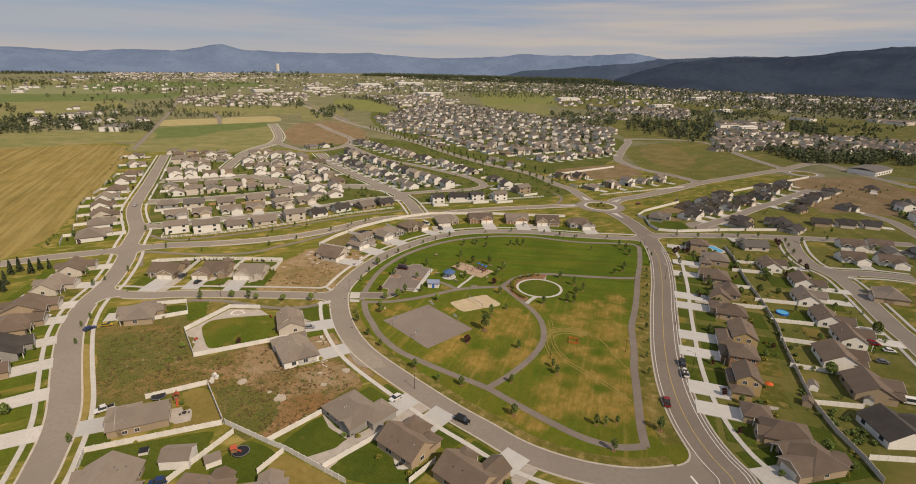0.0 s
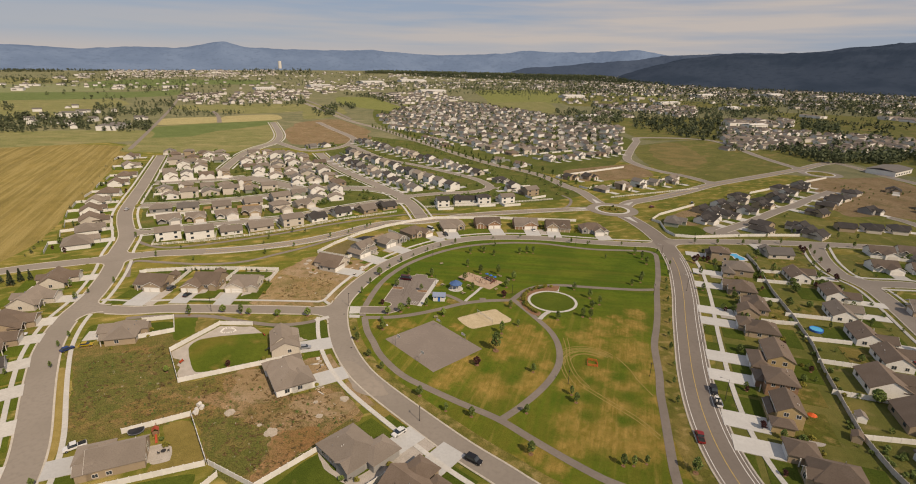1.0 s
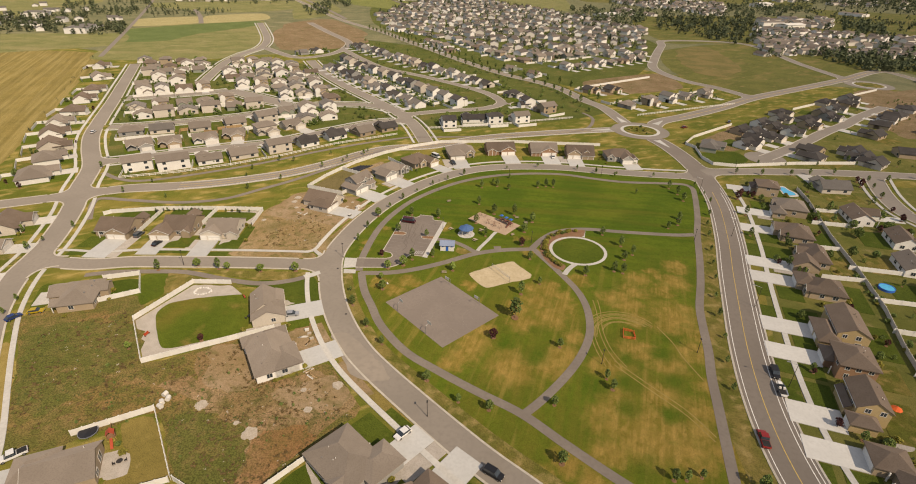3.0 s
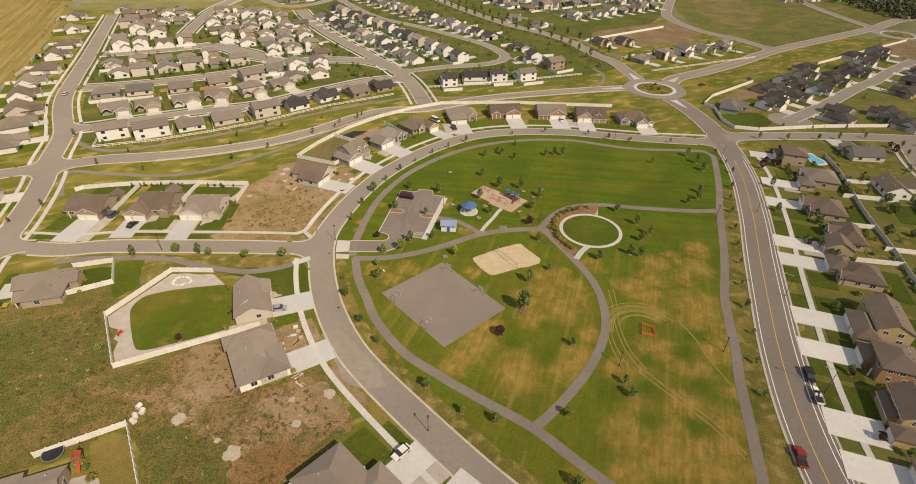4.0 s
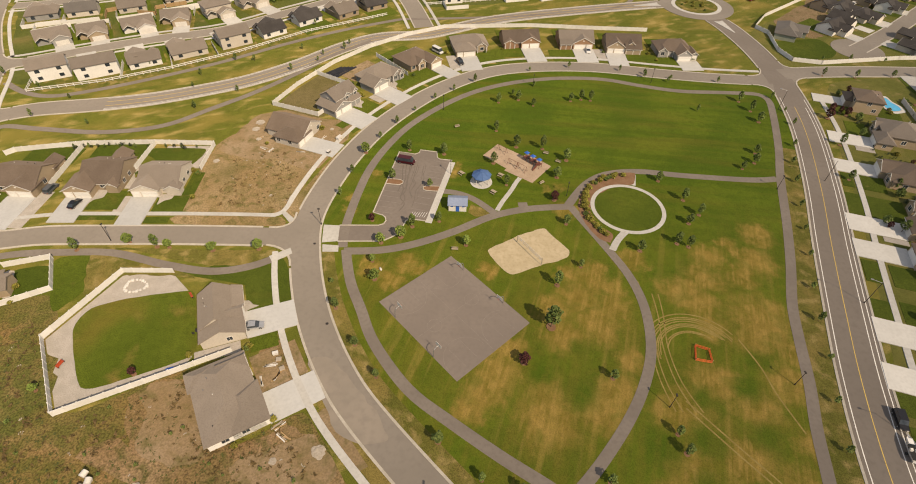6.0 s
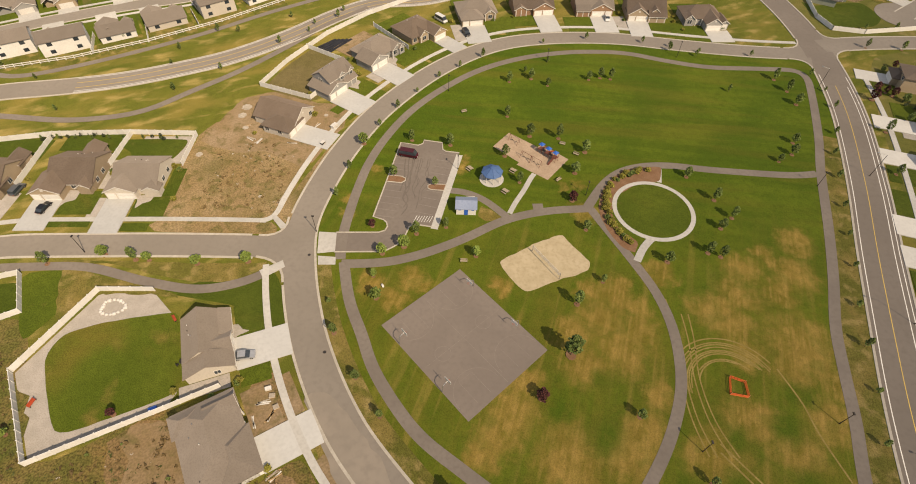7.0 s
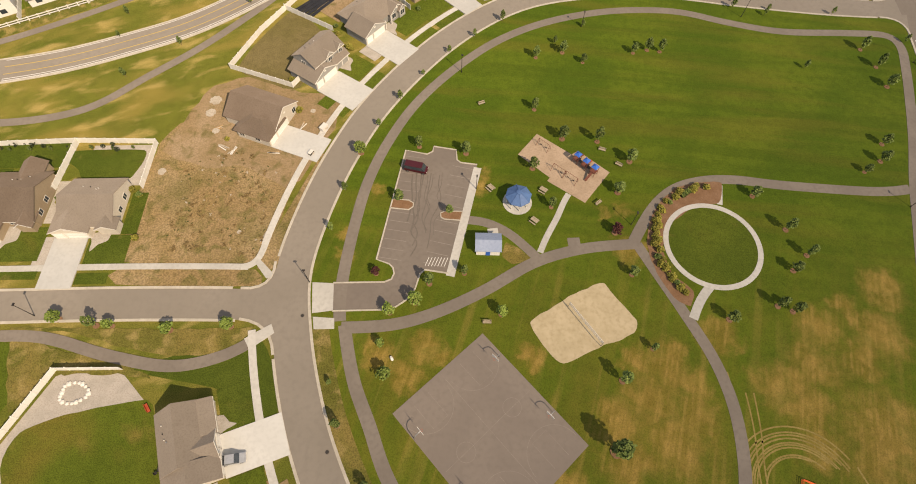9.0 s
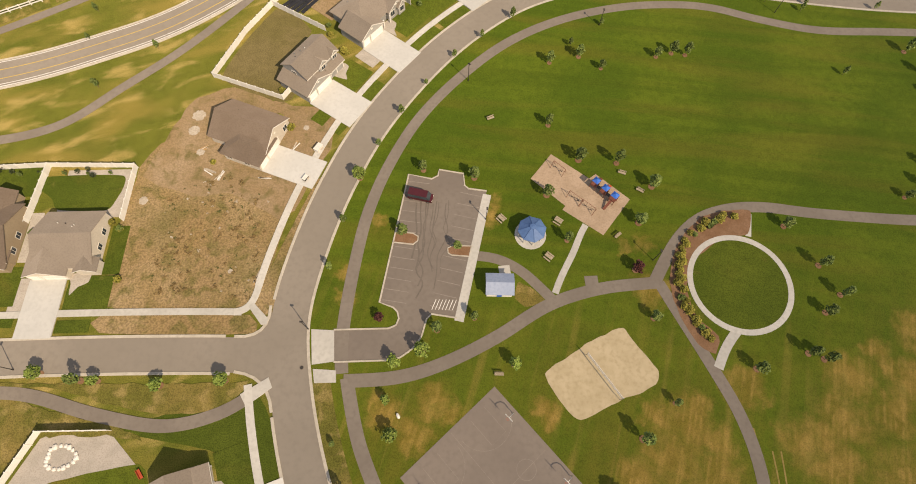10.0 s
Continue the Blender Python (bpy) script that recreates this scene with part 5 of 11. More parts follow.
def gable_roof(bm, x0, x1, y0, y1, eave, rise, axis, over=0.5, th=0.22):
    """Two thick slopes over the box; the ridge runs along the axis."""
    if axis == "y":
        a0, a1, b0, b1 = y0 - over * 0.7, y1 + over * 0.7, x0 - over, x1 + over
        P = lambda a, b, z: (b, a, z)
    else:
        a0, a1, b0, b1 = x0 - over * 0.7, x1 + over * 0.7, y0 - over, y1 + over
        P = lambda a, b, z: (a, b, z)
    mid, slope = (b0 + b1) / 2, rise / ((b1 - b0) / 2 - over)
    low = eave - slope * over
    top = eave + rise
    prof = [(b0, low), (mid, top), (b1, low), (b1, low + th), (mid, top + th), (b0, low + th)]
    solid(bm, [P(a, b, z) for a in (a0, a1) for b, z in prof],
          [(5, 4, 10, 11), (4, 3, 9, 10), (0, 1, 4, 5), (1, 2, 3, 4), (7, 6, 11, 10), (8, 7, 10, 9), (1, 0, 6, 7), (2, 1, 7, 8), (0, 5, 11, 6), (3, 2, 8, 9)])


def hip_roof(bm, x0, x1, y0, y1, eave, rise, over=0.5, th=0.22):
    x0, x1, y0, y1 = x0 - over, x1 + over, y0 - over, y1 + over
    cx, cy, w, d = (x0 + x1) / 2, (y0 + y1) / 2, y1 - y0, x1 - x0
    if w >= d:
        r0, r1 = (cx, y0 + d * 0.46), (cx, y1 - d * 0.46)
    else:
        r0, r1 = (x0 + w * 0.46, cy), (x1 - w * 0.46, cy)
    e, t = eave - 0.15, eave + rise
    v = [(x0, y0, e), (x1, y0, e), (x1, y1, e), (x0, y1, e), (x0, y0, e + th), (x1, y0, e + th), (x1, y1, e + th), (x0, y1, e + th), (*r0, t), (*r1, t)]
    f = [(3, 2, 1, 0), (0, 1, 5, 4), (1, 2, 6, 5), (2, 3, 7, 6), (3, 0, 4, 7)]
    f += [(4, 5, 8), (5, 6, 9, 8), (6, 7, 9), (7, 4, 8, 9)] if w >= d else [(4, 5, 9, 8), (5, 6, 9), (6, 7, 8, 9), (7, 4, 8)]
    solid(bm, v, f)


def gable_wall(bm, x0, x1, y0, y1, eave, rise, axis):
    """Walls with pointed gable ends."""
    box(bm, x0, x1, y0, y1, 0, eave)
    if axis == "y":
        for y, s in ((y0, 1), (y1, -1)):
            solid(bm, [(x0, y, eave), (x1, y, eave), ((x0 + x1) / 2, y, eave + rise), (x0, y + s * 0.2, eave), (x1, y + s * 0.2, eave), ((x0 + x1) / 2, y + s * 0.2, eave + rise)], [(0, 1, 2), (5, 4, 3), (0, 2, 5, 3), (2, 1, 4, 5)])
    else:
        for x, s in ((x0, 1), (x1, -1)):
            solid(bm, [(x, y0, eave), (x, y1, eave), (x, (y0 + y1) / 2, eave + rise), (x + s * 0.2, y0, eave), (x + s * 0.2, y1, eave), (x + s * 0.2, (y0 + y1) / 2, eave + rise)], [(0, 1, 2), (5, 4, 3), (0, 2, 5, 3), (2, 1, 4, 5)])


def window(parent, x, y, z, w, h, face):
    """A framed window on a wall; face: +x, -x, +y or -y."""
    bm = bmesh.new()
    t = 0.06
    s = 1 if face[0] == "+" else -1
    for u0, u1, v0, v1 in ((-w / 2 - 0.1, w / 2 + 0.1, h, h + 0.12), (-w / 2 - 0.1, w / 2 + 0.1, -0.12, 0), (-w / 2 - 0.1, -w / 2, 0, h), (w / 2, w / 2 + 0.1, 0, h), (-0.03, 0.03, 0, h)):
        if face[1] == "x":
            box(bm, min(x, x + s * t), max(x, x + s * t), y + u0, y + u1, z + v0, z + v1)
        else:
            box(bm, x + u0, x + u1, min(y, y + s * t), max(y, y + s * t), z + v0, z + v1)
    frame_ob = part("window", bm, TRIM, parent)
    g = 0.03
    if face[1] == "x":
        part("pane", boxm(min(x, x + s * g), max(x, x + s * g), y - w / 2, y + w / 2, z, z + h), GLASS, frame_ob)
    else:
        part("pane", boxm(x - w / 2, x + w / 2, min(y, y + s * g), max(y, y + s * g), z, z + h), GLASS, frame_ob)


COLOUR_WORD = {"tan": "tan", "cream": "cream", "white": "white", "grey": "grey", "sage": "sage green", "brick": "russet", "yellow": "ochre"}
HOUSES = []
YAWS = []
YARD_FENCES = []
rng = random.Random(4)


def rake(bm, x, ym, half, eave, rise, th=0.24):
    """White boards along both slopes of a gable that faces +x."""
    slope = rise / (half - 0.4)
    for s in (-1, 1):
        a, b = (ym + s * half, eave + 0.4 * -slope), (ym, eave + rise)
        solid(bm, [(x, a[0], a[1]), (x, b[0], b[1]), (x, b[0], b[1] + th), (x, a[0], a[1] + th), (x + 0.05, a[0], a[1]), (x + 0.05, b[0], b[1]), (x + 0.05, b[0], b[1] + th), (x + 0.05, a[0], a[1] + th)],
              [(0, 1, 2, 3), (7, 6, 5, 4), (0, 4, 5, 1), (2, 6, 7, 3), (0, 3, 7, 4)])


def house(x, y, yaw, w, d, storeys, gside, wall, roof, drive, lawn=True, wing=2.0, hip=None, fenced=True):
    """A family house: local +x faces the street, gside says at which end the garage stands."""
    HOUSES.append((x, y, max(w, d) / 2))
    YAWS.append(yaw)
    fine = len(HOUSES) <= 40
    size = "two-storey" if storeys == 2 else "single-storey"
    label = f"{size} {COLOUR_WORD[wall]} sided house with {roof} shingle roof and garage"
    ob = thing("house", x, y, yaw, label, "house", "suburban houses")
    eave = 2.8 if storeys == 1 else 5.4
    rise = min(w, d) * (0.25 if storeys == 1 else 0.21)
    hip = (rng.random() < 0.4) if hip is None else hip
    x0, x1, y0, y1 = -d / 2, d / 2 - 2.0, -w / 2, w / 2
    ga, gb = (w / 2 - 7.2, w / 2) if gside > 0 else (-w / 2, -w / 2 + 7.2)
    gx1 = d / 2 + wing
    gm = (ga + gb) / 2
    bm = bmesh.new()
    if hip:
        box(bm, x0, x1, y0, y1, 0, eave)
    else:
        gable_wall(bm, x0, x1, y0, y1, eave, rise, "y")
    g_eave = 2.7
    gable_wall(bm, x1 - 4, gx1, ga, gb, g_eave, 1.7, "x")
    part("wall", bm, WALLS[wall], ob)
    bm = bmesh.new()
    (hip_roof(bm, x0, x1, y0, y1, eave, rise) if hip else gable_roof(bm, x0, x1, y0, y1, eave, rise, "y"))
    roof_ob = part("roof", bm, ROOFS[roof], ob, f"{roof} asphalt shingle roof")
    bm = bmesh.new()
    gable_roof(bm, x1 - (5 if storeys == 1 else 2), gx1, ga, gb, g_eave, 1.7, "x", 0.45)
    part("garage_roof", bm, ROOFS[roof], ob)
    if fine and storeys == 1 and wing > 0 and d > 10:
        # a rear wing under its own gable
        rm, rw = gside * w * 0.2, w * 0.19
        bm = bmesh.new()
        gable_wall(bm, x0 - 2.4, x0 + 1.5, rm - rw, rm + rw, eave, rw * 0.5, "x")
        part("rear_wall", bm, WALLS[wall], ob)
        bm = bmesh.new()
        gable_roof(bm, x0 - 2.4, x0 + (x1 - x0) * 0.42, rm - rw, rm + rw, eave, rw * 0.5, "x", 0.45)
        part("rear_roof", bm, ROOFS[roof], ob)
    part("garage_door", boxm(gx1, gx1 + 0.06, gm - 2.5, gm + 2.5, 0.05, 2.2), TRIM, ob, "white panelled garage door")
    em = -gside * (w / 2 - (w - 7.2) * 0.38)
    # entry gable between garage and corner
    bm = bmesh.new()
    gable_roof(bm, x1 - 2.5, x1 + 1.6, em - 2.0, em + 2.0, 2.7 if storeys == 1 else 2.9, 1.2, "x", 0.35)
    part("porch_roof", bm, ROOFS[roof], ob)
    for py in (em - 1.8, em + 1.8) if fine else ():
        part("porch_post", boxm(x1 + 1.25, x1 + 1.5, py - 0.12, py + 0.12, 0, 2.75), TRIM, ob)
    bm = bmesh.new()
    rake(bm, gx1 + 0.33, gm, 3.6 + 0.45, g_eave, 1.7)
    part("gable_trim", bm, TRIM, ob, "white gable trim")
    if not fine and fenced and x < 60:
        YARD_FENCES.append((x, y, yaw, w, d))
    bm = bmesh.new()
    rake(bm, x1 + 1.6 + 0.26, em, 2.0 + 0.35, 2.7 if storeys == 1 else 2.9, 1.2)
    part("gable_trim", bm, TRIM, ob, "white gable trim")
    if fine:
        part("door", boxm(x1, x1 + 0.06, em - 0.5, em + 0.5, 0.05, 2.1), DARK_METAL, ob, "dark panelled front door")
        for yy in (-w * 0.3, 0.05 * w, w * 0.32):
            window(ob, x0, yy, 0.9, 1.6, 1.3, "-x")
            if storeys == 2:
                window(ob, x0, yy, 3.6, 1.5, 1.2, "-x")
        if storeys == 2:
            for yy in (-w * 0.3, w * 0.3):
                window(ob, x1, yy, 3.6, 1.5, 1.2, "+x")
        window(ob, 0, y1, 1.0, 1.3, 1.2, "+y")
        window(ob, -1, y0, 1.0, 1.3, 1.2, "-y")
        for k in range(3):
            vx, vy = x0 + (x1 - x0) * rng.uniform(0.15, 0.4), rng.uniform(y0 + 2.5, y1 - 2.5)
            vz = eave + rise * ((vx - x0) / ((x1 - x0) / 2)) if vx < (x0 + x1) / 2 else eave
            part("vent", boxm(vx - 0.16, vx + 0.16, vy - 0.16, vy + 0.16, vz - 0.3, vz + 0.5), STEEL, ob)
    else:
        for yy in (-w * 0.28, w * 0.28):
            for zz in ((0.9, 3.6) if storeys == 2 else (0.9,)):
                part("window", boxm(x0 - 0.05, x0, yy - 0.8, yy + 0.8, zz, zz + 1.25), GLASS, ob)
    if drive < 24:
        c, s = math.cos(radians(yaw)), math.sin(radians(yaw))
        world_at = lambda u, v: (x + u * c - v * s, y + u * s + v * c)
        reach = d * 0 + drive + 0.4
        bm = bmesh.new()
        slab(bm, [world_at(gx1, gm - 3.5), world_at(reach, gm - 3.7), world_at(reach, gm + 3.7), world_at(gx1, gm + 3.5)], 0, 0.212 + lift())
        structure(part("driveway", bm, CONCRETE), "pale concrete driveway to a house garage", "driveway")
        if lawn and fine:
            bm = bmesh.new()
            slab(bm, [world_at(x0 - 4.6, -gside * w * 0.42), world_at(x0 + 0.2, -gside * w * 0.42), world_at(x0 + 0.2, -gside * w * 0.02), world_at(x0 - 4.0, -gside * w * 0.02)], 0, 0.13 + lift())
            structure(part("patio", bm, CONCRETE), "pale concrete patio slab behind a house", "patio")
        if lawn:
            # lawn behind and in front; 2: in front alone
            for u0, u1, m in ((-d / 2 - 9, -d / 2 + 1, (LAWN_SUNNY if x < 60 else LAWN) if rng.random() < 0.5 else LAWN_DRY), (-d / 2 + 1, drive - 0.6, (LAWN_SUNNY if x < 60 else LAWN) if rng.random() < 0.85 else LAWN_DRY)):
                if lawn == 2 and u1 < 0:
                    continue
                bm = bmesh.new()
                slab(bm, [world_at(u0, -w / 2 - 1.6), world_at(u1, -w / 2 - 1.6), world_at(u1, w / 2 + 1.6), world_at(u0, w / 2 + 1.6)], 0, 0.05 + lift())
                structure(part("garden_lawn", bm, m), "mown garden lawn beside a house", "lawn")
    return ob


# ---- the houses nearest to the park, each with its own plan ----
def home(x, y, yaw, wall, roof, blocks, doors=(), posts=(), panes=(), grounds=(), label="", kind_word="single-storey"):
    """A house of several roofed blocks; local +x faces the street.
    blocks: x0, x1, y0, y1, eave, rise, ridge ('x', 'y' or 'hip'); doors: x, y0, y1; posts: x, y, height;
    panes: x, y, z, width, height, face; grounds: kind, x0, x1, y0, y1."""
    HOUSES.append((x, y, 7.0))
    YAWS.append(yaw)
    ob = thing("house", x, y, yaw, label or f"{kind_word} {COLOUR_WORD[wall]} sided house with {roof} shingle roof and garage", "house", "suburban houses")
    g = random.Random(int(abs(x * 7 + y * 3)))
    for k, (x0, x1, y0, y1, eave, rise, ridge) in enumerate(blocks):
        bm = bmesh.new()
        if ridge == "hip":
            box(bm, x0, x1, y0, y1, 0, eave)
        else:
            gable_wall(bm, x0, x1, y0, y1, eave, rise, ridge)
        part("wall", bm, WALLS[wall], ob)
        bm = bmesh.new()
        if ridge == "hip":
            hip_roof(bm, x0, x1, y0, y1, eave, rise)
        else:
            gable_roof(bm, x0, x1, y0, y1, eave, rise, ridge, 0.42, 0.18)
        part("roof", bm, ROOFS[roof], ob, f"{roof} asphalt shingle roof")
        if ridge == "x":
            bm = bmesh.new()
            rake(bm, x1 + 0.31, (y0 + y1) / 2, (y1 - y0) / 2 + 0.42, eave, rise, 0.22)
            part("gable_trim", bm, TRIM, ob, "white gable trim")
            if y1 - y0 > 3.0:
                ym = (y0 + y1) / 2
                part("gable_vent", boxm(x1, x1 + 0.05, ym - 0.3, ym + 0.3, eave + rise * 0.35, eave + rise * 0.35 + 0.45), TRIM, ob)
        if ridge == "y":
            # white eave board along the front
            part("gutter", boxm(x1 + 0.42, x1 + 0.5, y0 - 0.3, y1 + 0.3, eave - 0.42, eave - 0.26), TRIM, ob, "white gutter")
        if k == 0:
            mid = (x0 + x1) / 2
            for _ in range(4):
                vx, vy = mid + (x0 - mid) * g.uniform(0.25, 0.7), g.uniform(y0 + 2, y1 - 2)
                vz = eave + rise * (1 - abs(vx - mid) / (mid - x0)) if ridge != "x" else eave + rise * 0.5
                bm = bmesh.new()
                tube(bm, (vx, vy, vz - 0.4), (vx, vy, vz + 0.42), 0.1, 0.1, 6)
                part("vent", bm, g.choice((STEEL, DARK_METAL, TRIM)), ob)
    for px, p0, p1 in doors:
        n = 4
        d = part("garage_door", boxm(px, px + 0.06, p0, p1, 0.05, 2.25), TRIM, ob, "white panelled garage door")
        for k in range(n):
            part("panel", boxm(px + 0.06, px + 0.075, p0 + 0.12, p1 - 0.12, 0.12 + k * 0.53, 0.58 + k * 0.53), WALLS["white"], d)
        for q in (p0 - 0.14, p1):
            part("door_trim", boxm(px, px + 0.1, q, q + 0.14, 0, 2.4), TRIM, ob)
    for px, py, h in posts:
        part("porch_post", boxm(px - 0.14, px + 0.14, py - 0.14, py + 0.14, 0, h), TRIM, ob)
    for p in panes:
        window(ob, *p)
    c, s = math.cos(radians(yaw)), math.sin(radians(yaw))
    at = lambda u, v: (x + u * c - v * s, y + u * s + v * c)
    kinds = {"drive": (NEW_CONCRETE, "driveway", "pale concrete driveway to a house garage", 0.212), "lawn": (LAWN, "garden_lawn", "watered green lawn beside a house", 0.09), "bright": (LAWN_SUNNY, "garden_lawn", "bright mown lawn beside a house", 0.09),
             "gravel": (GRAVEL, "gravel_strip", "grey gravel strip beside a house", 0.085), "soil": (PALE_DIRT, "bare_soil", "bare pale soil beside a house", 0.09), "dry": (LAWN_DRY, "garden_lawn", "parched lawn beside a house", 0.09), "path": (GRAVEL, "front_path", "curved gravel path and bed before a front door", 0.13)}
    for kind, u0, u1, v0, v1 in grounds:
        m, nm, words, z = kinds[kind]
        bm = bmesh.new()
        pts = [at(u0, v0), at(u1, v0), at(u1, v1), at(u0, v1)]
        if kind == "path":
            # a bed of gravel that curves round the entrance
            us = (u0 + u1) / 2
            pts = blob([at(u0, v0), at(us, v0 + 0.3), at(u1, v0 + 0.2 * (v1 - v0)), at(us + 0.6, (v0 + v1) / 2), at(us - 0.3, v1), at(u0, v1)], 0.6, 0.25)
        slab(bm, pts, 0, z + lift())
        structure(part(nm, bm, m), words, "driveway" if kind == "drive" else "path" if kind == "path" else "lawn" if kind in ("lawn", "bright", "dry") else "yard")
    return ob


# houses along the loop street
home(-70.3, 260.7, -20, "cream", "brown", [(-9.6, 4.9, -2.0, 8.5, 2.8, 3.1, "x"), (-4.4, 4.9, -5.0, 2.4, 2.8, 2.0, "hip")],
     [(4.9, -4.6, -1.9), (4.9, -1.4, 3.4)], [], [(4.9, 6.6, 1.0, 1.3, 1.4, "+x"), (-3.0, -5.0, 1.0, 1.3, 1.2, "-y"), (1.5, -5.0, 1.0, 1.3, 1.2, "-y")],
     [("drive", 4.9, 17.6, -5.0, 2.6), ("soil", 4.9, 11.6, 2.8, 8.6)], "single-storey cream house with brown roof, still being finished")
home(-58.1, 282.3, -33, "grey", "taupe", [(-5.6, 2.0, -5.0, 6.0, 5.1, 2.3, "y"), (-5.4, 3.9, -7.6, 0.8, 2.7, 2.0, "x"), (1.0, 3.4, 0.8, 6.0, 2.7, 0.9, "y"), (0.6, 2.4, -0.8, 1.8, 5.2, 1.1, "x"), (0.6, 2.4, 3.6, 5.6, 5.2, 0.9, "x")],
     [(3.9, -7.2, -4.9), (3.9, -4.3, 0.4)], [(3.3, 1.2, 2.6), (3.3, 3.4, 2.6), (3.3, 5.8, 2.6)], [(2.4, 0.5, 3.6, 1.2, 1.2, "+x"), (2.4, 4.6, 3.6, 1.1, 1.2, "+x"), (-5.6, 3, 3.6, 1.3, 1.2, "-x"), (-5.6, -2.5, 3.6, 1.3, 1.2, "-x"), (-2, -5.0, 3.9, 1.2, 1.1, "-y")],
     [("drive", 3.9, 16.2, -7.8, 1.0), ("bright", 3.4, 10.6, 1.0, 8.6), ("bright", 12.4, 15.6, 1.0, 7.2), ("bright", 7.0, 10.6, -11.2, -7.8), ("bright", 12.4, 15.6, -11.0, -7.8), ("path", 2.6, 6.8, 2.2, 6.6)], "two-storey pale grey house with white trim and taupe roof", "two-storey")
home(-47.8, 299.5, -37, "grey", "taupe", [(-7.8, 3.0, -3.8, 10.4, 2.8, 3.2, "hip"), (-2.6, 5.0, -6.4, 1.5, 2.8, 2.1, "x"), (-0.5, 4.0, 5.2, 10.6, 2.8, 1.7, "x"), (1.5, 4.6, 8.2, 10.6, 2.8, 1.2, "x")],
     [(5.0, -6.0, -3.8), (5.0, -3.2, 1.1)], [(4.6, 2.2, 2.7), (4.6, 4.6, 2.7)], [(4.0, 6.4, 0.9, 1.5, 1.5, "+x"), (4.6, 9.4, 0.9, 1.4, 1.4, "+x"), (-7.8, 0, 0.9, 1.6, 1.3, "-x"), (-7.8, 6, 0.9, 1.6, 1.3, "-x")],
     [("drive", 5.0, 17.4, -6.7, 1.7), ("bright", 4.2, 11.2, 3.6, 13.0), ("bright", 13.0, 16.8, 1.8, 11.0), ("soil", -17.5, -8, -4.5, 11.5), ("gravel", 5.0, 11.0, -9.6, -6.7), ("path", 3.5, 9.0, 1.4, 5.4)])
home(-33.0, 316.7, -44, "tan", "brown", [(-8.6, 3.0, -6.4, 6.2, 2.8, 3.2, "hip"), (0.0, 7.0, 1.0, 7.0, 2.8, 1.9, "x"), (0.0, 4.2, -3.4, 0.6, 2.8, 1.7, "x")],
     [(7.0, 1.5, 6.5)], [(4.1, -3.0, 2.7), (4.1, 0.4, 2.7)], [(3.0, -5.0, 0.9, 1.5, 1.4, "+x"), (4.2, -1.4, 0.9, 1.5, 1.4, "+x"), (-8.6, 0, 0.9, 1.6, 1.3, "-x")],
     [("drive", 7.0, 17.6, 1.0, 7.6), ("bright", 3.4, 11.8, -8.6, 0.8), ("bright", 13.6, 17.0, -8.4, 0.8), ("bright", -18, -9, -7, 7)])
home(-13.9, 333.4, -77, "tan", "taupe", [(-6.5, 4.0, -5.4, 9.4, 2.8, 3.2, "hip"), (0.5, 8.0, -5.2, 3.2, 2.8, 2.1, "hip"), (-1.0, 4.8, 4.6, 8.6, 2.8, 1.5, "x")],
     [(8.0, -4.8, -2.6), (8.0, -2.0, 2.8)], [(5.4, 4.6, 2.7), (5.4, 8.4, 2.7)], [(4.8, 6.6, 0.9, 1.5, 1.4, "+x"), (-6.5, 1, 0.9, 1.6, 1.3, "-x")],
     [("drive", 8.0, 20.6, -5.4, 3.6), ("bright", 4.6, 14.6, 3.8, 15.0), ("bright", 16.4, 19.6, 3.8, 15.0), ("gravel", 6, 18, -9.6, -5.5), ("bright", -15, -6.6, -6, 10)])
home(10.2, 339.1, -80, "brick", "brown", [(-7.0, 3.2, -7.6, 8.6, 2.8, 3.2, "y"), (-1.0, 4.4, 0.0, 8.4, 2.8, 2.3, "x"), (1.0, 4.0, -7.4, -2.6, 2.7, 1.3, "x")],
     [(4.4, 0.5, 3.4), (4.4, 4.0, 8.0)], [(4.0, -7.0, 2.6), (4.0, -4.9, 2.6), (4.0, -2.8, 2.6)], [(3.2, -5.6, 0.9, 1.5, 1.3, "+x"), (-7.0, 2, 0.9, 1.6, 1.3, "-x")],
     [("drive", 4.4, 17.4, 0.0, 8.6), ("bright", 4.0, 11.6, -13.6, -0.2), ("bright", 13.4, 16.8, -13.6, -0.2), ("bright", -16, -7.2, -8, 9)])
home(35.4, 341.0, -86, "brick", "taupe", [(-7.0, 3.8, -7.6, 7.6, 2.8, 3.2, "y"), (-1.0, 5.0, -1.8, 7.0, 2.8, 2.3, "x"), (1.0, 5.2, -7.6, -2.2, 2.7, 1.2, "y")],
     [(5.0, -1.2, 3.6), (5.0, 4.2, 6.6)], [(5.1, -7.2, 2.6), (5.1, -4.9, 2.6), (5.1, -2.6, 2.6)], [(3.8, -5.0, 0.9, 1.5, 1.3, "+x"), (-7, 1, 0.9, 1.6, 1.3, "-x")],
     [("drive", 5.0, 17.6, -2.0, 7.2), ("bright", 5.3, 12.0, -13.0, -2.1), ("bright", 13.8, 17.0, -12.0, -2.1), ("gravel", 5.0, 12.0, 7.3, 11.6), ("bright", -16, -7.2, -8, 8)])
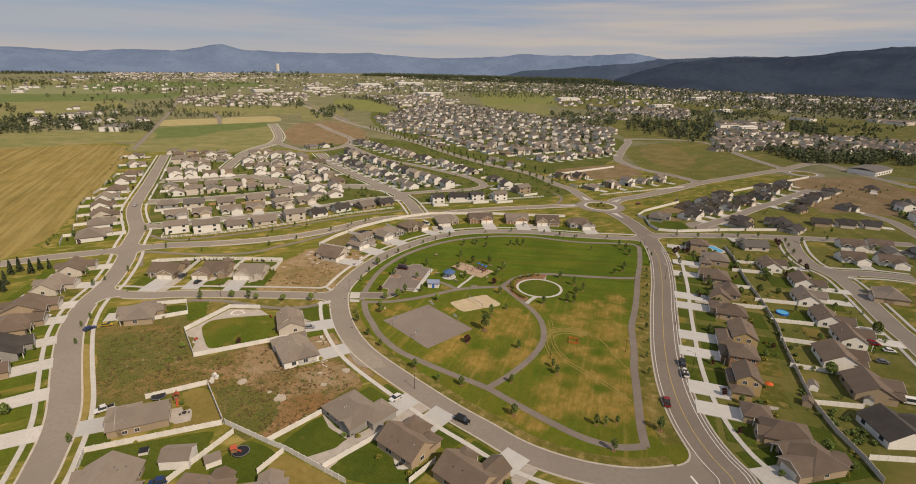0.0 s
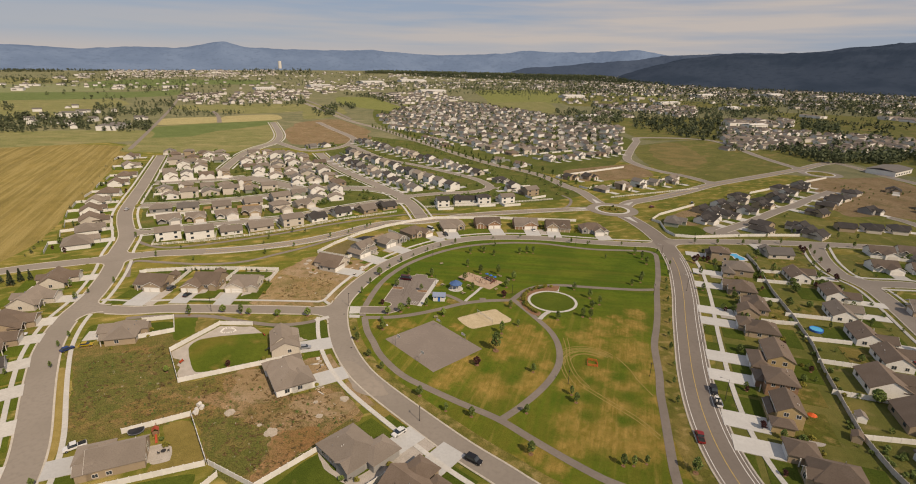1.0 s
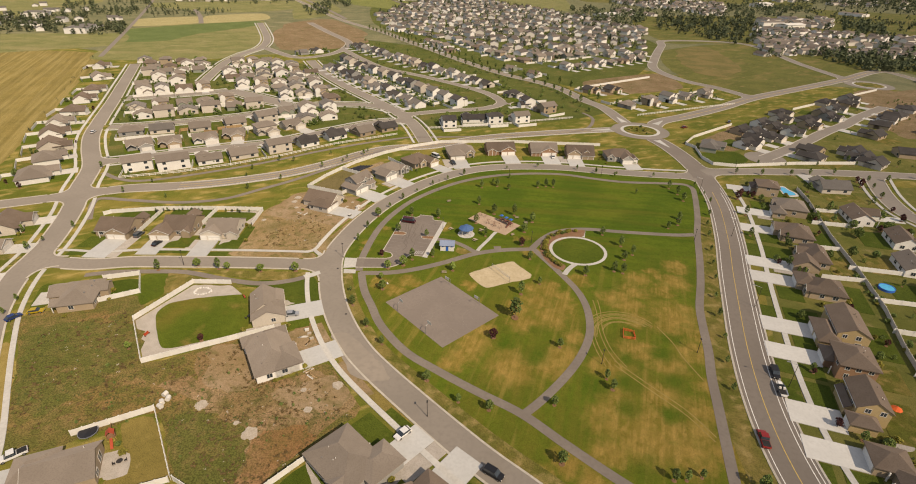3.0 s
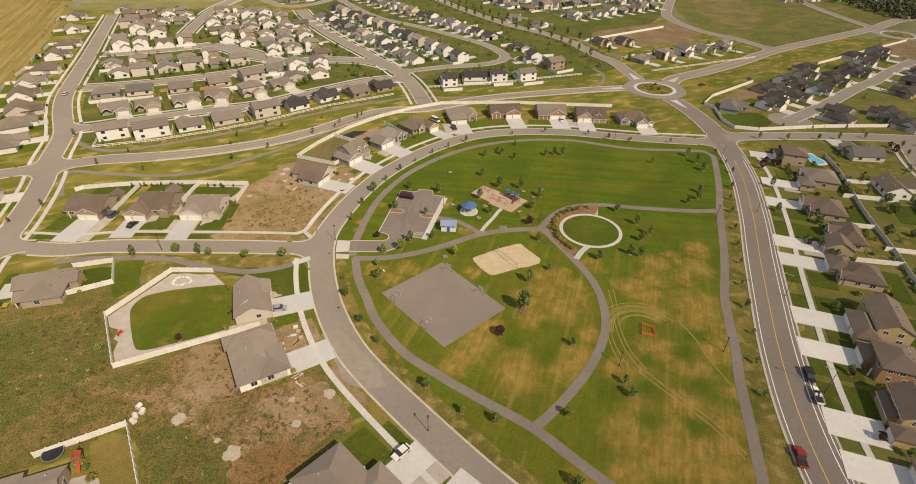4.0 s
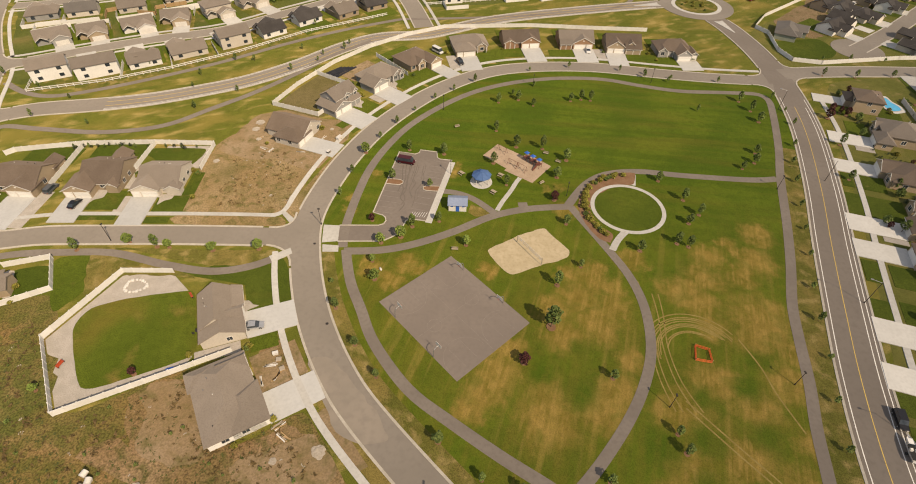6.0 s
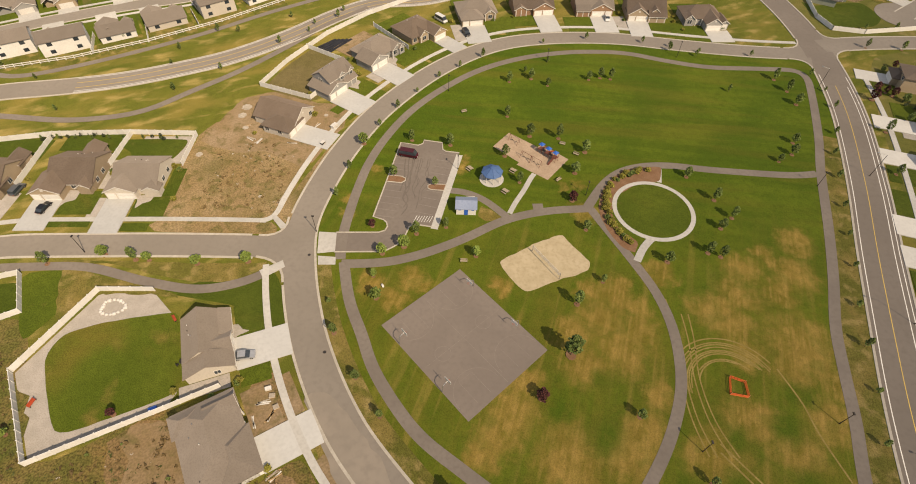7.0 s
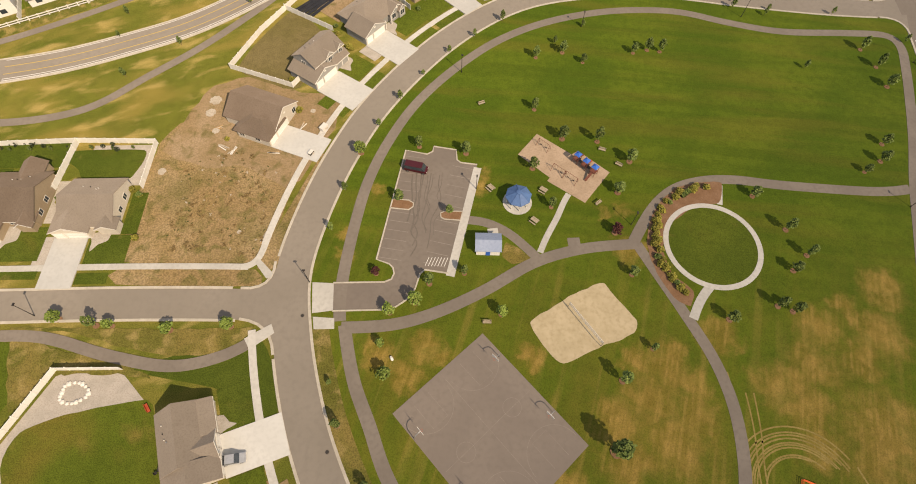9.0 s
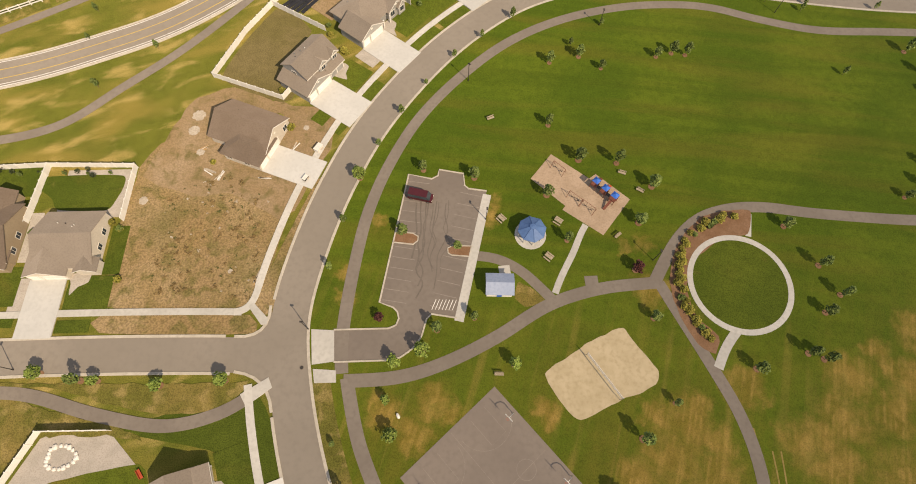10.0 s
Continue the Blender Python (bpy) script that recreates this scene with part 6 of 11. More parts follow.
home(55.4, 337.8, -90, "tan", "brown", [(-7.0, 3.4, -7.2, 8.0, 2.8, 3.4, "y"), (-1.0, 4.6, -7.0, 1.0, 2.8, 2.6, "x"), (1.0, 5.2, 1.0, 7.8, 2.7, 1.3, "y"), (0.0, 3.9, 2.4, 4.8, 4.0, 0.9, "x")],
     [(4.6, -6.6, -4.3), (4.6, -3.7, 0.6)], [(5.1, 1.4, 2.6), (5.1, 4.4, 2.6), (5.1, 7.5, 2.6)], [(3.4, 5.6, 0.9, 1.5, 1.3, "+x"), (-7, 1, 0.9, 1.6, 1.3, "-x")],
     [("drive", 4.6, 16.4, -7.4, 1.0), ("bright", 5.4, 11.2, 1.2, 14.0), ("bright", 13.0, 15.8, 1.2, 13.4), ("bright", -16, -7.2, -8, 8), ("gravel", 4.6, 11.0, -11.4, -7.6)])
home(76.4, 333.5, -86, "grey", "brown", [(-8.0, 1.6, -6.2, 8.2, 2.8, 3.2, "hip"), (-1.0, 6.2, 0.8, 7.0, 2.8, 2.1, "x"), (-1.0, 5.4, 6.6, 9.8, 2.7, 1.0, "x"), (-2.0, 2.2, -6.2, -2.6, 2.8, 1.5, "x")],
     [(6.2, 1.2, 6.6), (5.4, 7.1, 9.4)], [(2.4, -2.0, 2.7), (2.4, 0.2, 2.7)], [(2.2, -4.4, 0.9, 1.6, 1.5, "+x"), (-8, 1, 0.9, 1.6, 1.3, "-x")],
     [("drive", 6.2, 14.6, 0.8, 9.8), ("bright", 2.4, 9.6, -12.6, 0.6), ("bright", 11.4, 14.2, -12.6, 0.4), ("bright", -16, -8.2, -7, 8)])
# houses along the short cross street
home(-144.9, 230.3, -91, "tan", "brown", [(-8.4, 3.0, -7.0, 6.4, 2.8, 3.0, "y"), (-1.0, 5.0, -1.6, 6.4, 2.8, 2.0, "x"), (-11.5, -6.0, 2.0, 6.4, 2.8, 1.4, "x")],
     [(5.0, -1.0, 1.4), (5.0, 1.8, 6.0)], [(4.4, -4.6, 2.7), (4.4, -2.0, 2.7)], [(3.0, -4.8, 0.9, 1.6, 1.4, "+x"), (-1, 6.4, 1.0, 1.3, 1.2, "+y")],
     [("drive", 5.0, 18.8, -2.0, 6.6), ("lawn", 3.4, 11.8, -9.0, -2.0), ("lawn", 13.6, 17.6, -9.0, -2.0), ("lawn", -20.0, -11.6, -9.0, 7.6), ("gravel", 2.0, 18.0, 6.6, 10.4)])
home(-122.5, 234.0, -87, "tan", "brown", [(-8.6, 4.2, -4.6, 7.2, 2.8, 3.3, "y"), (0.0, 8.0, -7.6, 0.2, 2.7, 1.9, "x"), (-12.0, -6.0, -0.4, 4.6, 2.8, 1.6, "x"), (2.0, 5.8, 3.8, 7.0, 2.6, 1.2, "x")],
     [(8.0, -7.2, -5.0), (8.0, -4.4, -0.2)], [(5.6, 4.0, 2.6), (5.6, 6.8, 2.6), (-11.8, 4.4, 2.7)], [(4.2, 2.0, 0.9, 1.5, 1.4, "+x"), (-2, 7.2, 1.0, 1.3, 1.2, "+y"), (1.5, 7.2, 1.0, 1.3, 1.2, "+y")],
     [("drive", 8.0, 18.8, -7.8, -0.1), ("lawn", 4.6, 13.2, 0.2, 9.4), ("lawn", 15.2, 17.6, -0.1, 10.4), ("lawn", -20.0, -12.2, -10.4, 6.4), ("lawn", -12.0, 0, -8.6, -5.0), ("gravel", -8, 3.6, 7.4, 10.0), ("path", 4.5, 12, -1.6, 3.0)])
home(-101.3, 231.5, -87, "cream", "taupe", [(-10.0, 2.2, -7.9, 3.9, 2.8, 2.9, "y"), (-1.0, 4.0, -9.2, -1.2, 2.7, 1.9, "x"), (0.5, 3.2, 0.6, 4.6, 2.6, 1.1, "x")],
     [(4.0, -8.9, -6.7), (4.0, -6.1, -1.6)], [(3.0, 0.9, 2.6), (3.0, 4.3, 2.6)], [(2.2, 2.5, 0.9, 1.4, 1.3, "+x"), (-6, 3.9, 1.0, 1.3, 1.2, "+y"), (-2.5, 3.9, 1.0, 1.3, 1.2, "+y")],
     [("drive", 4.0, 16.4, -9.6, -2.2), ("lawn", 3.4, 11.0, -1.6, 7.4), ("lawn", -8.0, 3.2, 4.6, 8.2), ("lawn", 12.8, 15.4, -2.0, 4.8), ("gravel", -22.3, -10.2, -8.6, 6.4), ("gravel", 3.6, 11, -12.6, -9.7), ("path", 2.8, 7.6, -1.6, 2.4)])
for rows in (((-118.6, 251.0), (-98.4, 252.2), (-99.2, 244.0), (-104.0, 243.2), (-110.6, 243.4), (-112.6, 246.0)),):
    sheet("garden_lawn", list(rows), LAWN, "bright green fenced lawn edged with gravel", 0.16, "lawn", 0.1, 0.8)
# the house on the corner, the new house below it and those by the vacant lot
home(-67.4, 182.3, 22, "cream", "taupe", [(-4.6, 3.3, -1.7, 9.3, 2.8, 2.8, "y"), (-4.6, 4.9, -5.2, -1.5, 2.6, 2.3, "y"), (0.2, 5.0, -1.7, 2.9, 2.7, 1.6, "x"), (1.2, 5.0, 2.9, 9.2, 2.5, 0.8, "y")],
     [(5.0, -4.7, -0.2), (5.0, 0.2, 2.5)], [(4.9, 3.4, 2.4), (4.9, 6.2, 2.4), (4.9, 9.0, 2.4)], [(-4.6, 6.5, 0.9, 1.8, 1.4, "-x"), (-4.6, 1.5, 0.9, 1.8, 1.6, "-x"), (1.5, -5.2, 0.9, 1.2, 1.2, "-y")],
     [("drive", 5.0, 16.6, -5.4, 2.6), ("bright", 5.4, 11.6, -9.6, -5.6), ("lawn", 5.6, 11.4, 2.6, 11.0), ("gravel", -6.6, 3.4, -8.6, -5.4), ("path", 4.6, 8.2, 2.9, 6.0)])
home(-58.1, 163.2, 32, "white", "taupe", [(-6.8, 4.4, -8.0, 9.6, 2.8, 3.3, "hip"), (-2.0, 5.1, -8.0, 1.0, 2.8, 2.6, "hip"), (-1.0, 4.5, 5.6, 9.5, 2.8, 1.8, "x"), (-7.4, -2.0, 5.4, 9.5, 2.8, 1.8, "hip")],
     [(5.1, -7.4, -5.0), (5.1, -4.4, 0.4)], [(4.8, 2.2, 2.7), (4.8, 5.0, 2.7)], [(-6.8, 1.0, 0.9, 2.2, 1.8, "-x"), (0.5, -8.0, 0.9, 1.4, 1.3, "-y"), (-3.5, -8.0, 0.9, 1.4, 1.3, "-y"), (4.5, 7.5, 0.9, 1.5, 1.4, "+x")],
     [("drive", 5.1, 16.7, -8.2, -0.6), ("soil", 5.2, 11.4, -0.4, 9.6), ("soil", 13.0, 15.6, -0.2, 9.4)], "newly built white house with taupe hipped roof on bare soil")
home(-89.3, 124.1, -155, "tan", "taupe", [(-5.4, 7.4, -5.0, 4.6, 2.8, 2.8, "x"), (2.6, 10.6, -6.2, 0.6, 2.8, 2.1, "hip"), (6.0, 9.8, 1.0, 4.6, 2.7, 1.2, "x")],
     [(10.6, -5.8, -0.2)], [(9.6, 1.4, 2.6), (9.6, 4.2, 2.6)], [(-5.4, -1.5, 0.9, 2.0, 1.9, "-x"), (-5.4, 2.5, 0.9, 1.6, 1.3, "-x"), (2.5, 4.6, 0.6, 1.2, 1.0, "+y"), (5.5, 4.6, 0.6, 1.2, 1.0, "+y")],
     [("drive", 10.6, 18.4, -6.8, 0.4), ("lawn", 9.8, 15.6, 0.8, 6.4), ("gravel", -9.0, -5.4, -3.6, 3.0)])
home(-29.0, 130.0, 48, "grey", "taupe", [(-7.3, 4.0, -5.9, 8.2, 2.8, 3.3, "hip"), (-1.4, 7.2, -8.4, -1.4, 2.8, 2.2, "hip"), (-7.8, -2.5, -6.0, -1.0, 2.8, 1.5, "x")],
     [(7.2, -7.9, -5.6), (7.2, -5.0, -1.9)], [(-7.4, -5.6, 2.6), (-7.4, -1.6, 2.6), (4.6, 0.4, 2.7)], [(-7.3, 2, 0.9, 2.0, 1.6, "-x"), (-7.3, 5.6, 0.9, 1.6, 1.3, "-x"), (4.0, 5.0, 0.9, 1.5, 1.4, "+x")],
     [("drive", 7.2, 17.0, -8.0, -1.2), ("lawn", 4.4, 11.6, -1.0, 9.6), ("lawn", 13.2, 16.4, -1.0, 7.0), ("gravel", 5.0, 17.0, -12.4, -8.1)])
home(-11.7, 116.8, 52, "tan", "brown", [(-6.0, 3.4, -5.6, 7.6, 2.8, 3.2, "y"), (0.0, 7.9, 0.2, 6.8, 2.8, 2.1, "hip"), (1.5, 5.8, -5.4, -1.2, 2.7, 1.2, "hip")],
     [(7.9, 0.7, 6.2)], [(5.6, -5.0, 2.6), (5.6, -1.6, 2.6)], [(-6.0, 3, 0.9, 2.2, 1.7, "-x"), (-6.0, -2.5, 0.9, 1.8, 1.4, "-x"), (-2, -5.6, 0.9, 1.4, 1.2, "-y")],
     [("drive", 7.9, 18.4, -0.2, 7.6), ("lawn", 5.8, 13.2, -8.6, -0.4), ("lawn", 14.8, 17.6, -8.6, -0.4)])
home(4.4, 105.6, 50, "tan", "brown", [(-5.6, 4.2, -6.0, 7.8, 2.8, 3.2, "y"), (0.5, 8.4, -6.4, -0.2, 2.8, 2.0, "x"), (1.5, 6.2, 3.0, 7.2, 2.8, 1.6, "hip")],
     [(8.4, -5.9, -0.7)], [(5.8, 0.2, 2.6), (5.8, 2.6, 2.6)], [(-5.6, 3, 0.9, 2.0, 1.7, "-x"), (-5.6, -2.5, 0.9, 1.8, 1.4, "-x")],
     [("drive", 8.4, 16.6, -7.0, 0.4), ("lawn", 6.2, 12.4, 0.6, 9.0), ("lawn", 13.8, 16.0, 0.6, 9.0), ("gravel", 5, 15, -10.6, -7.1)])
house(-130.3, 186.3, -163, 13.3, 12.0, 1, -1, 'tan', 'taupe', 13, False)
house(-85, 96.5, -167, 15, 15, 1, 1, 'tan', 'taupe', 14, False)
house(-60.5, 94.5, -95, 13, 13, 1, 1, 'tan', 'brown', 30, False)
house(-46, 94, -75, 14, 12, 1, 1, 'cream', 'taupe', 30, False)
house(-184.2, 209.9, 13, 14, 12, 1, 1, 'cream', 'taupe', 16)
house(-189.8, 231.2, 23, 14, 12, 1, 1, 'cream', 'brown', 14)
house(-177.7, 188.6, 21, 12, 16, 1, 1, 'tan', 'brown', 15)
house(-171.2, 173.6, 25, 14, 14, 1, 1, 'tan', 'brown', 15)
house(-159.7, 156.0, 36, 14, 12, 1, 1, 'grey', 'charcoal', 14)
house(-153.6, 138.2, 36, 13, 12, 1, 1, 'tan', 'brown', 19)
house(-142.8, 121.1, 35, 13, 12, 1, 1, 'tan', 'brown', 20)
house(-132.7, 105.1, 28, 13, 12, 1, 1, 'tan', 'taupe', 20)
# houses along the east road
home(139.5, 293.5, 163, "tan", "brown", [(-4.6, 4.6, -4.6, 4.6, 5.0, 2.2, "hip"), (3.0, 6.6, -5.2, 1.2, 2.7, 1.5, "hip")],
     [(6.6, -4.6, 0.6)], [], [(4.6, 2.6, 3.4, 1.4, 1.3, "+x"), (4.6, -2.0, 3.7, 1.2, 1.1, "+x"), (0, 4.6, 3.4, 1.3, 1.2, "+y"), (-2.5, 4.6, 1.0, 1.3, 1.2, "+y")],
     [("drive", 6.6, 17.0, -5.4, 1.0), ("lawn", 5.0, 12.0, 1.4, 9.0), ("lawn", -13.0, -5.0, -7.0, 7.0)], "", "two-storey")
home(138.5, 271.0, 163, "tan", "taupe", [(-7.2, 4.6, -8.1, 3.6, 3.6, 3.0, "hip"), (2.0, 7.1, 0.4, 7.6, 2.7, 1.9, "hip"), (2.5, 6.0, -6.4, -2.4, 2.8, 1.5, "x")],
     [(7.1, 1.2, 6.6)], [(5.8, -2.0, 2.7), (5.8, 0.0, 2.7)], [(6.0, -4.4, 0.9, 1.6, 1.4, "+x"), (-2, 3.6, 1.2, 1.4, 1.3, "+y"), (4.6, 7.6, 1.0, 1.0, 1.1, "+y")],
     [("drive", 7.1, 21.0, 0.6, 7.8), ("bright", 7.0, 14.0, -9.0, 0.2), ("lawn", -15.0, -7.5, -8.0, 7.0), ("gravel", 7.0, 13.0, 8.0, 10.6)])
home(130.0, 248.5, 163, "tan", "brown", [(-5.6, 5.6, -5.6, 6.6, 2.8, 3.1, "hip"), (3.0, 8.0, -5.2, 1.6, 2.7, 1.9, "x"), (3.0, 6.4, 2.6, 6.2, 2.7, 1.4, "x")],
     [(8.0, -4.6, 1.0)], [(6.2, 2.4, 2.6)], [(6.4, 4.4, 0.9, 1.5, 1.4, "+x"), (-2.5, 6.6, 0.9, 1.5, 1.3, "+y"), (2.0, 6.6, 0.9, 1.3, 1.3, "+y")],
     [("drive", 8.0, 20.0, -5.2, 2.0), ("lawn", 6.6, 14.0, 2.4, 10.0), ("lawn", 15.8, 19.2, 2.4, 10.0), ("lawn", -14.0, -6.0, -7.0, 8.0)])
home(123.5, 226.0, 163, "tan", "brown", [(-6.6, 1.2, -10.6, 2.2, 2.8, 3.1, "hip"), (-1.8, 6.6, 1.2, 8.1, 2.8, 2.4, "y"), (0.0, 3.6, -8.0, -3.4, 2.8, 1.5, "x")],
     [(6.6, 1.9, 7.3)], [(3.2, -2.8, 2.7), (3.2, -0.2, 2.7)], [(3.6, -5.8, 0.9, 1.6, 1.4, "+x"), (2.4, 8.1, 1.0, 1.2, 1.2, "+y"), (-4.4, 2.2, 0.9, 1.4, 1.3, "+y")],
     [("drive", 6.6, 21.7, 1.0, 8.6), ("lawn", 4.0, 14.0, -10.0, 0.6), ("lawn", 15.8, 20.8, -10.0, 0.6), ("dry", -15.0, -7.0, -10.0, 8.0), ("gravel", 6.6, 13.0, 8.8, 10.8)])
home(116.5, 207.5, 163, "tan", "brown", [(-7.1, 3.6, -4.6, 5.6, 2.8, 3.1, "hip"), (0.5, 6.6, -6.6, 1.1, 2.8, 2.0, "hip"), (1.0, 4.8, 2.2, 5.4, 2.8, 1.3, "x")],
     [(6.6, -6.0, -0.4)], [(4.6, 1.9, 2.7)], [(4.8, 3.8, 0.9, 1.5, 1.4, "+x"), (-4, 5.6, 0.9, 1.6, 1.4, "+y"), (0, 5.6, 0.9, 1.3, 1.3, "+y")],
     [("drive", 6.6, 20.5, -7.2, 0.2), ("lawn", 5.2, 13.0, 1.2, 9.4), ("lawn", 14.8, 19.6, 1.2, 9.4), ("lawn", -15.0, -7.4, -7.0, 9.0)])
home(110.5, 183.5, 163, "yellow", "brown", [(-4.6, 3.9, -7.6, 6.6, 5.0, 2.2, "y"), (3.0, 8.6, -2.6, 9.1, 2.7, 2.1, "hip")],
     [(8.6, -2.0, 2.9), (8.6, 4.0, 6.4)], [], [(3.9, -5.2, 3.5, 1.5, 1.3, "+x"), (3.9, -1.0, 3.7, 1.2, 1.1, "+x"), (-1.5, 6.6, 3.5, 1.3, 1.3, "+y"), (2.0, 6.6, 3.6, 1.1, 1.1, "+y"), (-2.0, 6.6, 0.9, 1.5, 1.4, "+y")],
     [("drive", 8.6, 22.5, -2.4, 5.2), ("lawn", 4.4, 14.6, -10.0, -2.8), ("lawn", 8.8, 14.6, 5.4, 11.0), ("lawn", 16.2, 21.6, -9.0, -2.8), ("lawn", -14.0, -5.0, -8.0, 9.0)], "two-storey ochre house with brown roof and low garage wing", "two-storey")
home(103.5, 167.8, 163, "brick", "brown", [(-4.1, 5.0, -5.1, 5.1, 5.1, 2.3, "hip"), (3.0, 7.0, -5.6, 1.0, 2.7, 1.6, "hip")],
     [(7.0, -5.0, 0.4)], [(6.2, 3.6, 2.6)], [(5.0, 3.0, 3.5, 1.4, 1.3, "+x"), (5.0, -2.6, 3.9, 1.2, 1.1, "+x"), (-2.4, 5.1, 3.6, 1.2, 1.3, "+y"), (0.6, 5.1, 3.6, 1.2, 1.3, "+y"), (3.2, 5.1, 3.6, 1.0, 1.2, "+y"), (-1.0, 5.1, 0.9, 1.8, 1.5, "+y"), (2.8, 5.1, 1.0, 1.0, 1.2, "+y")],
     [("drive", 7.0, 21.0, -5.6, 1.6), ("lawn", 7.2, 13.6, 1.8, 7.6), ("lawn", 15.4, 20.0, 1.8, 7.6), ("dry", -13.0, -4.6, -6.0, 6.0)], "two-storey russet house with white windows and brown roof", "two-storey")
home(97.5, 152.5, 163, "yellow", "brown", [(-3.3, 4.1, -5.6, 4.8, 5.0, 2.3, "y"), (-0.2, 5.8, 4.8, 8.8, 2.7, 1.5, "hip"), (3.6, 5.6, -4.8, 3.0, 2.7, 0.8, "y")],
     [(5.8, 5.2, 8.4)], [(5.4, -4.4, 2.5), (5.4, -0.8, 2.5), (5.4, 2.6, 2.5)], [(4.1, -3.4, 3.5, 1.4, 1.3, "+x"), (4.1, 1.6, 3.5, 1.4, 1.3, "+x"), (-1.5, 4.8, 3.7, 1.2, 1.2, "+y"), (1.8, 4.8, 3.7, 1.2, 1.2, "+y")],
     [("drive", 5.8, 18.5, 2.2, 10.2), ("lawn", 6.0, 12.0, -7.0, 2.0), ("lawn", 13.8, 17.6, -6.4, 2.0), ("dry", -12.0, -3.6, -6.0, 9.0)], "two-storey ochre house with brown roof and low garage", "two-storey")
home(95.0, 128.0, 163, "tan", "brown", [(-7.1, 5.2, -3.6, 5.6, 2.8, 3.0, "hip"), (1.5, 9.1, -9.9, -3.0, 2.8, 2.1, "hip"), (3.0, 6.8, 1.0, 5.0, 2.8, 1.5, "x")],
     [(9.1, -9.2, -3.8)], [(6.6, -2.2, 2.7), (6.6, 0.6, 2.7)], [(6.8, 3.0, 0.9, 1.6, 1.4, "+x"), (-3, 5.6, 0.9, 1.6, 1.4, "+y"), (1.5, 5.6, 0.9, 1.3, 1.3, "+y")],
     [("drive", 9.1, 22.0, -10.2, -3.0), ("lawn", 7.2, 15.0, -2.6, 8.0), ("lawn", 17.0, 22.0, -2.6, 8.0), ("lawn", -15.0, -7.4, -8.0, 8.0)])
house(96.0, 116.7, -166, 12, 13, 1, 1, 'tan', 'brown', 17)
house(-216.8, 281.3, 32, 15, 15, 1, 1, 'white', 'taupe', 16)
house(-227.3, 303.5, 37, 13, 13, 1, 1, 'white', 'taupe', 12)
house(-238.8, 322.9, 36, 13, 14, 1, -1, 'cream', 'brown', 10)
house(-253.8, 343.4, 33, 13, 13, 1, 1, 'white', 'brown', 12)
house(-265.4, 364.5, 27, 13, 12, 1, 1, 'white', 'taupe', 12)
house(-275.2, 391.9, 17, 13, 13, 1, -1, 'white', 'brown', 9)
house(-288.7, 421.5, 27, 13, 12, 1, 1, 'white', 'brown', 8)
house(-299.9, 450.0, 23, 13, 12, 1, 1, 'white', 'brown', 6)
house(-324.0, 493.5, 41, 13, 12, 1, -1, 'white', 'taupe', 9)
house(-351.3, 537.2, 20, 13, 11, 1, 1, 'white', 'brown', 13)
# second row, fronting the side street
home(167.3, 266.7, -10, "white", "brown", [(-5.0, 4.0, -6.4, 6.4, 2.8, 2.6, "y"), (2.0, 8.8, 0.6, 6.4, 2.7, 1.9, "x")],
     [(8.8, 1.0, 6.0)], [(5.4, -6.4, 2.6)], [(-2.4, -6.4, 0.9, 1.5, 1.3, "-y"), (1.6, -6.4, 0.9, 1.2, 1.2, "-y"), (-5.0, 2.0, 0.9, 1.6, 1.4, "-x"), (-5.0, -2.5, 0.9, 1.8, 1.9, "-x")],
     [("drive", 8.8, 20.0, 0.6, 6.4), ("lawn", 4.2, 15.0, -6.4, 0.2), ("dry", -15.0, -5.2, -7.5, 7.5)], "single-storey white house with brown gabled roof and garage wing")
home(171.8, 245.0, -16, "white", "brown", [(-5.0, 4.0, -6.4, 6.4, 2.8, 2.6, "y"), (2.0, 8.8, -6.4, -0.6, 2.7, 1.9, "x")],
     [(8.8, -6.0, -1.0)], [(5.4, 6.4, 2.6)], [(-2.4, -6.4, 0.9, 1.5, 1.3, "-y"), (1.6, -6.4, 0.9, 1.2, 1.2, "-y"), (-5.0, 2.0, 0.9, 1.6, 1.4, "-x"), (-5.0, -2.5, 0.9, 1.8, 1.9, "-x")],
     [("drive", 8.8, 20.0, -6.4, -0.6), ("lawn", 4.2, 15.0, -0.2, 6.4), ("lawn", -15.0, -5.2, -7.5, 7.5)], "single-storey white house with brown gabled roof and garage wing")
home(161.1, 224.3, -15, "white", "taupe", [(-5.0, 4.0, -6.4, 6.4, 2.8, 2.6, "y"), (2.0, 8.8, 0.6, 6.4, 2.7, 1.9, "x")],
     [(8.8, 1.0, 6.0)], [(5.4, -6.4, 2.6)], [(-2.4, -6.4, 0.9, 1.5, 1.3, "-y"), (1.6, -6.4, 0.9, 1.2, 1.2, "-y"), (-5.0, 2.0, 0.9, 1.6, 1.4, "-x"), (-5.0, -2.5, 0.9, 1.8, 1.9, "-x")],
     [("drive", 8.8, 20.0, 0.6, 6.4), ("lawn", 4.2, 15.0, -6.4, 0.2), ("dry", -15.0, -5.2, -7.5, 7.5)], "single-storey white house with taupe gabled roof and garage wing")
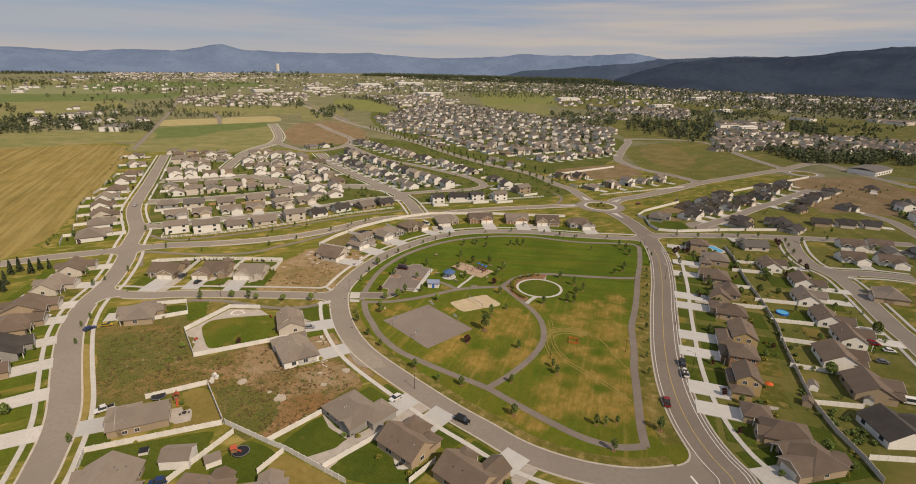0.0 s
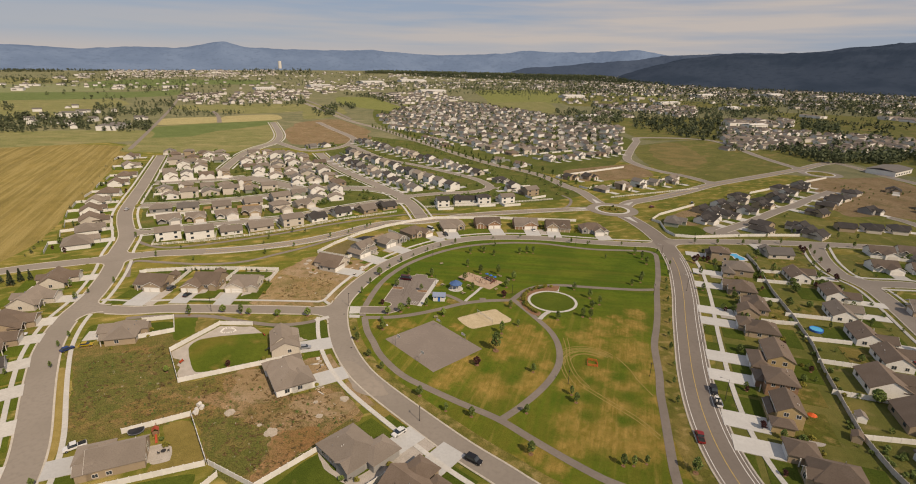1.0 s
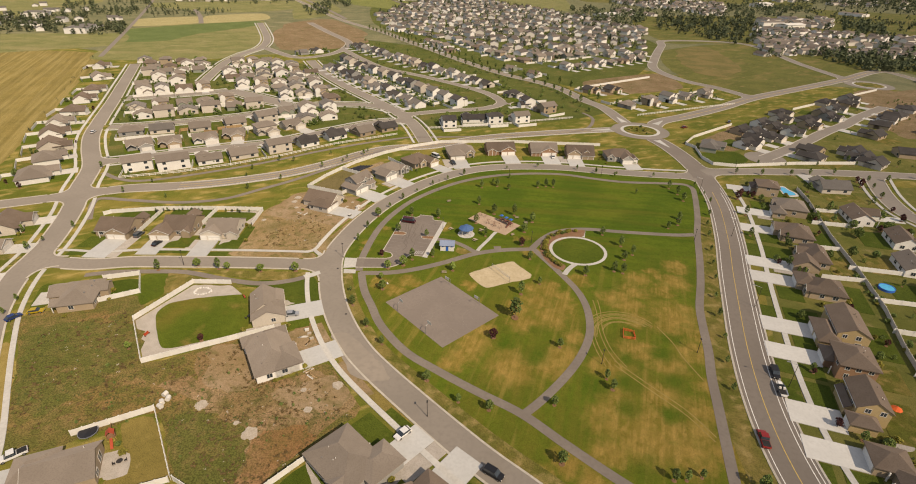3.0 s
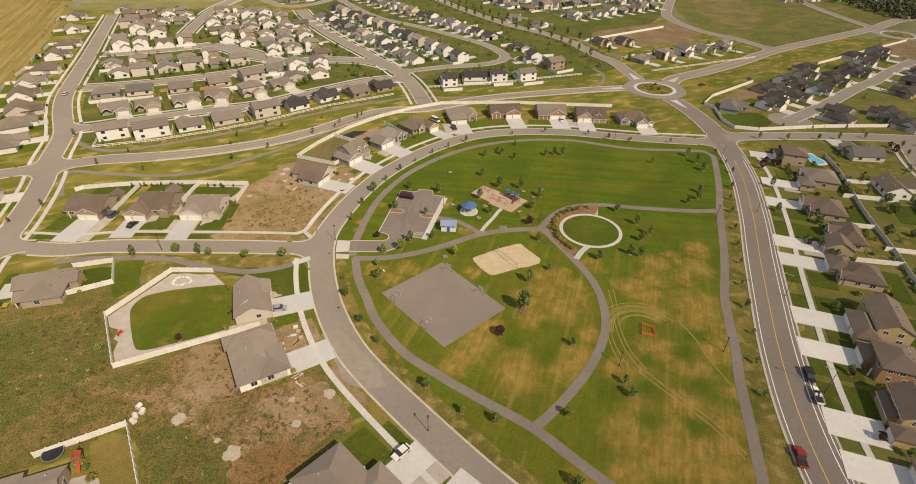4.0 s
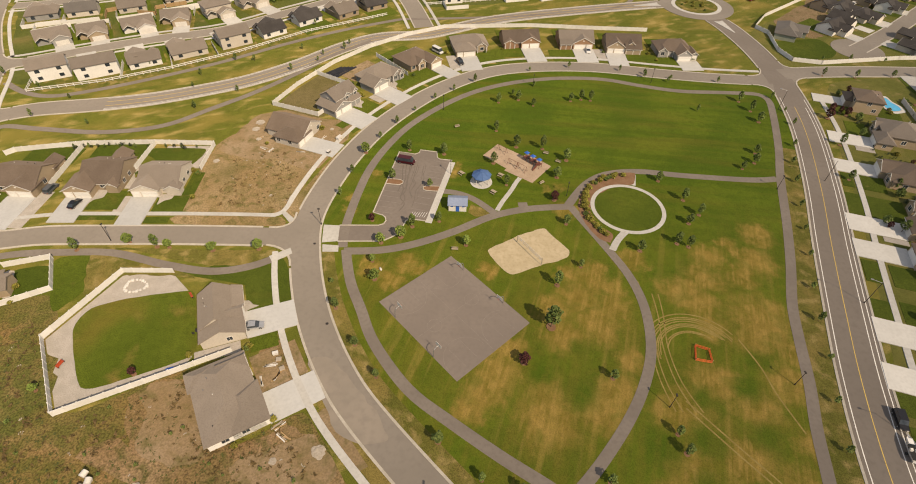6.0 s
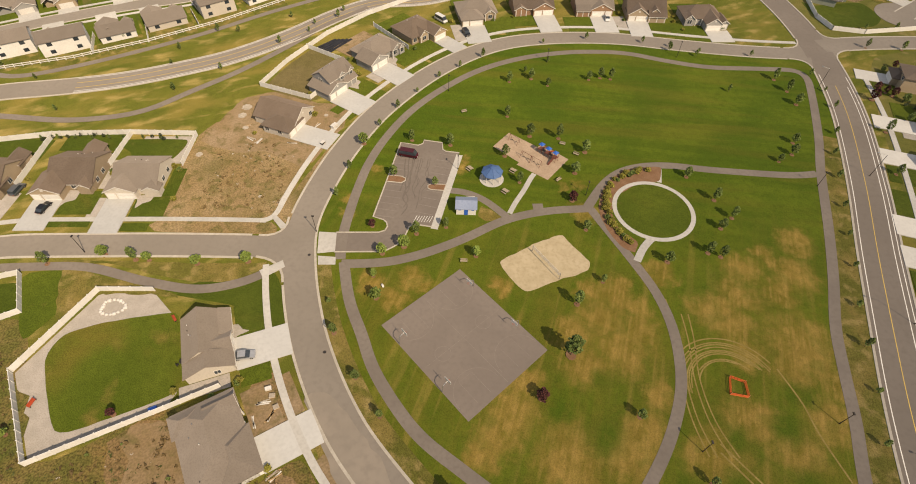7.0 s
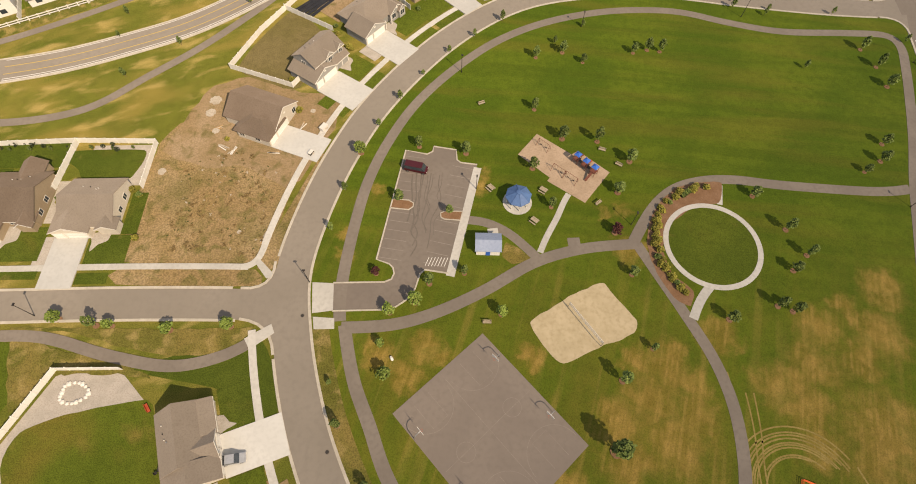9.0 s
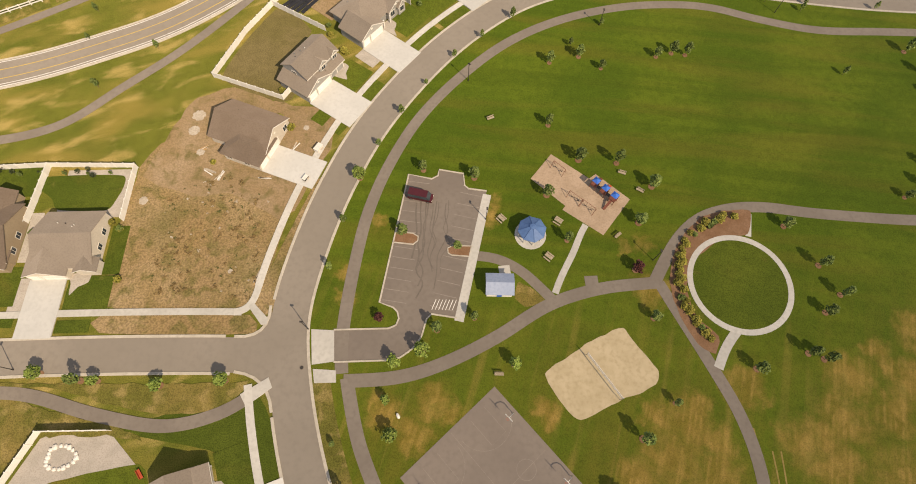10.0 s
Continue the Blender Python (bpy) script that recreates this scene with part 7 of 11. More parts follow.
home(157.3, 204.2, -15, "white", "brown", [(-5.0, 4.0, -6.4, 6.4, 2.8, 2.6, "y"), (2.0, 8.8, -6.4, -0.6, 2.7, 1.9, "x")],
     [(8.8, -6.0, -1.0)], [(5.4, 6.4, 2.6)], [(-2.4, -6.4, 0.9, 1.5, 1.3, "-y"), (1.6, -6.4, 0.9, 1.2, 1.2, "-y"), (-5.0, 2.0, 0.9, 1.6, 1.4, "-x"), (-5.0, -2.5, 0.9, 1.8, 1.9, "-x")],
     [("drive", 8.8, 20.0, -6.4, -0.6), ("lawn", 4.2, 15.0, -0.2, 6.4), ("lawn", -15.0, -5.2, -7.5, 7.5)], "single-storey white house with brown gabled roof and garage wing")
home(155.5, 187.0, -15, "white", "brown", [(-5.0, 4.0, -6.4, 6.4, 2.8, 2.6, "y"), (2.0, 8.8, 0.6, 6.4, 2.7, 1.9, "x")],
     [(8.8, 1.0, 6.0)], [(5.4, -6.4, 2.6)], [(-2.4, -6.4, 0.9, 1.5, 1.3, "-y"), (1.6, -6.4, 0.9, 1.2, 1.2, "-y"), (-5.0, 2.0, 0.9, 1.6, 1.4, "-x"), (-5.0, -2.5, 0.9, 1.8, 1.9, "-x")],
     [("drive", 8.8, 20.0, 0.6, 6.4), ("lawn", 4.2, 15.0, -6.4, 0.2), ("dry", -15.0, -5.2, -7.5, 7.5)], "single-storey white house with brown gabled roof and garage wing")
house(140.8, 171.0, -15, 13, 14, 1, 1, 'white', 'brown', 30, hip=False)
house(138.4, 151.5, -15, 13, 14, 1, 1, 'tan', 'brown', 27, hip=False)
house(130.2, 130.3, -0, 13, 14, 1, 1, 'white', 'charcoal', 31, hip=False)
house(175.5, 300.8, 88, 14, 11, 1, 1, 'cream', 'grey', 19)
house(238.5, 307.0, -101, 13, 11, 1, 1, 'white', 'brown', 35, hip=False)
house(256.5, 308.0, -107, 13, 11, 1, 1, 'white', 'brown', 46, hip=False)
house(222.5, 283.0, -97, 13, 11, 1, 1, 'white', 'brown', 13, hip=False)
house(241.5, 279.0, -105, 13, 11, 1, 1, 'white', 'brown', 8, hip=False)
house(203.7, 230.9, 164, 14, 12, 1, 1, 'tan', 'taupe', 7)
house(-176.5, 298.6, 121, 13, 10, 2, 1, 'white', 'taupe', 15, hip=False, fenced=False)
house(-159.8, 302.0, 121, 15, 10, 2, 1, 'white', 'taupe', 20, hip=False, fenced=False)
house(-145.2, 310.8, 122, 12, 9, 1, 1, 'white', 'taupe', 19, hip=False, fenced=False)
house(-131.3, 321.0, 124, 14, 10, 1, 1, 'cream', 'taupe', 16, hip=False, fenced=False)
house(-115.5, 332.0, 127, 13, 10, 2, 1, 'cream', 'taupe', 15, hip=False, fenced=False)
house(-102.6, 343.2, 132, 11, 10, 1, -1, 'white', 'charcoal', 13, hip=False, fenced=False)
house(-90.0, 357.5, 134, 12, 10, 1, -1, 'white', 'charcoal', 12, hip=False, fenced=False)
house(-74.0, 367.0, 134, 11, 11, 1, 1, 'tan', 'taupe', 15, fenced=False)
house(-61.0, 377.0, 126, 11, 10, 1, 1, 'tan', 'charcoal', 15, fenced=False)
house(-193.1, 328.1, -55, 13, 10, 1, 1, 'grey', 'taupe', 13)
house(-178.9, 334.5, -60, 11, 10, 1, 1, 'tan', 'taupe', 11)
house(-162.6, 342.8, -58, 13, 10, 1, 1, 'white', 'taupe', 11)
house(-149.4, 352.6, -72, 12, 10, 1, 1, 'tan', 'taupe', 14)
house(-133.4, 361.6, -50, 12, 11, 2, 1, 'cream', 'taupe', 15)
house(-121.5, 374.8, -41, 12, 10, 1, 1, 'cream', 'taupe', 17)
house(-212.5, 353.0, 115, 13, 10, 1, 1, 'grey', 'taupe', 13)
house(-196.7, 358.9, 113, 13, 10, 1, 1, 'cream', 'grey', 14)
house(-176.3, 365.4, 117, 12, 10, 1, 1, 'cream', 'taupe', 17)
house(-159.1, 376.9, 124, 12, 10, 1, 1, 'cream', 'taupe', 16)
house(-142.7, 386.6, 131, 13, 11, 2, 1, 'cream', 'taupe', 18)
house(-21.9, 389.4, 106, 9, 10, 2, 1, 'white', 'charcoal', 36)
house(-5.2, 402.5, 99, 16, 9, 1, 1, 'white', 'charcoal', 27)
house(8.5, 401.3, 107, 10, 9, 2, 1, 'white', 'charcoal', 31)
house(26.2, 404.7, 113, 11, 9, 2, 1, 'white', 'taupe', 34)
house(46.9, 431.2, 124, 12, 10, 2, 1, 'tan', 'taupe', 22)
house(25.7, 475.6, -61, 12, 10, 1, 1, 'grey', 'charcoal', 19)
house(138.1, 358.5, -27, 15, 11, 1, 1, 'sage', 'grey', 26)
house(171.6, 393.4, -49, 11, 10.5, 1, 1, 'tan', 'charcoal', 30)
house(178.0, 388.5, -47, 11, 10.5, 1, 1, 'cream', 'charcoal', 22)
house(193.1, 411.8, -52, 11, 10.5, 1, 1, 'white', 'charcoal', 29)
house(197.7, 402.6, -46, 11, 10.5, 1, 1, 'tan', 'charcoal', 19)
house(212.0, 424.8, -48, 11, 10.5, 1, 1, 'cream', 'charcoal', 26)
house(161.5, 364.5, -53, 11, 10.5, 1, 1, 'white', 'charcoal', 13)
house(184.5, 380.5, -53, 11, 10.5, 1, 1, 'cream', 'charcoal', 11)
house(204.3, 394.1, -41, 11, 10.5, 1, 1, 'white', 'charcoal', 9)
house(225.4, 412.3, -55, 11, 10.5, 1, 1, 'tan', 'charcoal', 8)
house(252.9, 445.0, -44, 11, 10.5, 1, 1, 'tan', 'charcoal', 16)
house(270.1, 458.3, -52, 11, 10.5, 1, 1, 'white', 'charcoal', 14)
house(291.5, 477.5, -48, 11, 10.5, 1, 1, 'tan', 'charcoal', 15)
house(252.3, 433.9, -55, 11, 10.5, 1, 1, 'grey', 'charcoal', 8)
house(190.7, 344.4, 129, 11, 10.5, 1, 1, 'cream', 'charcoal', 13)
house(220.8, 355.6, 134, 11, 10.5, 1, 1, 'cream', 'charcoal', 24)
house(219.5, 345.9, 131, 11, 10.5, 1, 1, 'grey', 'charcoal', 30)
house(221.1, 337.8, 129, 11, 10.5, 1, 1, 'cream', 'charcoal', 37)
house(257.1, 393.3, 123, 11, 10.5, 1, 1, 'tan', 'charcoal', 19)


# ---- fences ----
def panel_fence(points, high=1.8, material=None, label="white vinyl privacy fence with posts and solid panels"):
    material = material or FENCE_W
    ob = thing("fence", *points[0], 0, label, "fence", "garden fences")
    ox, oy = points[0]
    for (ax, ay), (bx, by) in zip(points, points[1:]):
        length = math.dist((ax, ay), (bx, by))
        n = max(int(round(length / 2.4)), 1)
        step, ang = length / n, math.atan2(by - ay, bx - ax)
        bm_panel = boxm(0.05, step - 0.05, -0.04, 0.04, 0.06, high - 0.1)
        box(bm_panel, 0.05, step - 0.05, -0.06, 0.06, high - 0.16, high)
        bm_post = boxm(-0.09, 0.09, -0.09, 0.09, 0, high + 0.08)
        box(bm_post, -0.12, 0.12, -0.12, 0.12, high + 0.08, high + 0.14)
        first = None
        for name, bmx, count in (("panel", bm_panel, n), ("post", bm_post, n)):
            first = part(name, bmx, material, ob)
            for k in range(count):
                o = first if k == 0 else new(name, first.data)
                o.parent = ob
                o.matrix_basis = pose(ax - ox + math.cos(ang) * step * k, ay - oy + math.sin(ang) * step * k, 0, 0, 0, math.degrees(ang))
    return ob


def plain_fence(points, high=1.8, material=None, label="white vinyl privacy fence between gardens"):
    """A fence further off: one run of boards and posts."""
    bm = bmesh.new()
    line = np.array(points, float)
    ribbon(bm, line, 0.05, -0.05, 0, high)
    for (ax, ay), (bx, by) in zip(points, points[1:]):
        n = max(int(math.dist((ax, ay), (bx, by)) / 2.4), 1)
        for k in range(n + 1):
            px, py = ax + (bx - ax) * k / n, ay + (by - ay) * k / n
            box(bm, px - 0.1, px + 0.1, py - 0.1, py + 0.1, 0, high + 0.12)
    return tagged(part("fence", bm, material or FENCE_W), label, "fence", "garden fences")


def rail_fence(points, high=1.3):
    ob = thing("rail_fence", *points[0], 0, "cream vinyl post and rail fence along the verge", "fence", "rail fences")
    ox, oy = points[0]
    for (ax, ay), (bx, by) in zip(points, points[1:]):
        length = math.dist((ax, ay), (bx, by))
        n = max(int(round(length / 2.6)), 1)
        step, ang = length / n, math.atan2(by - ay, bx - ax)
        kinds = [("rail", boxm(0, step, -0.04, 0.04, z - 0.13, z + 0.13)) for z in (0.5, 1.15)] + [("post", boxm(-0.11, 0.11, -0.11, 0.11, 0, high + 0.1))]
        for nm, bmx in kinds:
            f = part(nm, bmx, FENCE_W, ob)
            for k in range(n):
                o = f if k == 0 else new(nm, f.data)
                o.parent = ob
                o.matrix_basis = pose(ax - ox + math.cos(ang) * step * k, ay - oy + math.sin(ang) * step * k, 0, 0, 0, math.degrees(ang))
    return ob


panel_fence([(-83.8, 281), (-78.4, 295.8), (-67.9, 315.4), (-55, 331.4), (-40.1, 344.4), (-23.8, 354), (16.7, 358.5), (45.6, 357.7), (71.6, 357.5)])
panel_fence([(-83.8, 281), (-65.6, 274.6), (-62.9, 279.6)])
panel_fence([(-73.4, 305.8), (-57.9, 297)])
panel_fence([(-51.4, 322.9), (-36.3, 306.9)])
panel_fence([(-160.4, 245.1), (-158.4, 247.3), (-138.2, 252.2), (-115.4, 254.2), (-95.8, 254.6), (-95.3, 240.9)])
panel_fence([(-138.2, 252.2), (-136.9, 230.2)])
panel_fence([(-115.4, 254.2), (-115.7, 236.1)])
panel_fence([(-107.1, 177), (-98.7, 197.7), (-85.7, 198.2)])
panel_fence([(-106.9, 176.6), (-94.2, 158.8), (-72.3, 170.4), (-62.9, 175.5)])
panel_fence([(-130.1, 198), (-119.4, 201.6), (-113.4, 191.2), (-131.8, 180.5)])
panel_fence([(-96.5, 134.1), (-81.5, 142.8), (-67.5, 123.9)])
panel_fence([(-67.8, 123.6), (-98.8, 110.5), (-96.1, 104.1)])
panel_fence([(-67, 123.9), (-51.5, 116.4), (-45.8, 114), (-27, 103.3)])
panel_fence([(-40, 130.8), (-52.1, 116.8)])
panel_fence([(-62.9, 120.1), (-71.3, 101.1)])
panel_fence([(-46.3, 113.3), (-50.3, 105.3)])
panel_fence([(-18.9, 123.8), (-34.2, 107.9)])
panel_fence([(-5, 111.8), (-11.2, 104.1)])
plain_fence([(144.3, 260.8), (164, 257.6)])
plain_fence([(137, 223.1), (156, 219.6)])
plain_fence([(132.8, 202.4), (149.2, 199.4)])
plain_fence([(127.6, 185.6), (140.5, 182.4)])
plain_fence([(120.2, 166.2), (135.8, 161.9)])
plain_fence([(114.8, 144), (129.7, 142.5)])
plain_fence([(114.6, 119.2), (127.2, 118.8)])
plain_fence([(172.5, 410.7), (135.6, 379.9), (125.4, 365.7), (129.1, 359.3), (126.4, 341.1), (128.8, 331.3), (140.6, 329.1), (177.4, 336), (232.4, 341.3)])
plain_fence([(238.9, 457.9), (353.7, 536.2)])
plain_fence([(82.5, 507.9), (159.9, 563.8)])
plain_fence([(230.2, 302.4), (266.4, 291.6)])
rail_fence([(-181.7, 293.6), (-178.4, 284.6), (-153.4, 294.1), (-132.2, 306.4), (-110.2, 322.6), (-86.7, 344.6), (-52.5, 367.0)])
plain_fence([(-148.6, 297.7), (-153.4, 309.0)], 1.8)
plain_fence([(152.9, 273.6), (162.0, 272.5)], 1.8)
plain_fence([(128.8, 239.0), (141.6, 237.0)], 1.8)
plain_fence([(123.0, 216.2), (137.0, 214.2)], 1.8)
plain_fence([(-132.0, 306.6), (-138.0, 318.0)], 1.8)
plain_fence([(-117.6, 318.6), (-124.0, 328.5)], 1.8)
plain_fence([(-189.2, 336.4), (-198.0, 346.5), (-209.5, 341.5), (-206.0, 334.5)], 1.8)
plain_fence([(-171.2, 359.5), (-162.0, 358.6), (-165.5, 365.5), (-153.0, 372.5)], 1.8, TIMBER, "brown stained timber fence between gardens")
plain_fence([(-183.0, 352.0), (-186.5, 360.0), (-180.0, 364.5)], 1.8, TIMBER, "brown stained timber fence between gardens")
rail_fence([(-34.6, 381.3), (2.9, 391.1), (39.6, 406.9), (64.4, 416.6)])
rail_fence([(112.9, 428.3), (200.5, 471.1)])
panel_fence([(157.7, 298.7), (155, 283.3), (144.8, 248.1), (138.9, 220.2), (132.8, 197.2), (125.4, 177.9), (120.3, 161.7), (114.8, 144.6), (112.9, 130.4), (113, 118.4), (112.1, 110.4)], 1.8, FENCE_GREY, 'weathered grey board privacy fence between back gardens')

# white fences round the back gardens of the further rows
for x, y, yaw, w, d in YARD_FENCES:
    bm = bmesh.new()
    ribbon(bm, np.array([(-d / 2 + 1, w / 2 + 1.2), (-d / 2 - 7.5, w / 2 + 1.2), (-d / 2 - 7.5, -w / 2 - 1.2)]), 0.06, -0.06, 0, 1.8)
    f = tagged(part("fence", bm, FENCE_W), "white vinyl fence round a back garden", "fence", "garden fences")
    f.matrix_world = pose(x, y, 0, 0, 0, yaw)


# ---- plants ----
def leaf_cloud(bm, r, h0, h1, n, size, shape, seed):
    """Many small leaf clumps inside a tapering, uneven crown."""
    g = random.Random(seed)
    lumps = [(g.uniform(0, 6.28), g.random(), g.uniform(0.5, 1.3)) for _ in range(12)]
    for _ in range(n):
        s = g.random() ** 0.8
        a, lump = g.uniform(0, 6.28), 1.0
        for la, ls, lk in lumps:
            if abs(((a - la + 3.14) % 6.28) - 3.14) < 0.5 and abs(s - ls) < 0.2:
                lump = lk
        rad = r * shape(s) * lump * math.sqrt(g.uniform(0.25, 1.0))
        c = Vector((rad * math.cos(a), rad * math.sin(a), h0 + (h1 - h0) * s))
        q = Euler((g.uniform(-1, 1), g.uniform(-1, 1), g.uniform(0, 6.28))).to_matrix()
        k = size * g.uniform(0.6, 1.3)
        pts = [c + q @ Vector(p) * k for p in ((-1, -0.5, 0), (0.2, -0.9, 0.25), (1, 0.1, 0), (0.1, 0.9, -0.2), (-0.8, 0.5, 0.2))]
        bm.faces.new([bm.verts.new(p) for p in pts])


def make_tree(name, label, leaf, height, radius, n, size, trunk, shape, low=0.25, ring=True, seed=1):
    ob = thing(name, 0, 0, 0, label, "tree", "trees")
    bm = bmesh.new()
    tube(bm, (0, 0, 0), (0.03, 0.02, height * 0.45), trunk, trunk * 0.7, 7)
    tube(bm, (0.03, 0.02, height * 0.45), (0, 0.05, height * 0.9), trunk * 0.7, trunk * 0.2, 6)
    g = random.Random(seed)
    for k in range(7):
        z, a = height * g.uniform(0.3, 0.65), k * 0.9 + g.random()
        tube(bm, (0.02, 0.02, z), (radius * 0.6 * math.cos(a), radius * 0.6 * math.sin(a), z + radius * 0.5), trunk * 0.35, trunk * 0.1, 5)
    part("trunk", bm, BARK, ob)
    bm = bmesh.new()
    leaf_cloud(bm, radius, height * low, height, n, size, shape, seed)
    part("crown", bm, leaf, ob)
    if ring:
        bm = bmesh.new()
        slab(bm, blob(circle(0, 0, 0.75, 10), 0.4, 0.12), 0, 0.21)
        part("mulch_ring", bm, MULCH, ob, "ring of bark mulch")
    return ob


oval = lambda s: math.sin(math.pi * (0.12 + 0.85 * s)) ** 0.8
cone = lambda s: 1.02 - s
flame = lambda s: math.sin(math.pi * (0.2 + 0.78 * s)) ** 1.2
TREE_KINDS = {
    "young_tree": [make_tree("young_tree", "slim young street tree with a loose dark green crown", LEAF, 4.2, 0.85, 170, 0.22, 0.06, flame, 0.3, False, s) for s in (1, 2)],
    "park_tree": [make_tree("park_tree", "young broadleaf park tree in mown grass", LEAF, 5.2, 1.15, 260, 0.24, 0.08, oval, 0.28, True, s) for s in (3, 4, 5)],
    "lime_tree": [make_tree("lime_tree", "light green young tree with an airy crown", LEAF_LIGHT, 4.0, 1.4, 280, 0.25, 0.08, oval, 0.3, True, s) for s in (6, 7)],
    "plum_tree": [make_tree("plum_tree", "small plum-leaved tree with a dark crown", LEAF_RED, 3.2, 1.15, 240, 0.22, 0.07, oval, 0.25, True, s) for s in (8,)],
    "big_tree": [make_tree("broadleaf_tree", "broad full-grown green tree with spreading crown", LEAF, 5.4, 2.1, 560, 0.3, 0.16, oval, 0.2, False, s) for s in (9, 10, 14)],
    "spruce": [make_tree("spruce", "dark green spruce with drooping branches", NEEDLE, 7.5, 1.9, 620, 0.3, 0.14, cone, 0.08, False, s) for s in (11, 12)],
}
prng = random.Random(9)
USED = set()


def plant(x, y, kind, grow=None):
    grow = grow or prng.uniform(0.72, 1.08)
    ob = prng.choice(TREE_KINDS[kind])
    m = pose(x, y, 0, 0, 0, prng.uniform(0, 360)) @ Matrix.Diagonal((grow, grow, grow * prng.uniform(0.9, 1.1), 1))
    if ob.name in USED:
        copy_thing(ob, m)
    else:
        USED.add(ob.name)
        ob.matrix_basis = m


plant(-47.3, 242.0, 'young_tree')
plant(-49.0, 231.0, 'young_tree')
plant(-41.2, 261.9, 'young_tree')
plant(-36.5, 271.2, 'young_tree')
plant(-31.0, 280.3, 'young_tree')
plant(-24.2, 289.3, 'young_tree')
plant(-17.2, 296.0, 'young_tree')
plant(-9.1, 303.0, 'young_tree')
plant(-44.6, 196.7, 'young_tree')
plant(-30.6, 255.5, 'park_tree')
plant(-18.9, 253.8, 'park_tree')
plant(-34.3, 239.5, 'park_tree')
plant(-22.5, 236.3, 'park_tree')
plant(-26.2, 218.4, 'park_tree')
plant(-18.7, 221.0, 'park_tree')
plant(-2.6, 249.7, 'park_tree')
plant(5.3, 259.2, 'park_tree')
plant(14.1, 258.6, 'park_tree')
plant(21.5, 252.6, 'park_tree')
plant(17.4, 243.3, 'park_tree')
plant(1.3, 238.7, 'park_tree')
plant(-1.3, 268.8, 'park_tree')
plant(-0.0, 288.1, 'park_tree')
plant(7.6, 290.3, 'park_tree')
plant(13.0, 286.6, 'park_tree')
plant(27.6, 290.9, 'park_tree')
plant(31.7, 292.2, 'park_tree')
plant(35.2, 291.7, 'park_tree')
plant(49.5, 243.3, 'park_tree')
plant(54.9, 234.2, 'park_tree')
plant(53.7, 223.8, 'park_tree')
plant(48.0, 215.3, 'park_tree')
plant(50.9, 214.2, 'park_tree')
plant(37.0, 212.0, 'park_tree')
plant(57.8, 227.7, 'park_tree')
plant(17.9, 221.8, 'park_tree')
plant(12.9, 198.6, 'park_tree')
plant(19.9, 205.2, 'park_tree')
plant(92.9, 294.6, 'park_tree')
plant(94.9, 287.7, 'park_tree')
plant(79.0, 251.3, 'park_tree')
plant(-44.9, 253.1, 'lime_tree')
plant(-29.0, 214.0, 'lime_tree')
plant(-34.2, 211.6, 'lime_tree')
plant(-10.8, 211.8, 'lime_tree')
plant(-35.5, 204.6, 'lime_tree')
plant(-34.0, 198.4, 'lime_tree')
plant(15.5, 232.3, 'plum_tree')
plant(-37.9, 220.5, 'plum_tree')
plant(-102.3, 208.1, 'lime_tree')
plant(-90.9, 207.0, 'lime_tree')
plant(-78.8, 206.4, 'lime_tree')
plant(-66.7, 207.6, 'lime_tree')
plant(22.5, 172.3, 'park_tree')
plant(18.1, 149.9, 'park_tree')
plant(-15.2, 156.6, 'park_tree')
plant(-29.6, 170.4, 'park_tree')
plant(-42.1, 188.8, 'park_tree')
plant(-6.5, 149.5, 'park_tree')
plant(-35.7, 178.5, 'park_tree')
plant(33.5, 160.0, 'park_tree')
plant(34.3, 156.1, 'park_tree')
plant(95.2, 280.3, 'park_tree')
plant(86.5, 260.2, 'park_tree')
plant(84.1, 254.7, 'park_tree')
plant(10.1, 185.5, 'park_tree', 1.9)
plant(3.0, 175.5, 'plum_tree')
plant(107.8, 288.4, 'young_tree')
plant(107.0, 279.0, 'young_tree')
plant(101.4, 265.4, 'young_tree')
plant(96.8, 255.4, 'young_tree')
plant(93.6, 245.2, 'young_tree')
plant(89.9, 233.2, 'young_tree')
plant(86.7, 222.9, 'young_tree')
plant(83.4, 212.5, 'young_tree')
plant(78.8, 200.8, 'young_tree')
plant(75.8, 190.2, 'young_tree')
plant(73.2, 179.4, 'young_tree')
plant(69.2, 168.4, 'young_tree')
plant(66.5, 157.7, 'young_tree')
plant(89.4, 309.4, 'young_tree')
plant(70.7, 310.8, 'young_tree')
plant(60.8, 314.5, 'young_tree')
plant(51.1, 316.7, 'young_tree')
plant(30.1, 318.1, 'young_tree')
plant(13.4, 314.1, 'young_tree')
plant(17.6, 132.5, 'park_tree')
plant(44.2, 118.8, 'park_tree')
plant(1.3, 147.3, 'park_tree')
plant(60.3, 128.0, 'park_tree')
plant(41.8, 129.5, 'park_tree')
plant(-143.9, 264.2, 'young_tree')
plant(-111.3, 277.0, 'young_tree')
plant(-99.8, 289.8, 'young_tree')
plant(-84.0, 308.0, 'young_tree')
plant(-75.1, 317.0, 'young_tree')
plant(-66.1, 328.8, 'young_tree')
plant(-118.6, 301.9, 'young_tree')
plant(-101.4, 315.4, 'young_tree')
plant(-84.3, 327.6, 'young_tree')
plant(-165.9, 267.9, 'young_tree')
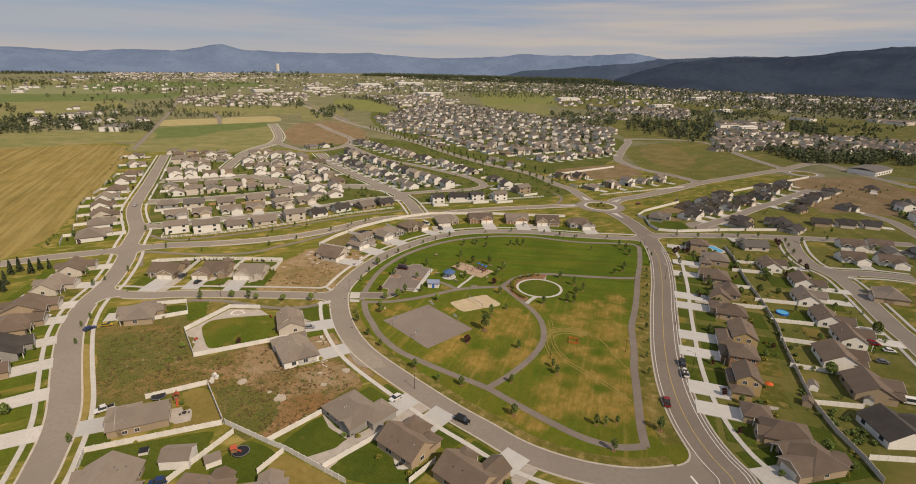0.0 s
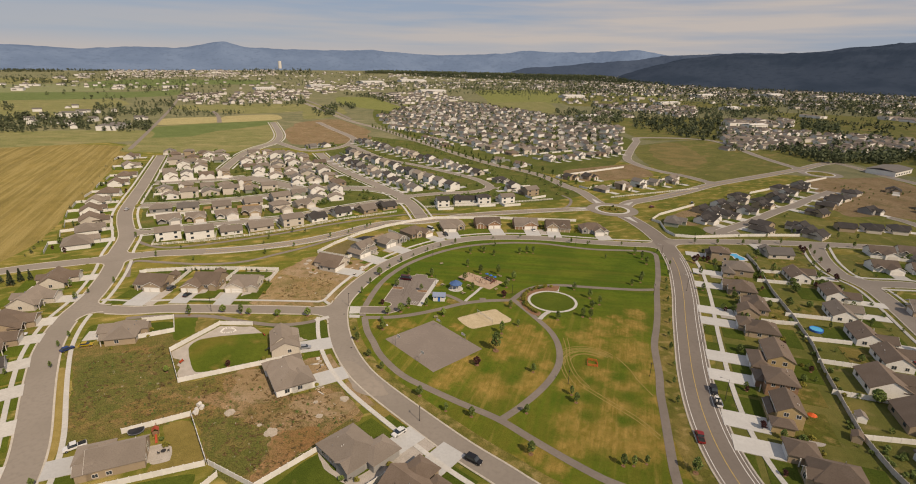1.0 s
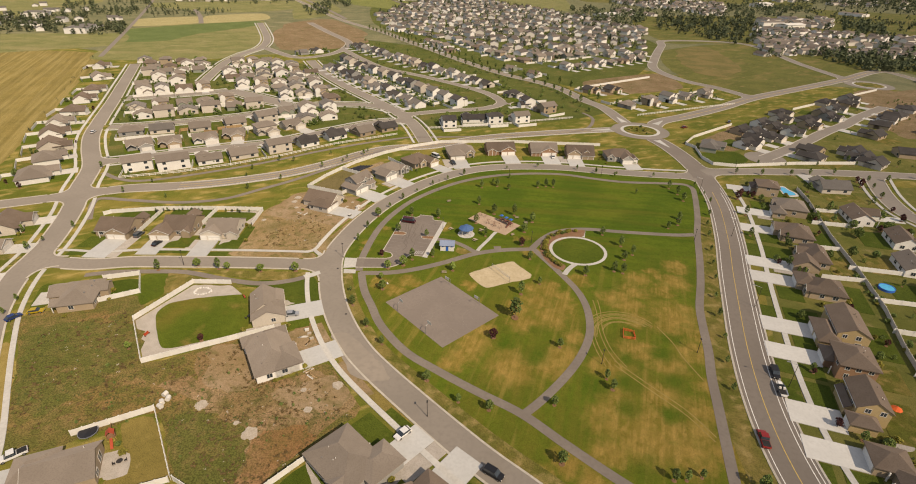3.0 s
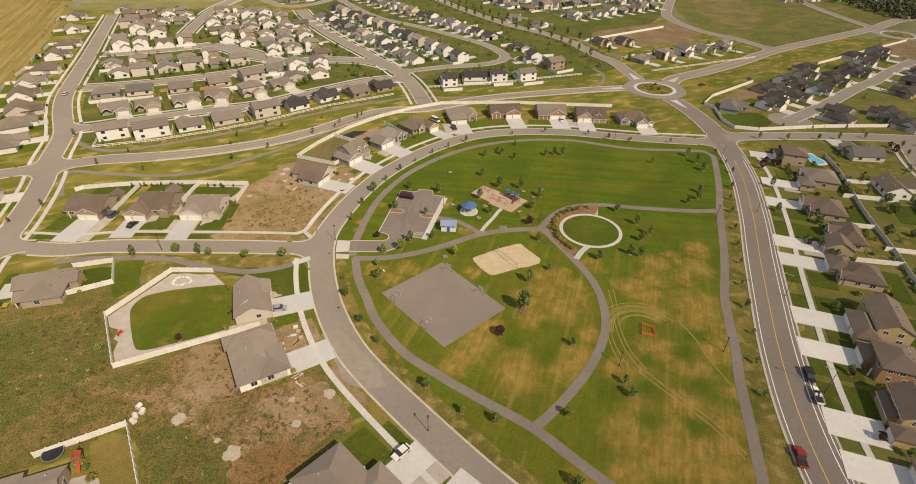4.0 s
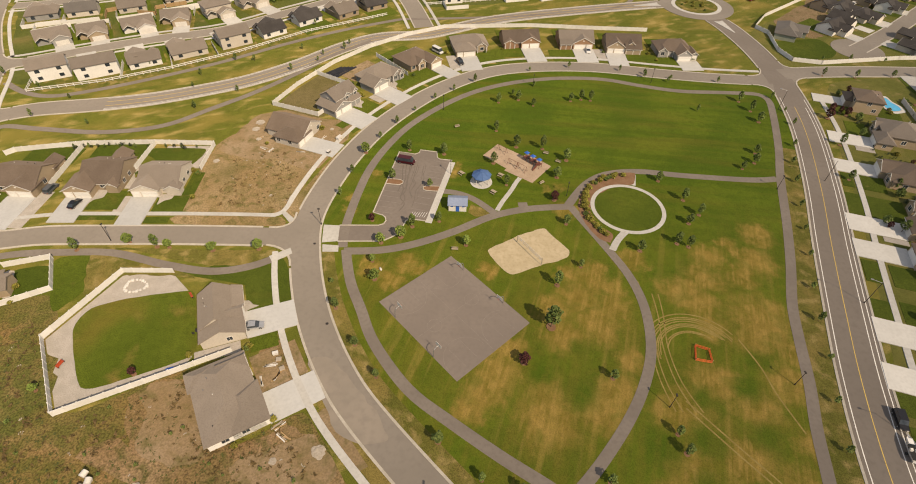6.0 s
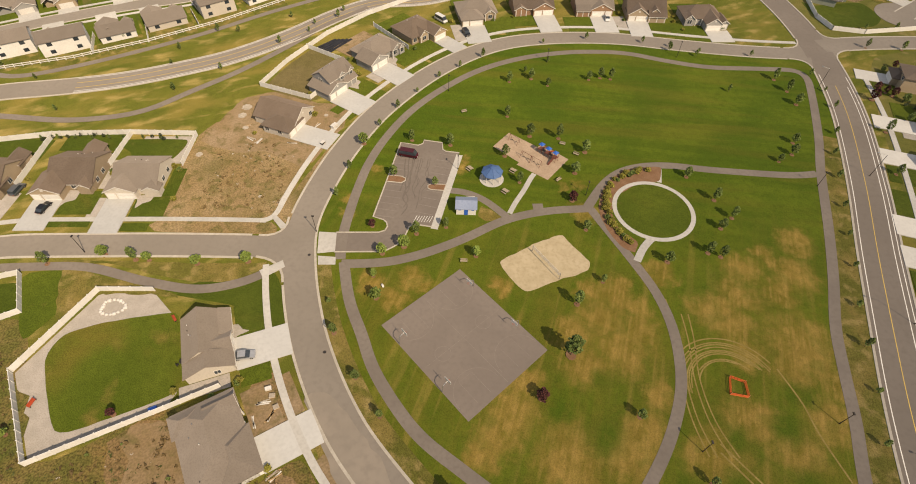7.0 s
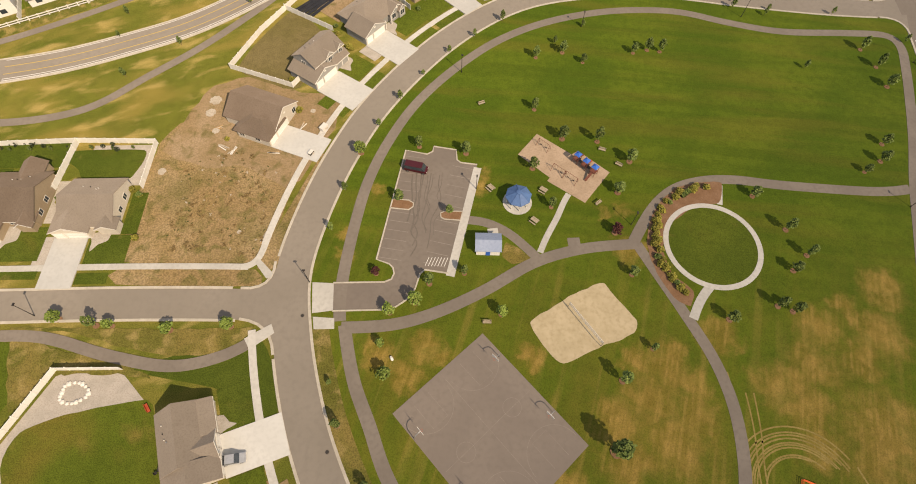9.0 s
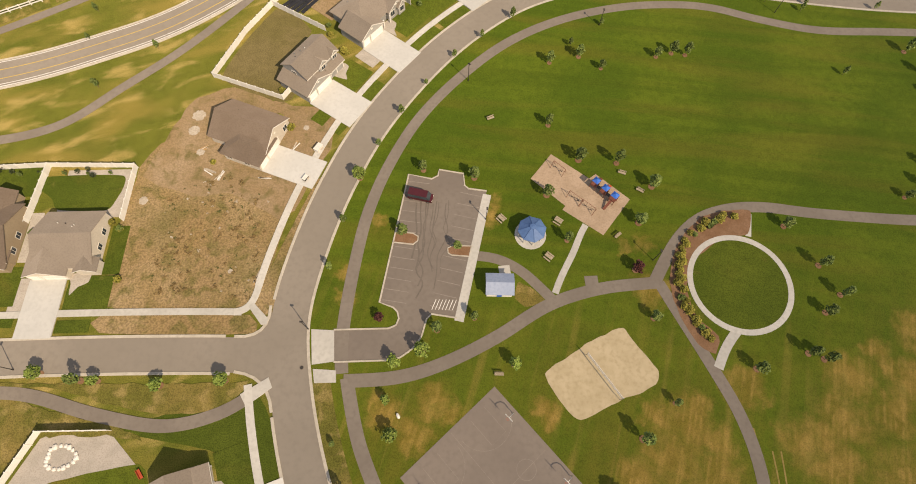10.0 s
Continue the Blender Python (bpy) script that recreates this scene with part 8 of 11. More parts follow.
plant(-159.6, 280.8, 'young_tree')
plant(-109.2, 315.4, 'young_tree')
plant(-74.1, 322.6, 'young_tree')
plant(-64.9, 333.9, 'young_tree')
plant(-118.0, 292.2, 'young_tree')
plant(-114.8, 204.8, 'park_tree')
plant(-94.2, 207.0, 'park_tree')
plant(60.1, 311.4, 'young_tree')
plant(69.1, 308.4, 'young_tree')
plant(106.7, 298.0, 'young_tree')
plant(142.2, 332.3, 'young_tree')
plant(153.8, 332.2, 'young_tree')
plant(169.4, 332.6, 'young_tree')
plant(187.8, 334.5, 'young_tree')
plant(209.6, 335.4, 'young_tree')
plant(241.1, 336.1, 'young_tree')
plant(-149.6, 184.4, 'young_tree')
plant(-147.9, 177.1, 'young_tree')
plant(-140.7, 164.2, 'young_tree')
plant(-152.0, 159.3, 'young_tree')
plant(-156.8, 155.0, 'young_tree')
plant(-105.0, 113.5, 'young_tree')
plant(-169.2, 221.9, 'young_tree')
plant(-165.2, 233.3, 'young_tree')
plant(14.3, 301.5, 'young_tree')
plant(5.7, 294.1, 'young_tree')
plant(74.6, 286.6, 'young_tree')
plant(181.6, 307.4, 'park_tree')
plant(128.7, 273.2, 'park_tree')
plant(111.7, 247.4, 'park_tree')
plant(114.8, 223.5, 'park_tree')
plant(118.4, 267.1, 'park_tree')
plant(144.6, 233.6, 'big_tree')
plant(156.3, 249.1, 'big_tree')
plant(172.4, 195.0, 'big_tree')
plant(132.0, 162.4, 'big_tree')
plant(178.0, 267.2, 'big_tree')
plant(-216.9, 225.1, 'spruce')
plant(-215.8, 228.9, 'spruce')
plant(-208.7, 227.2, 'spruce')
plant(-209.3, 213.1, 'spruce')
plant(-208.1, 231.9, 'spruce')
plant(-205.1, 233.7, 'spruce')
plant(-204.3, 205.7, 'spruce')
plant(-187.7, 220.3, 'park_tree')
plant(-182.0, 228.0, 'park_tree')
plant(-169.9, 215.0, 'park_tree')
plant(-195.2, 297.3, 'park_tree')
plant(135.9, 318.1, 'park_tree')
plant(149.2, 317.4, 'park_tree')
plant(165.3, 318.9, 'park_tree')
plant(175.6, 319.8, 'park_tree')
plant(190.0, 322.4, 'park_tree')
plant(201.8, 312.8, 'park_tree')
plant(210.4, 343.9, 'park_tree')
plant(220.0, 342.6, 'park_tree')
plant(234.4, 337.6, 'park_tree')
plant(246.1, 336.6, 'park_tree')
plant(232.2, 319.3, 'park_tree')
plant(198.5, 303.5, 'park_tree')
plant(194.6, 291.5, 'park_tree')
plant(154.0, 262.0, 'park_tree')
plant(124.1, 243.6, 'park_tree')
plant(212.6, 313.8, 'park_tree')
plant(189.1, 275.9, 'plum_tree')
plant(186.4, 265.9, 'plum_tree')
plant(195.7, 312.2, 'plum_tree')
plant(126.5, 290.5, 'plum_tree')
plant(169.8, 255.5, 'plum_tree')
plant(-73.1, 370.2, 'young_tree')
plant(-84.4, 352.8, 'young_tree')
plant(-100.0, 343.1, 'young_tree')
plant(-124.0, 321.4, 'young_tree')
plant(-141.7, 308.1, 'young_tree')
plant(-161.8, 297.1, 'young_tree')
plant(-174.9, 287.4, 'young_tree')

SHRUB_KINDS = []
for seed, leaf, word in ((21, LEAF_GOLD, "yellow-green"), (22, LEAF_GOLD, "yellow-green"), (23, LEAF, "dark green")):
    bm = bmesh.new()
    leaf_cloud(bm, 0.75, 0.12, 1.15, 130, 0.2, oval, seed)
    for k in range(4):
        tube(bm, (0, 0, 0), (0.3 * math.cos(k * 1.6), 0.3 * math.sin(k * 1.6), 0.6), 0.03, 0.01, 5)
    SHRUB_KINDS.append(tagged(part("shrub", bm, leaf), f"rounded {word} garden shrub in bark mulch", "shrub", "shrubs"))
SHRUB_USED = set()


def shrub(x, y, pick=None):
    ob = SHRUB_KINDS[pick if pick is not None else prng.choice((0, 1, 0, 1, 2))]
    m = pose(x, y, 0.04, 0, 0, prng.uniform(0, 360)) @ Matrix.Scale(prng.uniform(0.75, 1.25), 4)
    if ob.name in SHRUB_USED:
        copy_thing(ob, m)
    else:
        SHRUB_USED.add(ob.name)
        ob.matrix_basis = m


for x, y in [(36.3, 245.5), (32.1, 243.7), (28.4, 241.1), (25.9, 237.5), (24.7, 233.4), (23.8, 229.5), (24.2, 226.3), (25.3, 223.2), (26.4, 220.8), (27.8, 218.8), (34, 243.8), (38.8, 245.3), (26.8, 239.3), (25.2, 235.5), (24.4, 231.5), (24.5, 224.4), (26, 222), (28.8, 217.8), (35.4, 244.5), (32.9, 242.9), (30.8, 242.2), (29.2, 240.8), (27.1, 238.4), (26.2, 236.6), (25.6, 234.4), (25, 232.5), (24.8, 230.4), (24.9, 228.1), (25.1, 225.6), (25.6, 223.8), (26.7, 221.6), (27.4, 219.9), (28.5, 219.3)]:
    shrub(x, y)

for k in range(10):
    a, r = k * 0.63, 3.0 + (k % 3) * 2.2
    shrub(105 + r * math.cos(a), 392 + r * math.sin(a), k % 3)

# planting in the back gardens
grng = random.Random(30)
for hx, hy, hr in HOUSES[28:56]:
    for _ in range(3):
        a = grng.uniform(0, 6.28)
        plant(hx + (hr + 4.5) * math.cos(a), hy + (hr + 4.5) * math.sin(a), grng.choice(("big_tree", "park_tree", "plum_tree", "big_tree")), grng.uniform(0.5, 0.85))
for k in range(9):
    plant(-141 + 5.0 * k, 250.5 + 0.25 * k, "young_tree", 0.55)

# foundation planting along house fronts
grng = random.Random(31)
for (hx, hy, hr), yaw in zip(HOUSES[:40], YAWS):
    for _ in range(4):
        a = radians(yaw) + grng.uniform(0.9, 5.4)
        shrub(hx + (hr + 2.6) * math.cos(a), hy + (hr + 2.6) * math.sin(a))


# ---- park things ----
def gazebo(x, y):
    ob = thing("gazebo", x, y, 8, "eight-sided park gazebo with a blue metal roof", "gazebo", z=0.16)
    bm = bmesh.new()
    r, n = 3.1, 8
    eave, knee, top = 2.6, 4.0, 4.3
    rings = []
    for rad, z in ((r, eave - 0.1), (r, eave + 0.05), (0.7, knee), (0.7, knee + 0.15), (0.0, top)):
        rings.append([bm.verts.new((rad * math.cos(k * 6.2832 / n), rad * math.sin(k * 6.2832 / n), z)) for k in range(n)] if rad else [bm.verts.new((0, 0, z))])
    for a, b in zip(rings, rings[1:]):
        for k in range(n):
            j = (k + 1) % n
            bm.faces.new((a[k], a[j], b[j], b[k]) if len(b) > 1 else (a[k], a[j], b[0]))
    bm.faces.new(rings[0][::-1])
    roof = part("roof", bm, BLUE_METAL, ob, "blue standing-seam metal roof")
    for k in range(n):
        a = k * 6.2832 / n
        bm = bmesh.new()
        tube(bm, (r * math.cos(a), r * math.sin(a), eave + 0.08), (0.7 * math.cos(a), 0.7 * math.sin(a), knee + 0.03), 0.06, 0.06, 5)
        part("ridge_cap", bm, BLUE_METAL, roof)
        bm = bmesh.new()
        tube(bm, (2.6 * math.cos(a), 2.6 * math.sin(a), 0), (2.6 * math.cos(a), 2.6 * math.sin(a), eave), 0.1, 0.1, 8)
        part("post", bm, TRIM, ob)


gazebo(-6.6, 240.0)


def picnic_table(x, y, yaw, wood=None):
    ob = thing("picnic_table", x, y, yaw, "weathered wooden picnic table with attached benches on the lawn", "picnic table", "picnic tables", 0.1)
    wood = wood or OLD_WOOD
    for k in range(4):
        part("tabletop_plank", boxm(-0.9, 0.9, -0.4 + 0.2 * k + 0.01, -0.2 + 0.2 * k - 0.01, 0.71, 0.75), wood, ob)
    for s in (-1, 1):
        part("bench_plank", boxm(-0.9, 0.9, s * 0.75 - 0.14, s * 0.75 + 0.14, 0.42, 0.46), wood, ob)
        bm = bmesh.new()
        tube(bm, (s * 0.6, -0.75, 0), (s * 0.6, -0.2, 0.71), 0.05, 0.05, 5)
        tube(bm, (s * 0.6, 0.75, 0), (s * 0.6, 0.2, 0.71), 0.05, 0.05, 5)
        box(bm, s * 0.6 - 0.04, s * 0.6 + 0.04, -0.8, 0.8, 0.34, 0.42)
        part("leg_frame", bm, DARK_METAL, ob)


def park_bench(x, y, yaw):
    ob = thing("park_bench", x, y, yaw, "tan slatted park bench on a small pad", "bench", "park benches", 0.1)
    for k in range(3):
        part("seat_slat", boxm(-0.9, 0.9, -0.25 + 0.17 * k, -0.1 + 0.17 * k, 0.43, 0.47), OLD_WOOD, ob)
        part("back_slat", boxm(-0.9, 0.9, 0.3, 0.34, 0.55 + 0.15 * k, 0.67 + 0.15 * k), OLD_WOOD, ob)
    for s in (-0.75, 0.75):
        bm = bmesh.new()
        box(bm, s - 0.04, s + 0.04, -0.25, 0.34, 0.35, 0.43)
        box(bm, s - 0.04, s + 0.04, -0.25, -0.17, 0, 0.35)
        box(bm, s - 0.04, s + 0.04, 0.26, 0.34, 0, 1.0)
        part("leg", bm, DARK_METAL, ob)


for x, y, a in ((-12.9, 243.5, -45), (-0.4, 243.2, -35), (-2.9, 234.7, -40)):
    picnic_table(x, y, a)
for x, y, a in ((15, 255.9, -20), (-13.8, 209.9, 0), (12.5, 240.1, 40), (-15.1, 270.3, 25), (18.6, 251.4, -30)):
    park_bench(x, y, a)


def utility_shed(x, y, yaw):
    ob = thing("utility_shed", x, y, yaw, "small white park shed with blue metal roof and door", "shed", z=0.1)
    bm = bmesh.new()
    gable_wall(bm, -2.6, 2.6, -1.9, 1.9, 2.6, 0.9, "x")
    part("wall", bm, WALLS["white"], ob)
    bm = bmesh.new()
    gable_roof(bm, -2.6, 2.6, -1.9, 1.9, 2.6, 0.9, "x", 0.45, 0.12)
    part("roof", bm, BLUE_SHEEN, ob, "blue metal gable roof with reflected sky in its colour")
    part("door", boxm(-0.5, 0.5, -1.96, -1.9, 0, 2.05), BLUE, ob, "blue steel door")
    for s in (-1.7, 1.7):
        part("vent", boxm(s - 0.35, s + 0.35, -1.94, -1.9, 1.7, 2.1), BLUE, ob)


utility_shed(-13.6, 227.6, 0)


def hoop(x, y, tx, ty):
    ob = thing("basketball_hoop", x, y, math.degrees(math.atan2(ty - y, tx - x)), "steel basketball hoop on a curved pole", "basketball hoop", "basketball hoops", 0.1)
    bm = bmesh.new()
    pts = [(0, 0, 0), (0, 0, 2.2), (0.3, 0, 2.9), (0.9, 0, 3.25), (1.5, 0, 3.3)]
    for a, b in zip(pts, pts[1:]):
        tube(bm, a, b, 0.08, 0.08, 7)
    part("pole", bm, STEEL, ob)
    part("backboard", boxm(1.5, 1.56, -0.9, 0.9, 2.9, 3.95), TRIM, ob, "white backboard")
    bm = bmesh.new()
    for k in range(12):
        a, b = k * 0.5236, (k + 1) * 0.5236
        tube(bm, (1.82 + 0.23 * math.cos(a), 0.23 * math.sin(a), 3.05), (1.82 + 0.23 * math.cos(b), 0.23 * math.sin(b), 3.05), 0.02, 0.02, 5)
    part("rim", bm, RED, ob, "orange-red rim")


for a, b in (((-27.3, 186.7), (-20, 193.5)), ((-17.4, 176.0), (-10.5, 182.8)), ((-11.3, 202.7), (-18, 196)), ((-1.2, 192.2), (-8, 185.6))):
    hoop(*a, *b)


def volleyball_net():
    a, b = Vector((3.4, 214.0, 0)), Vector((9.4, 205.6, 0))
    ob = thing("volleyball_net", a.x, a.y, math.degrees(math.atan2(b.y - a.y, b.x - a.x)), "volleyball net strung between two steel posts", "net", z=0.1)
    ln = (b - a).length
    for x in (0, ln):
        bm = bmesh.new()
        tube(bm, (x, 0, 0), (x, 0, 2.5), 0.06, 0.06, 7)
        part("post", bm, STEEL, ob)
    bm = bmesh.new()
    for z in (1.45, 1.7, 1.95, 2.2, 2.43):
        tube(bm, (0, 0, z), (ln, 0, z), 0.02 if 1.5 < z < 2.4 else 0.04, None, 4)
    for k in range(1, 30):
        tube(bm, (ln * k / 30, 0, 1.45), (ln * k / 30, 0, 2.43), 0.012, None, 4)
    part("net", bm, TRIM, ob)


volleyball_net()


def playground():
    ob = thing("play_structure", 10.1, 250.4, -44, "maroon and blue play structure with towers and slides", "play structure", z=0.16)
    for x in (-2.6, 0, 2.6):
        bm = bmesh.new()
        box(bm, x - 0.75, x + 0.75, -0.75, 0.75, 1.2, 1.3)
        part("deck", bm, PLAY_BROWN, ob)
        bm = bmesh.new()
        solid(bm, [(x - 0.75, -0.75, 2.9), (x + 0.75, -0.75, 2.9), (x + 0.75, 0.75, 2.9), (x - 0.75, 0.75, 2.9), (x, 0, 3.5)], [(0, 1, 4), (1, 2, 4), (2, 3, 4), (3, 0, 4), (3, 2, 1, 0)])
        part("canopy", bm, BLUE, ob, "blue plastic canopy")
        for sx in (-0.7, 0.7):
            for sy in (-0.7, 0.7):
                bm = bmesh.new()
                tube(bm, (x + sx, sy, 0), (x + sx, sy, 2.9), 0.06, None, 6)
                part("post", bm, PLAY_BROWN, ob)
    for x, s in ((-2.6, 1), (2.6, -1), (0, 1)):
        bm = bmesh.new()
        solid(bm, [(x - 0.3, s * 0.8, 1.3), (x + 0.3, s * 0.8, 1.3), (x + 0.3, s * 3.0, 0.25), (x - 0.3, s * 3.0, 0.25), (x - 0.3, s * 0.8, 1.2), (x + 0.3, s * 0.8, 1.2), (x + 0.3, s * 3.0, 0.15), (x - 0.3, s * 3.0, 0.15)],
              [(0, 1, 2, 3), (7, 6, 5, 4), (0, 3, 7, 4), (1, 5, 6, 2), (3, 2, 6, 7), (0, 4, 5, 1)])
        part("slide", bm, PLAY_BROWN if x else RED, ob)
    for x in (-1.3, 1.3):
        part("bridge", boxm(x - 0.6, x + 0.6, -0.4, 0.4, 1.18, 1.26), DARK_METAL, ob)
    for cx, cy, yaw in ((3.6, 248.8, -40), (6.4, 246.6, -40), (0.4, 256.4, -42)):
        fr = thing("swing_frame", cx, cy, yaw, "steel swing frame with hanging seats", "swing", "swings", 0.16)
        bm = bmesh.new()
        tube(bm, (-1.7, 0, 2.2), (1.7, 0, 2.2), 0.05, None, 6)
        for s in (-1.7, 1.7):
            tube(bm, (s, -0.8, 0), (s, 0, 2.2), 0.05, None, 6)
            tube(bm, (s, 0.8, 0), (s, 0, 2.2), 0.05, None, 6)
        part("frame", bm, PLAY_BROWN, fr)
        for s in (-0.8, 0.8):
            bm = bmesh.new()
            box(bm, s - 0.25, s + 0.25, -0.1, 0.1, 0.5, 0.55)
            tube(bm, (s - 0.22, 0, 0.55), (s - 0.22, 0, 2.2), 0.015, None, 4)
            tube(bm, (s + 0.22, 0, 0.55), (s + 0.22, 0, 2.2), 0.015, None, 4)
            part("seat", bm, TYRE, fr)


playground()


def lamp_post(x, y, yaw=0.0, high=5.0, arm=0.0):
    ob = thing("lamp_post", x, y, yaw, "dark slender street lamp on a metal pole", "street lamp", "street lamps")
    bm = bmesh.new()
    tube(bm, (0, 0, 0), (0, 0, 0.6), 0.14, 0.12, 8)
    tube(bm, (0, 0, 0.6), (0, 0, high), 0.09, 0.06, 8)
    part("pole", bm, DARK_METAL, ob)
    if arm:
        bm = bmesh.new()
        tube(bm, (0, 0, high - 0.1), (arm, 0, high + 0.4), 0.06, 0.05, 6)
        part("arm", bm, STEEL, ob)
    bm = bmesh.new()
    box(bm, arm - 0.18, arm + 0.45, -0.16, 0.16, high + (0.35 if arm else 0), high + (0.5 if arm else 0.22))
    part("head", bm, DARK_METAL if not arm else STEEL, ob)


for x, y in ((-16.3, 243.4), (13.9, 301.4), (62.5, 172.5), (86.4, 241.5), (19.5, 234.6), (33.4, 166.0), (-14, 144.5)):
    lamp_post(x, y, 90)
for x, y, a in ((-107.7, 208.8, 90), (-20.6, 281.8, -50), (62.0, 307.5, 90), (-52.0, 218.0, 0)):
    lamp_post(x, y, a, 6.0)
for x, y, a in ((103.6, 246.5, 170), (90.2, 196.5, 165), (82.4, 160.0, 165), (106.2, 290.0, 170)):
    lamp_post(x, y, a, 8.0, 2.4)


# orange safety netting round a pit in the grass
def safety_net(x, y):
    ob = thing("safety_netting", x, y, -12, "square of orange safety netting round a dug patch", "barrier", z=0.1)
    c = [(-1.7, -1.9), (1.9, -1.7), (1.5, 1.6), (-1.6, 2.1)]
    for (ax, ay), (bx, by) in zip(c, c[1:] + c[:1]):
        bm = bmesh.new()
        for z in (0.15, 0.5, 0.85):
            tube(bm, (ax, ay, z), (bx, by, z - 0.06), 0.07, None, 4)
        part("net", bm, ORANGE, ob)
        bm = bmesh.new()
        tube(bm, (ax, ay, 0), (ax, ay, 1.15), 0.05, None, 5)
        part("stake", bm, TIMBER, ob)


safety_net(44.3, 179.3)


# ---- vehicles ----
def paint(name, c, metal=0.3):
    return surface(name, c, tuple(0.92 * v for v in c), None, 0.3, 0.6, 3, 0, metal=metal, spec=0.6)


PAINTS = {"maroon": paint("maroon_paint", (0.09, 0.012, 0.018)), "silver": paint("silver_paint", (0.42, 0.43, 0.45)), "black": paint("black_paint", (0.015, 0.015, 0.018)), "red": paint("red_paint", (0.30, 0.02, 0.02)),
          "white": paint("white_paint", (0.75, 0.74, 0.72), 0), "yellow": paint("yellow_paint", (0.65, 0.45, 0.03)), "blue": paint("blue_paint", (0.03, 0.06, 0.2)), "grey": paint("grey_paint", (0.16, 0.17, 0.18))}


def car(x, y, yaw, colour, kind="car"):
    words = {"car": "saloon car", "suv": "sport utility car", "pickup": "pickup truck", "van": "van"}[kind]
    ob = thing(kind if kind != "suv" else "car", x, y, yaw, f"{colour} {words} with dark windows standing on pavement", "car", "vehicles", 0.17)
    ln, wd = {"car": (4.5, 1.8), "suv": (4.8, 1.9), "pickup": (5.5, 1.95), "van": (5.6, 2.0)}[kind]
    belt, top = {"car": (0.85, 1.42), "suv": (1.0, 1.75), "pickup": (1.0, 1.8), "van": (1.2, 2.3)}[kind]
    h = ln / 2
    prof = [(-h, 0.35), (-h, belt - 0.08), (-h + 0.15, belt), (h - 1.0, belt), (h - 0.15, belt - 0.2), (h, belt - 0.35), (h, 0.35)]
    bm = bmesh.new()
    for s in (-1, 1):
        [bm.verts.new((px, s * wd / 2, pz)) for px, pz in prof]
    bm.verts.ensure_lookup_table()
    n = len(prof)
    for k in range(n):
        j = (k + 1) % n
        bm.faces.new((bm.verts[k], bm.verts[j], bm.verts[n + j], bm.verts[n + k]))
    bm.faces.new([bm.verts[k] for k in range(n)])
    bm.faces.new([bm.verts[n + k] for k in reversed(range(n))])
    bmesh.ops.bevel(bm, geom=[e for e in bm.edges if abs(e.verts[0].co.y) == abs(e.verts[1].co.y) and e.calc_length() > 0.3], offset=0.08, segments=2, affect="EDGES")
    bmesh.ops.recalc_face_normals(bm, faces=bm.faces)
    body = part("body", bm, PAINTS[colour], ob)
    r0, r1, f0, f1 = {"car": (-h + 0.35, -h + 1.0, 0.35, 1.15), "suv": (-h + 0.1, -h + 0.4, 0.6, 1.3), "pickup": (-0.7, -0.5, 0.9, 1.5), "van": (-h + 0.1, -h + 0.2, h - 1.2, h - 0.5)}[kind]
    bm = bmesh.new()
    i = 0.14
    solid(bm, [(r0, -wd / 2 + 0.04, belt), (f1, -wd / 2 + 0.04, belt), (f1, wd / 2 - 0.04, belt), (r0, wd / 2 - 0.04, belt), (r1, -wd / 2 + i, top), (f0, -wd / 2 + i, top), (f0, wd / 2 - i, top), (r1, wd / 2 - i, top)],
          [(0, 1, 5, 4), (1, 2, 6, 5), (2, 3, 7, 6), (3, 0, 4, 7), (4, 5, 6, 7)])
    part("cabin_glass", bm, GLASS, ob, "dark tinted glass")
    part("roof", boxm(r1 - 0.03, f0 + 0.03, -wd / 2 + i - 0.02, wd / 2 - i + 0.02, top - 0.03, top + 0.04), PAINTS[colour], ob)
    if kind == "pickup":
        part("bed", boxm(-h + 0.12, -0.8, -wd / 2 + 0.12, wd / 2 - 0.12, belt, belt + 0.01), TYRE, ob)
    for sx in (-h + 0.85, h - 0.85):
        for sy in (-wd / 2 + 0.08, wd / 2 - 0.08):
            bm = bmesh.new()
            tube(bm, (sx, sy - 0.1, 0.33), (sx, sy + 0.1, 0.33), 0.33, None, 14)
            w = part("wheel", bm, TYRE, ob)
            bm = bmesh.new()
            tube(bm, (sx, sy - 0.11, 0.33), (sx, sy + 0.11, 0.33), 0.19, None, 10)
            part("rim", bm, STEEL, w)
    for sy in (-wd / 2 + 0.3, wd / 2 - 0.3):
        part("headlight", boxm(h - 0.04, h + 0.02, sy - 0.18, sy + 0.18, belt - 0.5, belt - 0.36), TRIM, ob)
        part("tail_light", boxm(-h - 0.02, -h + 0.04, sy - 0.15, sy + 0.15, belt - 0.4, belt - 0.2), RED, ob)


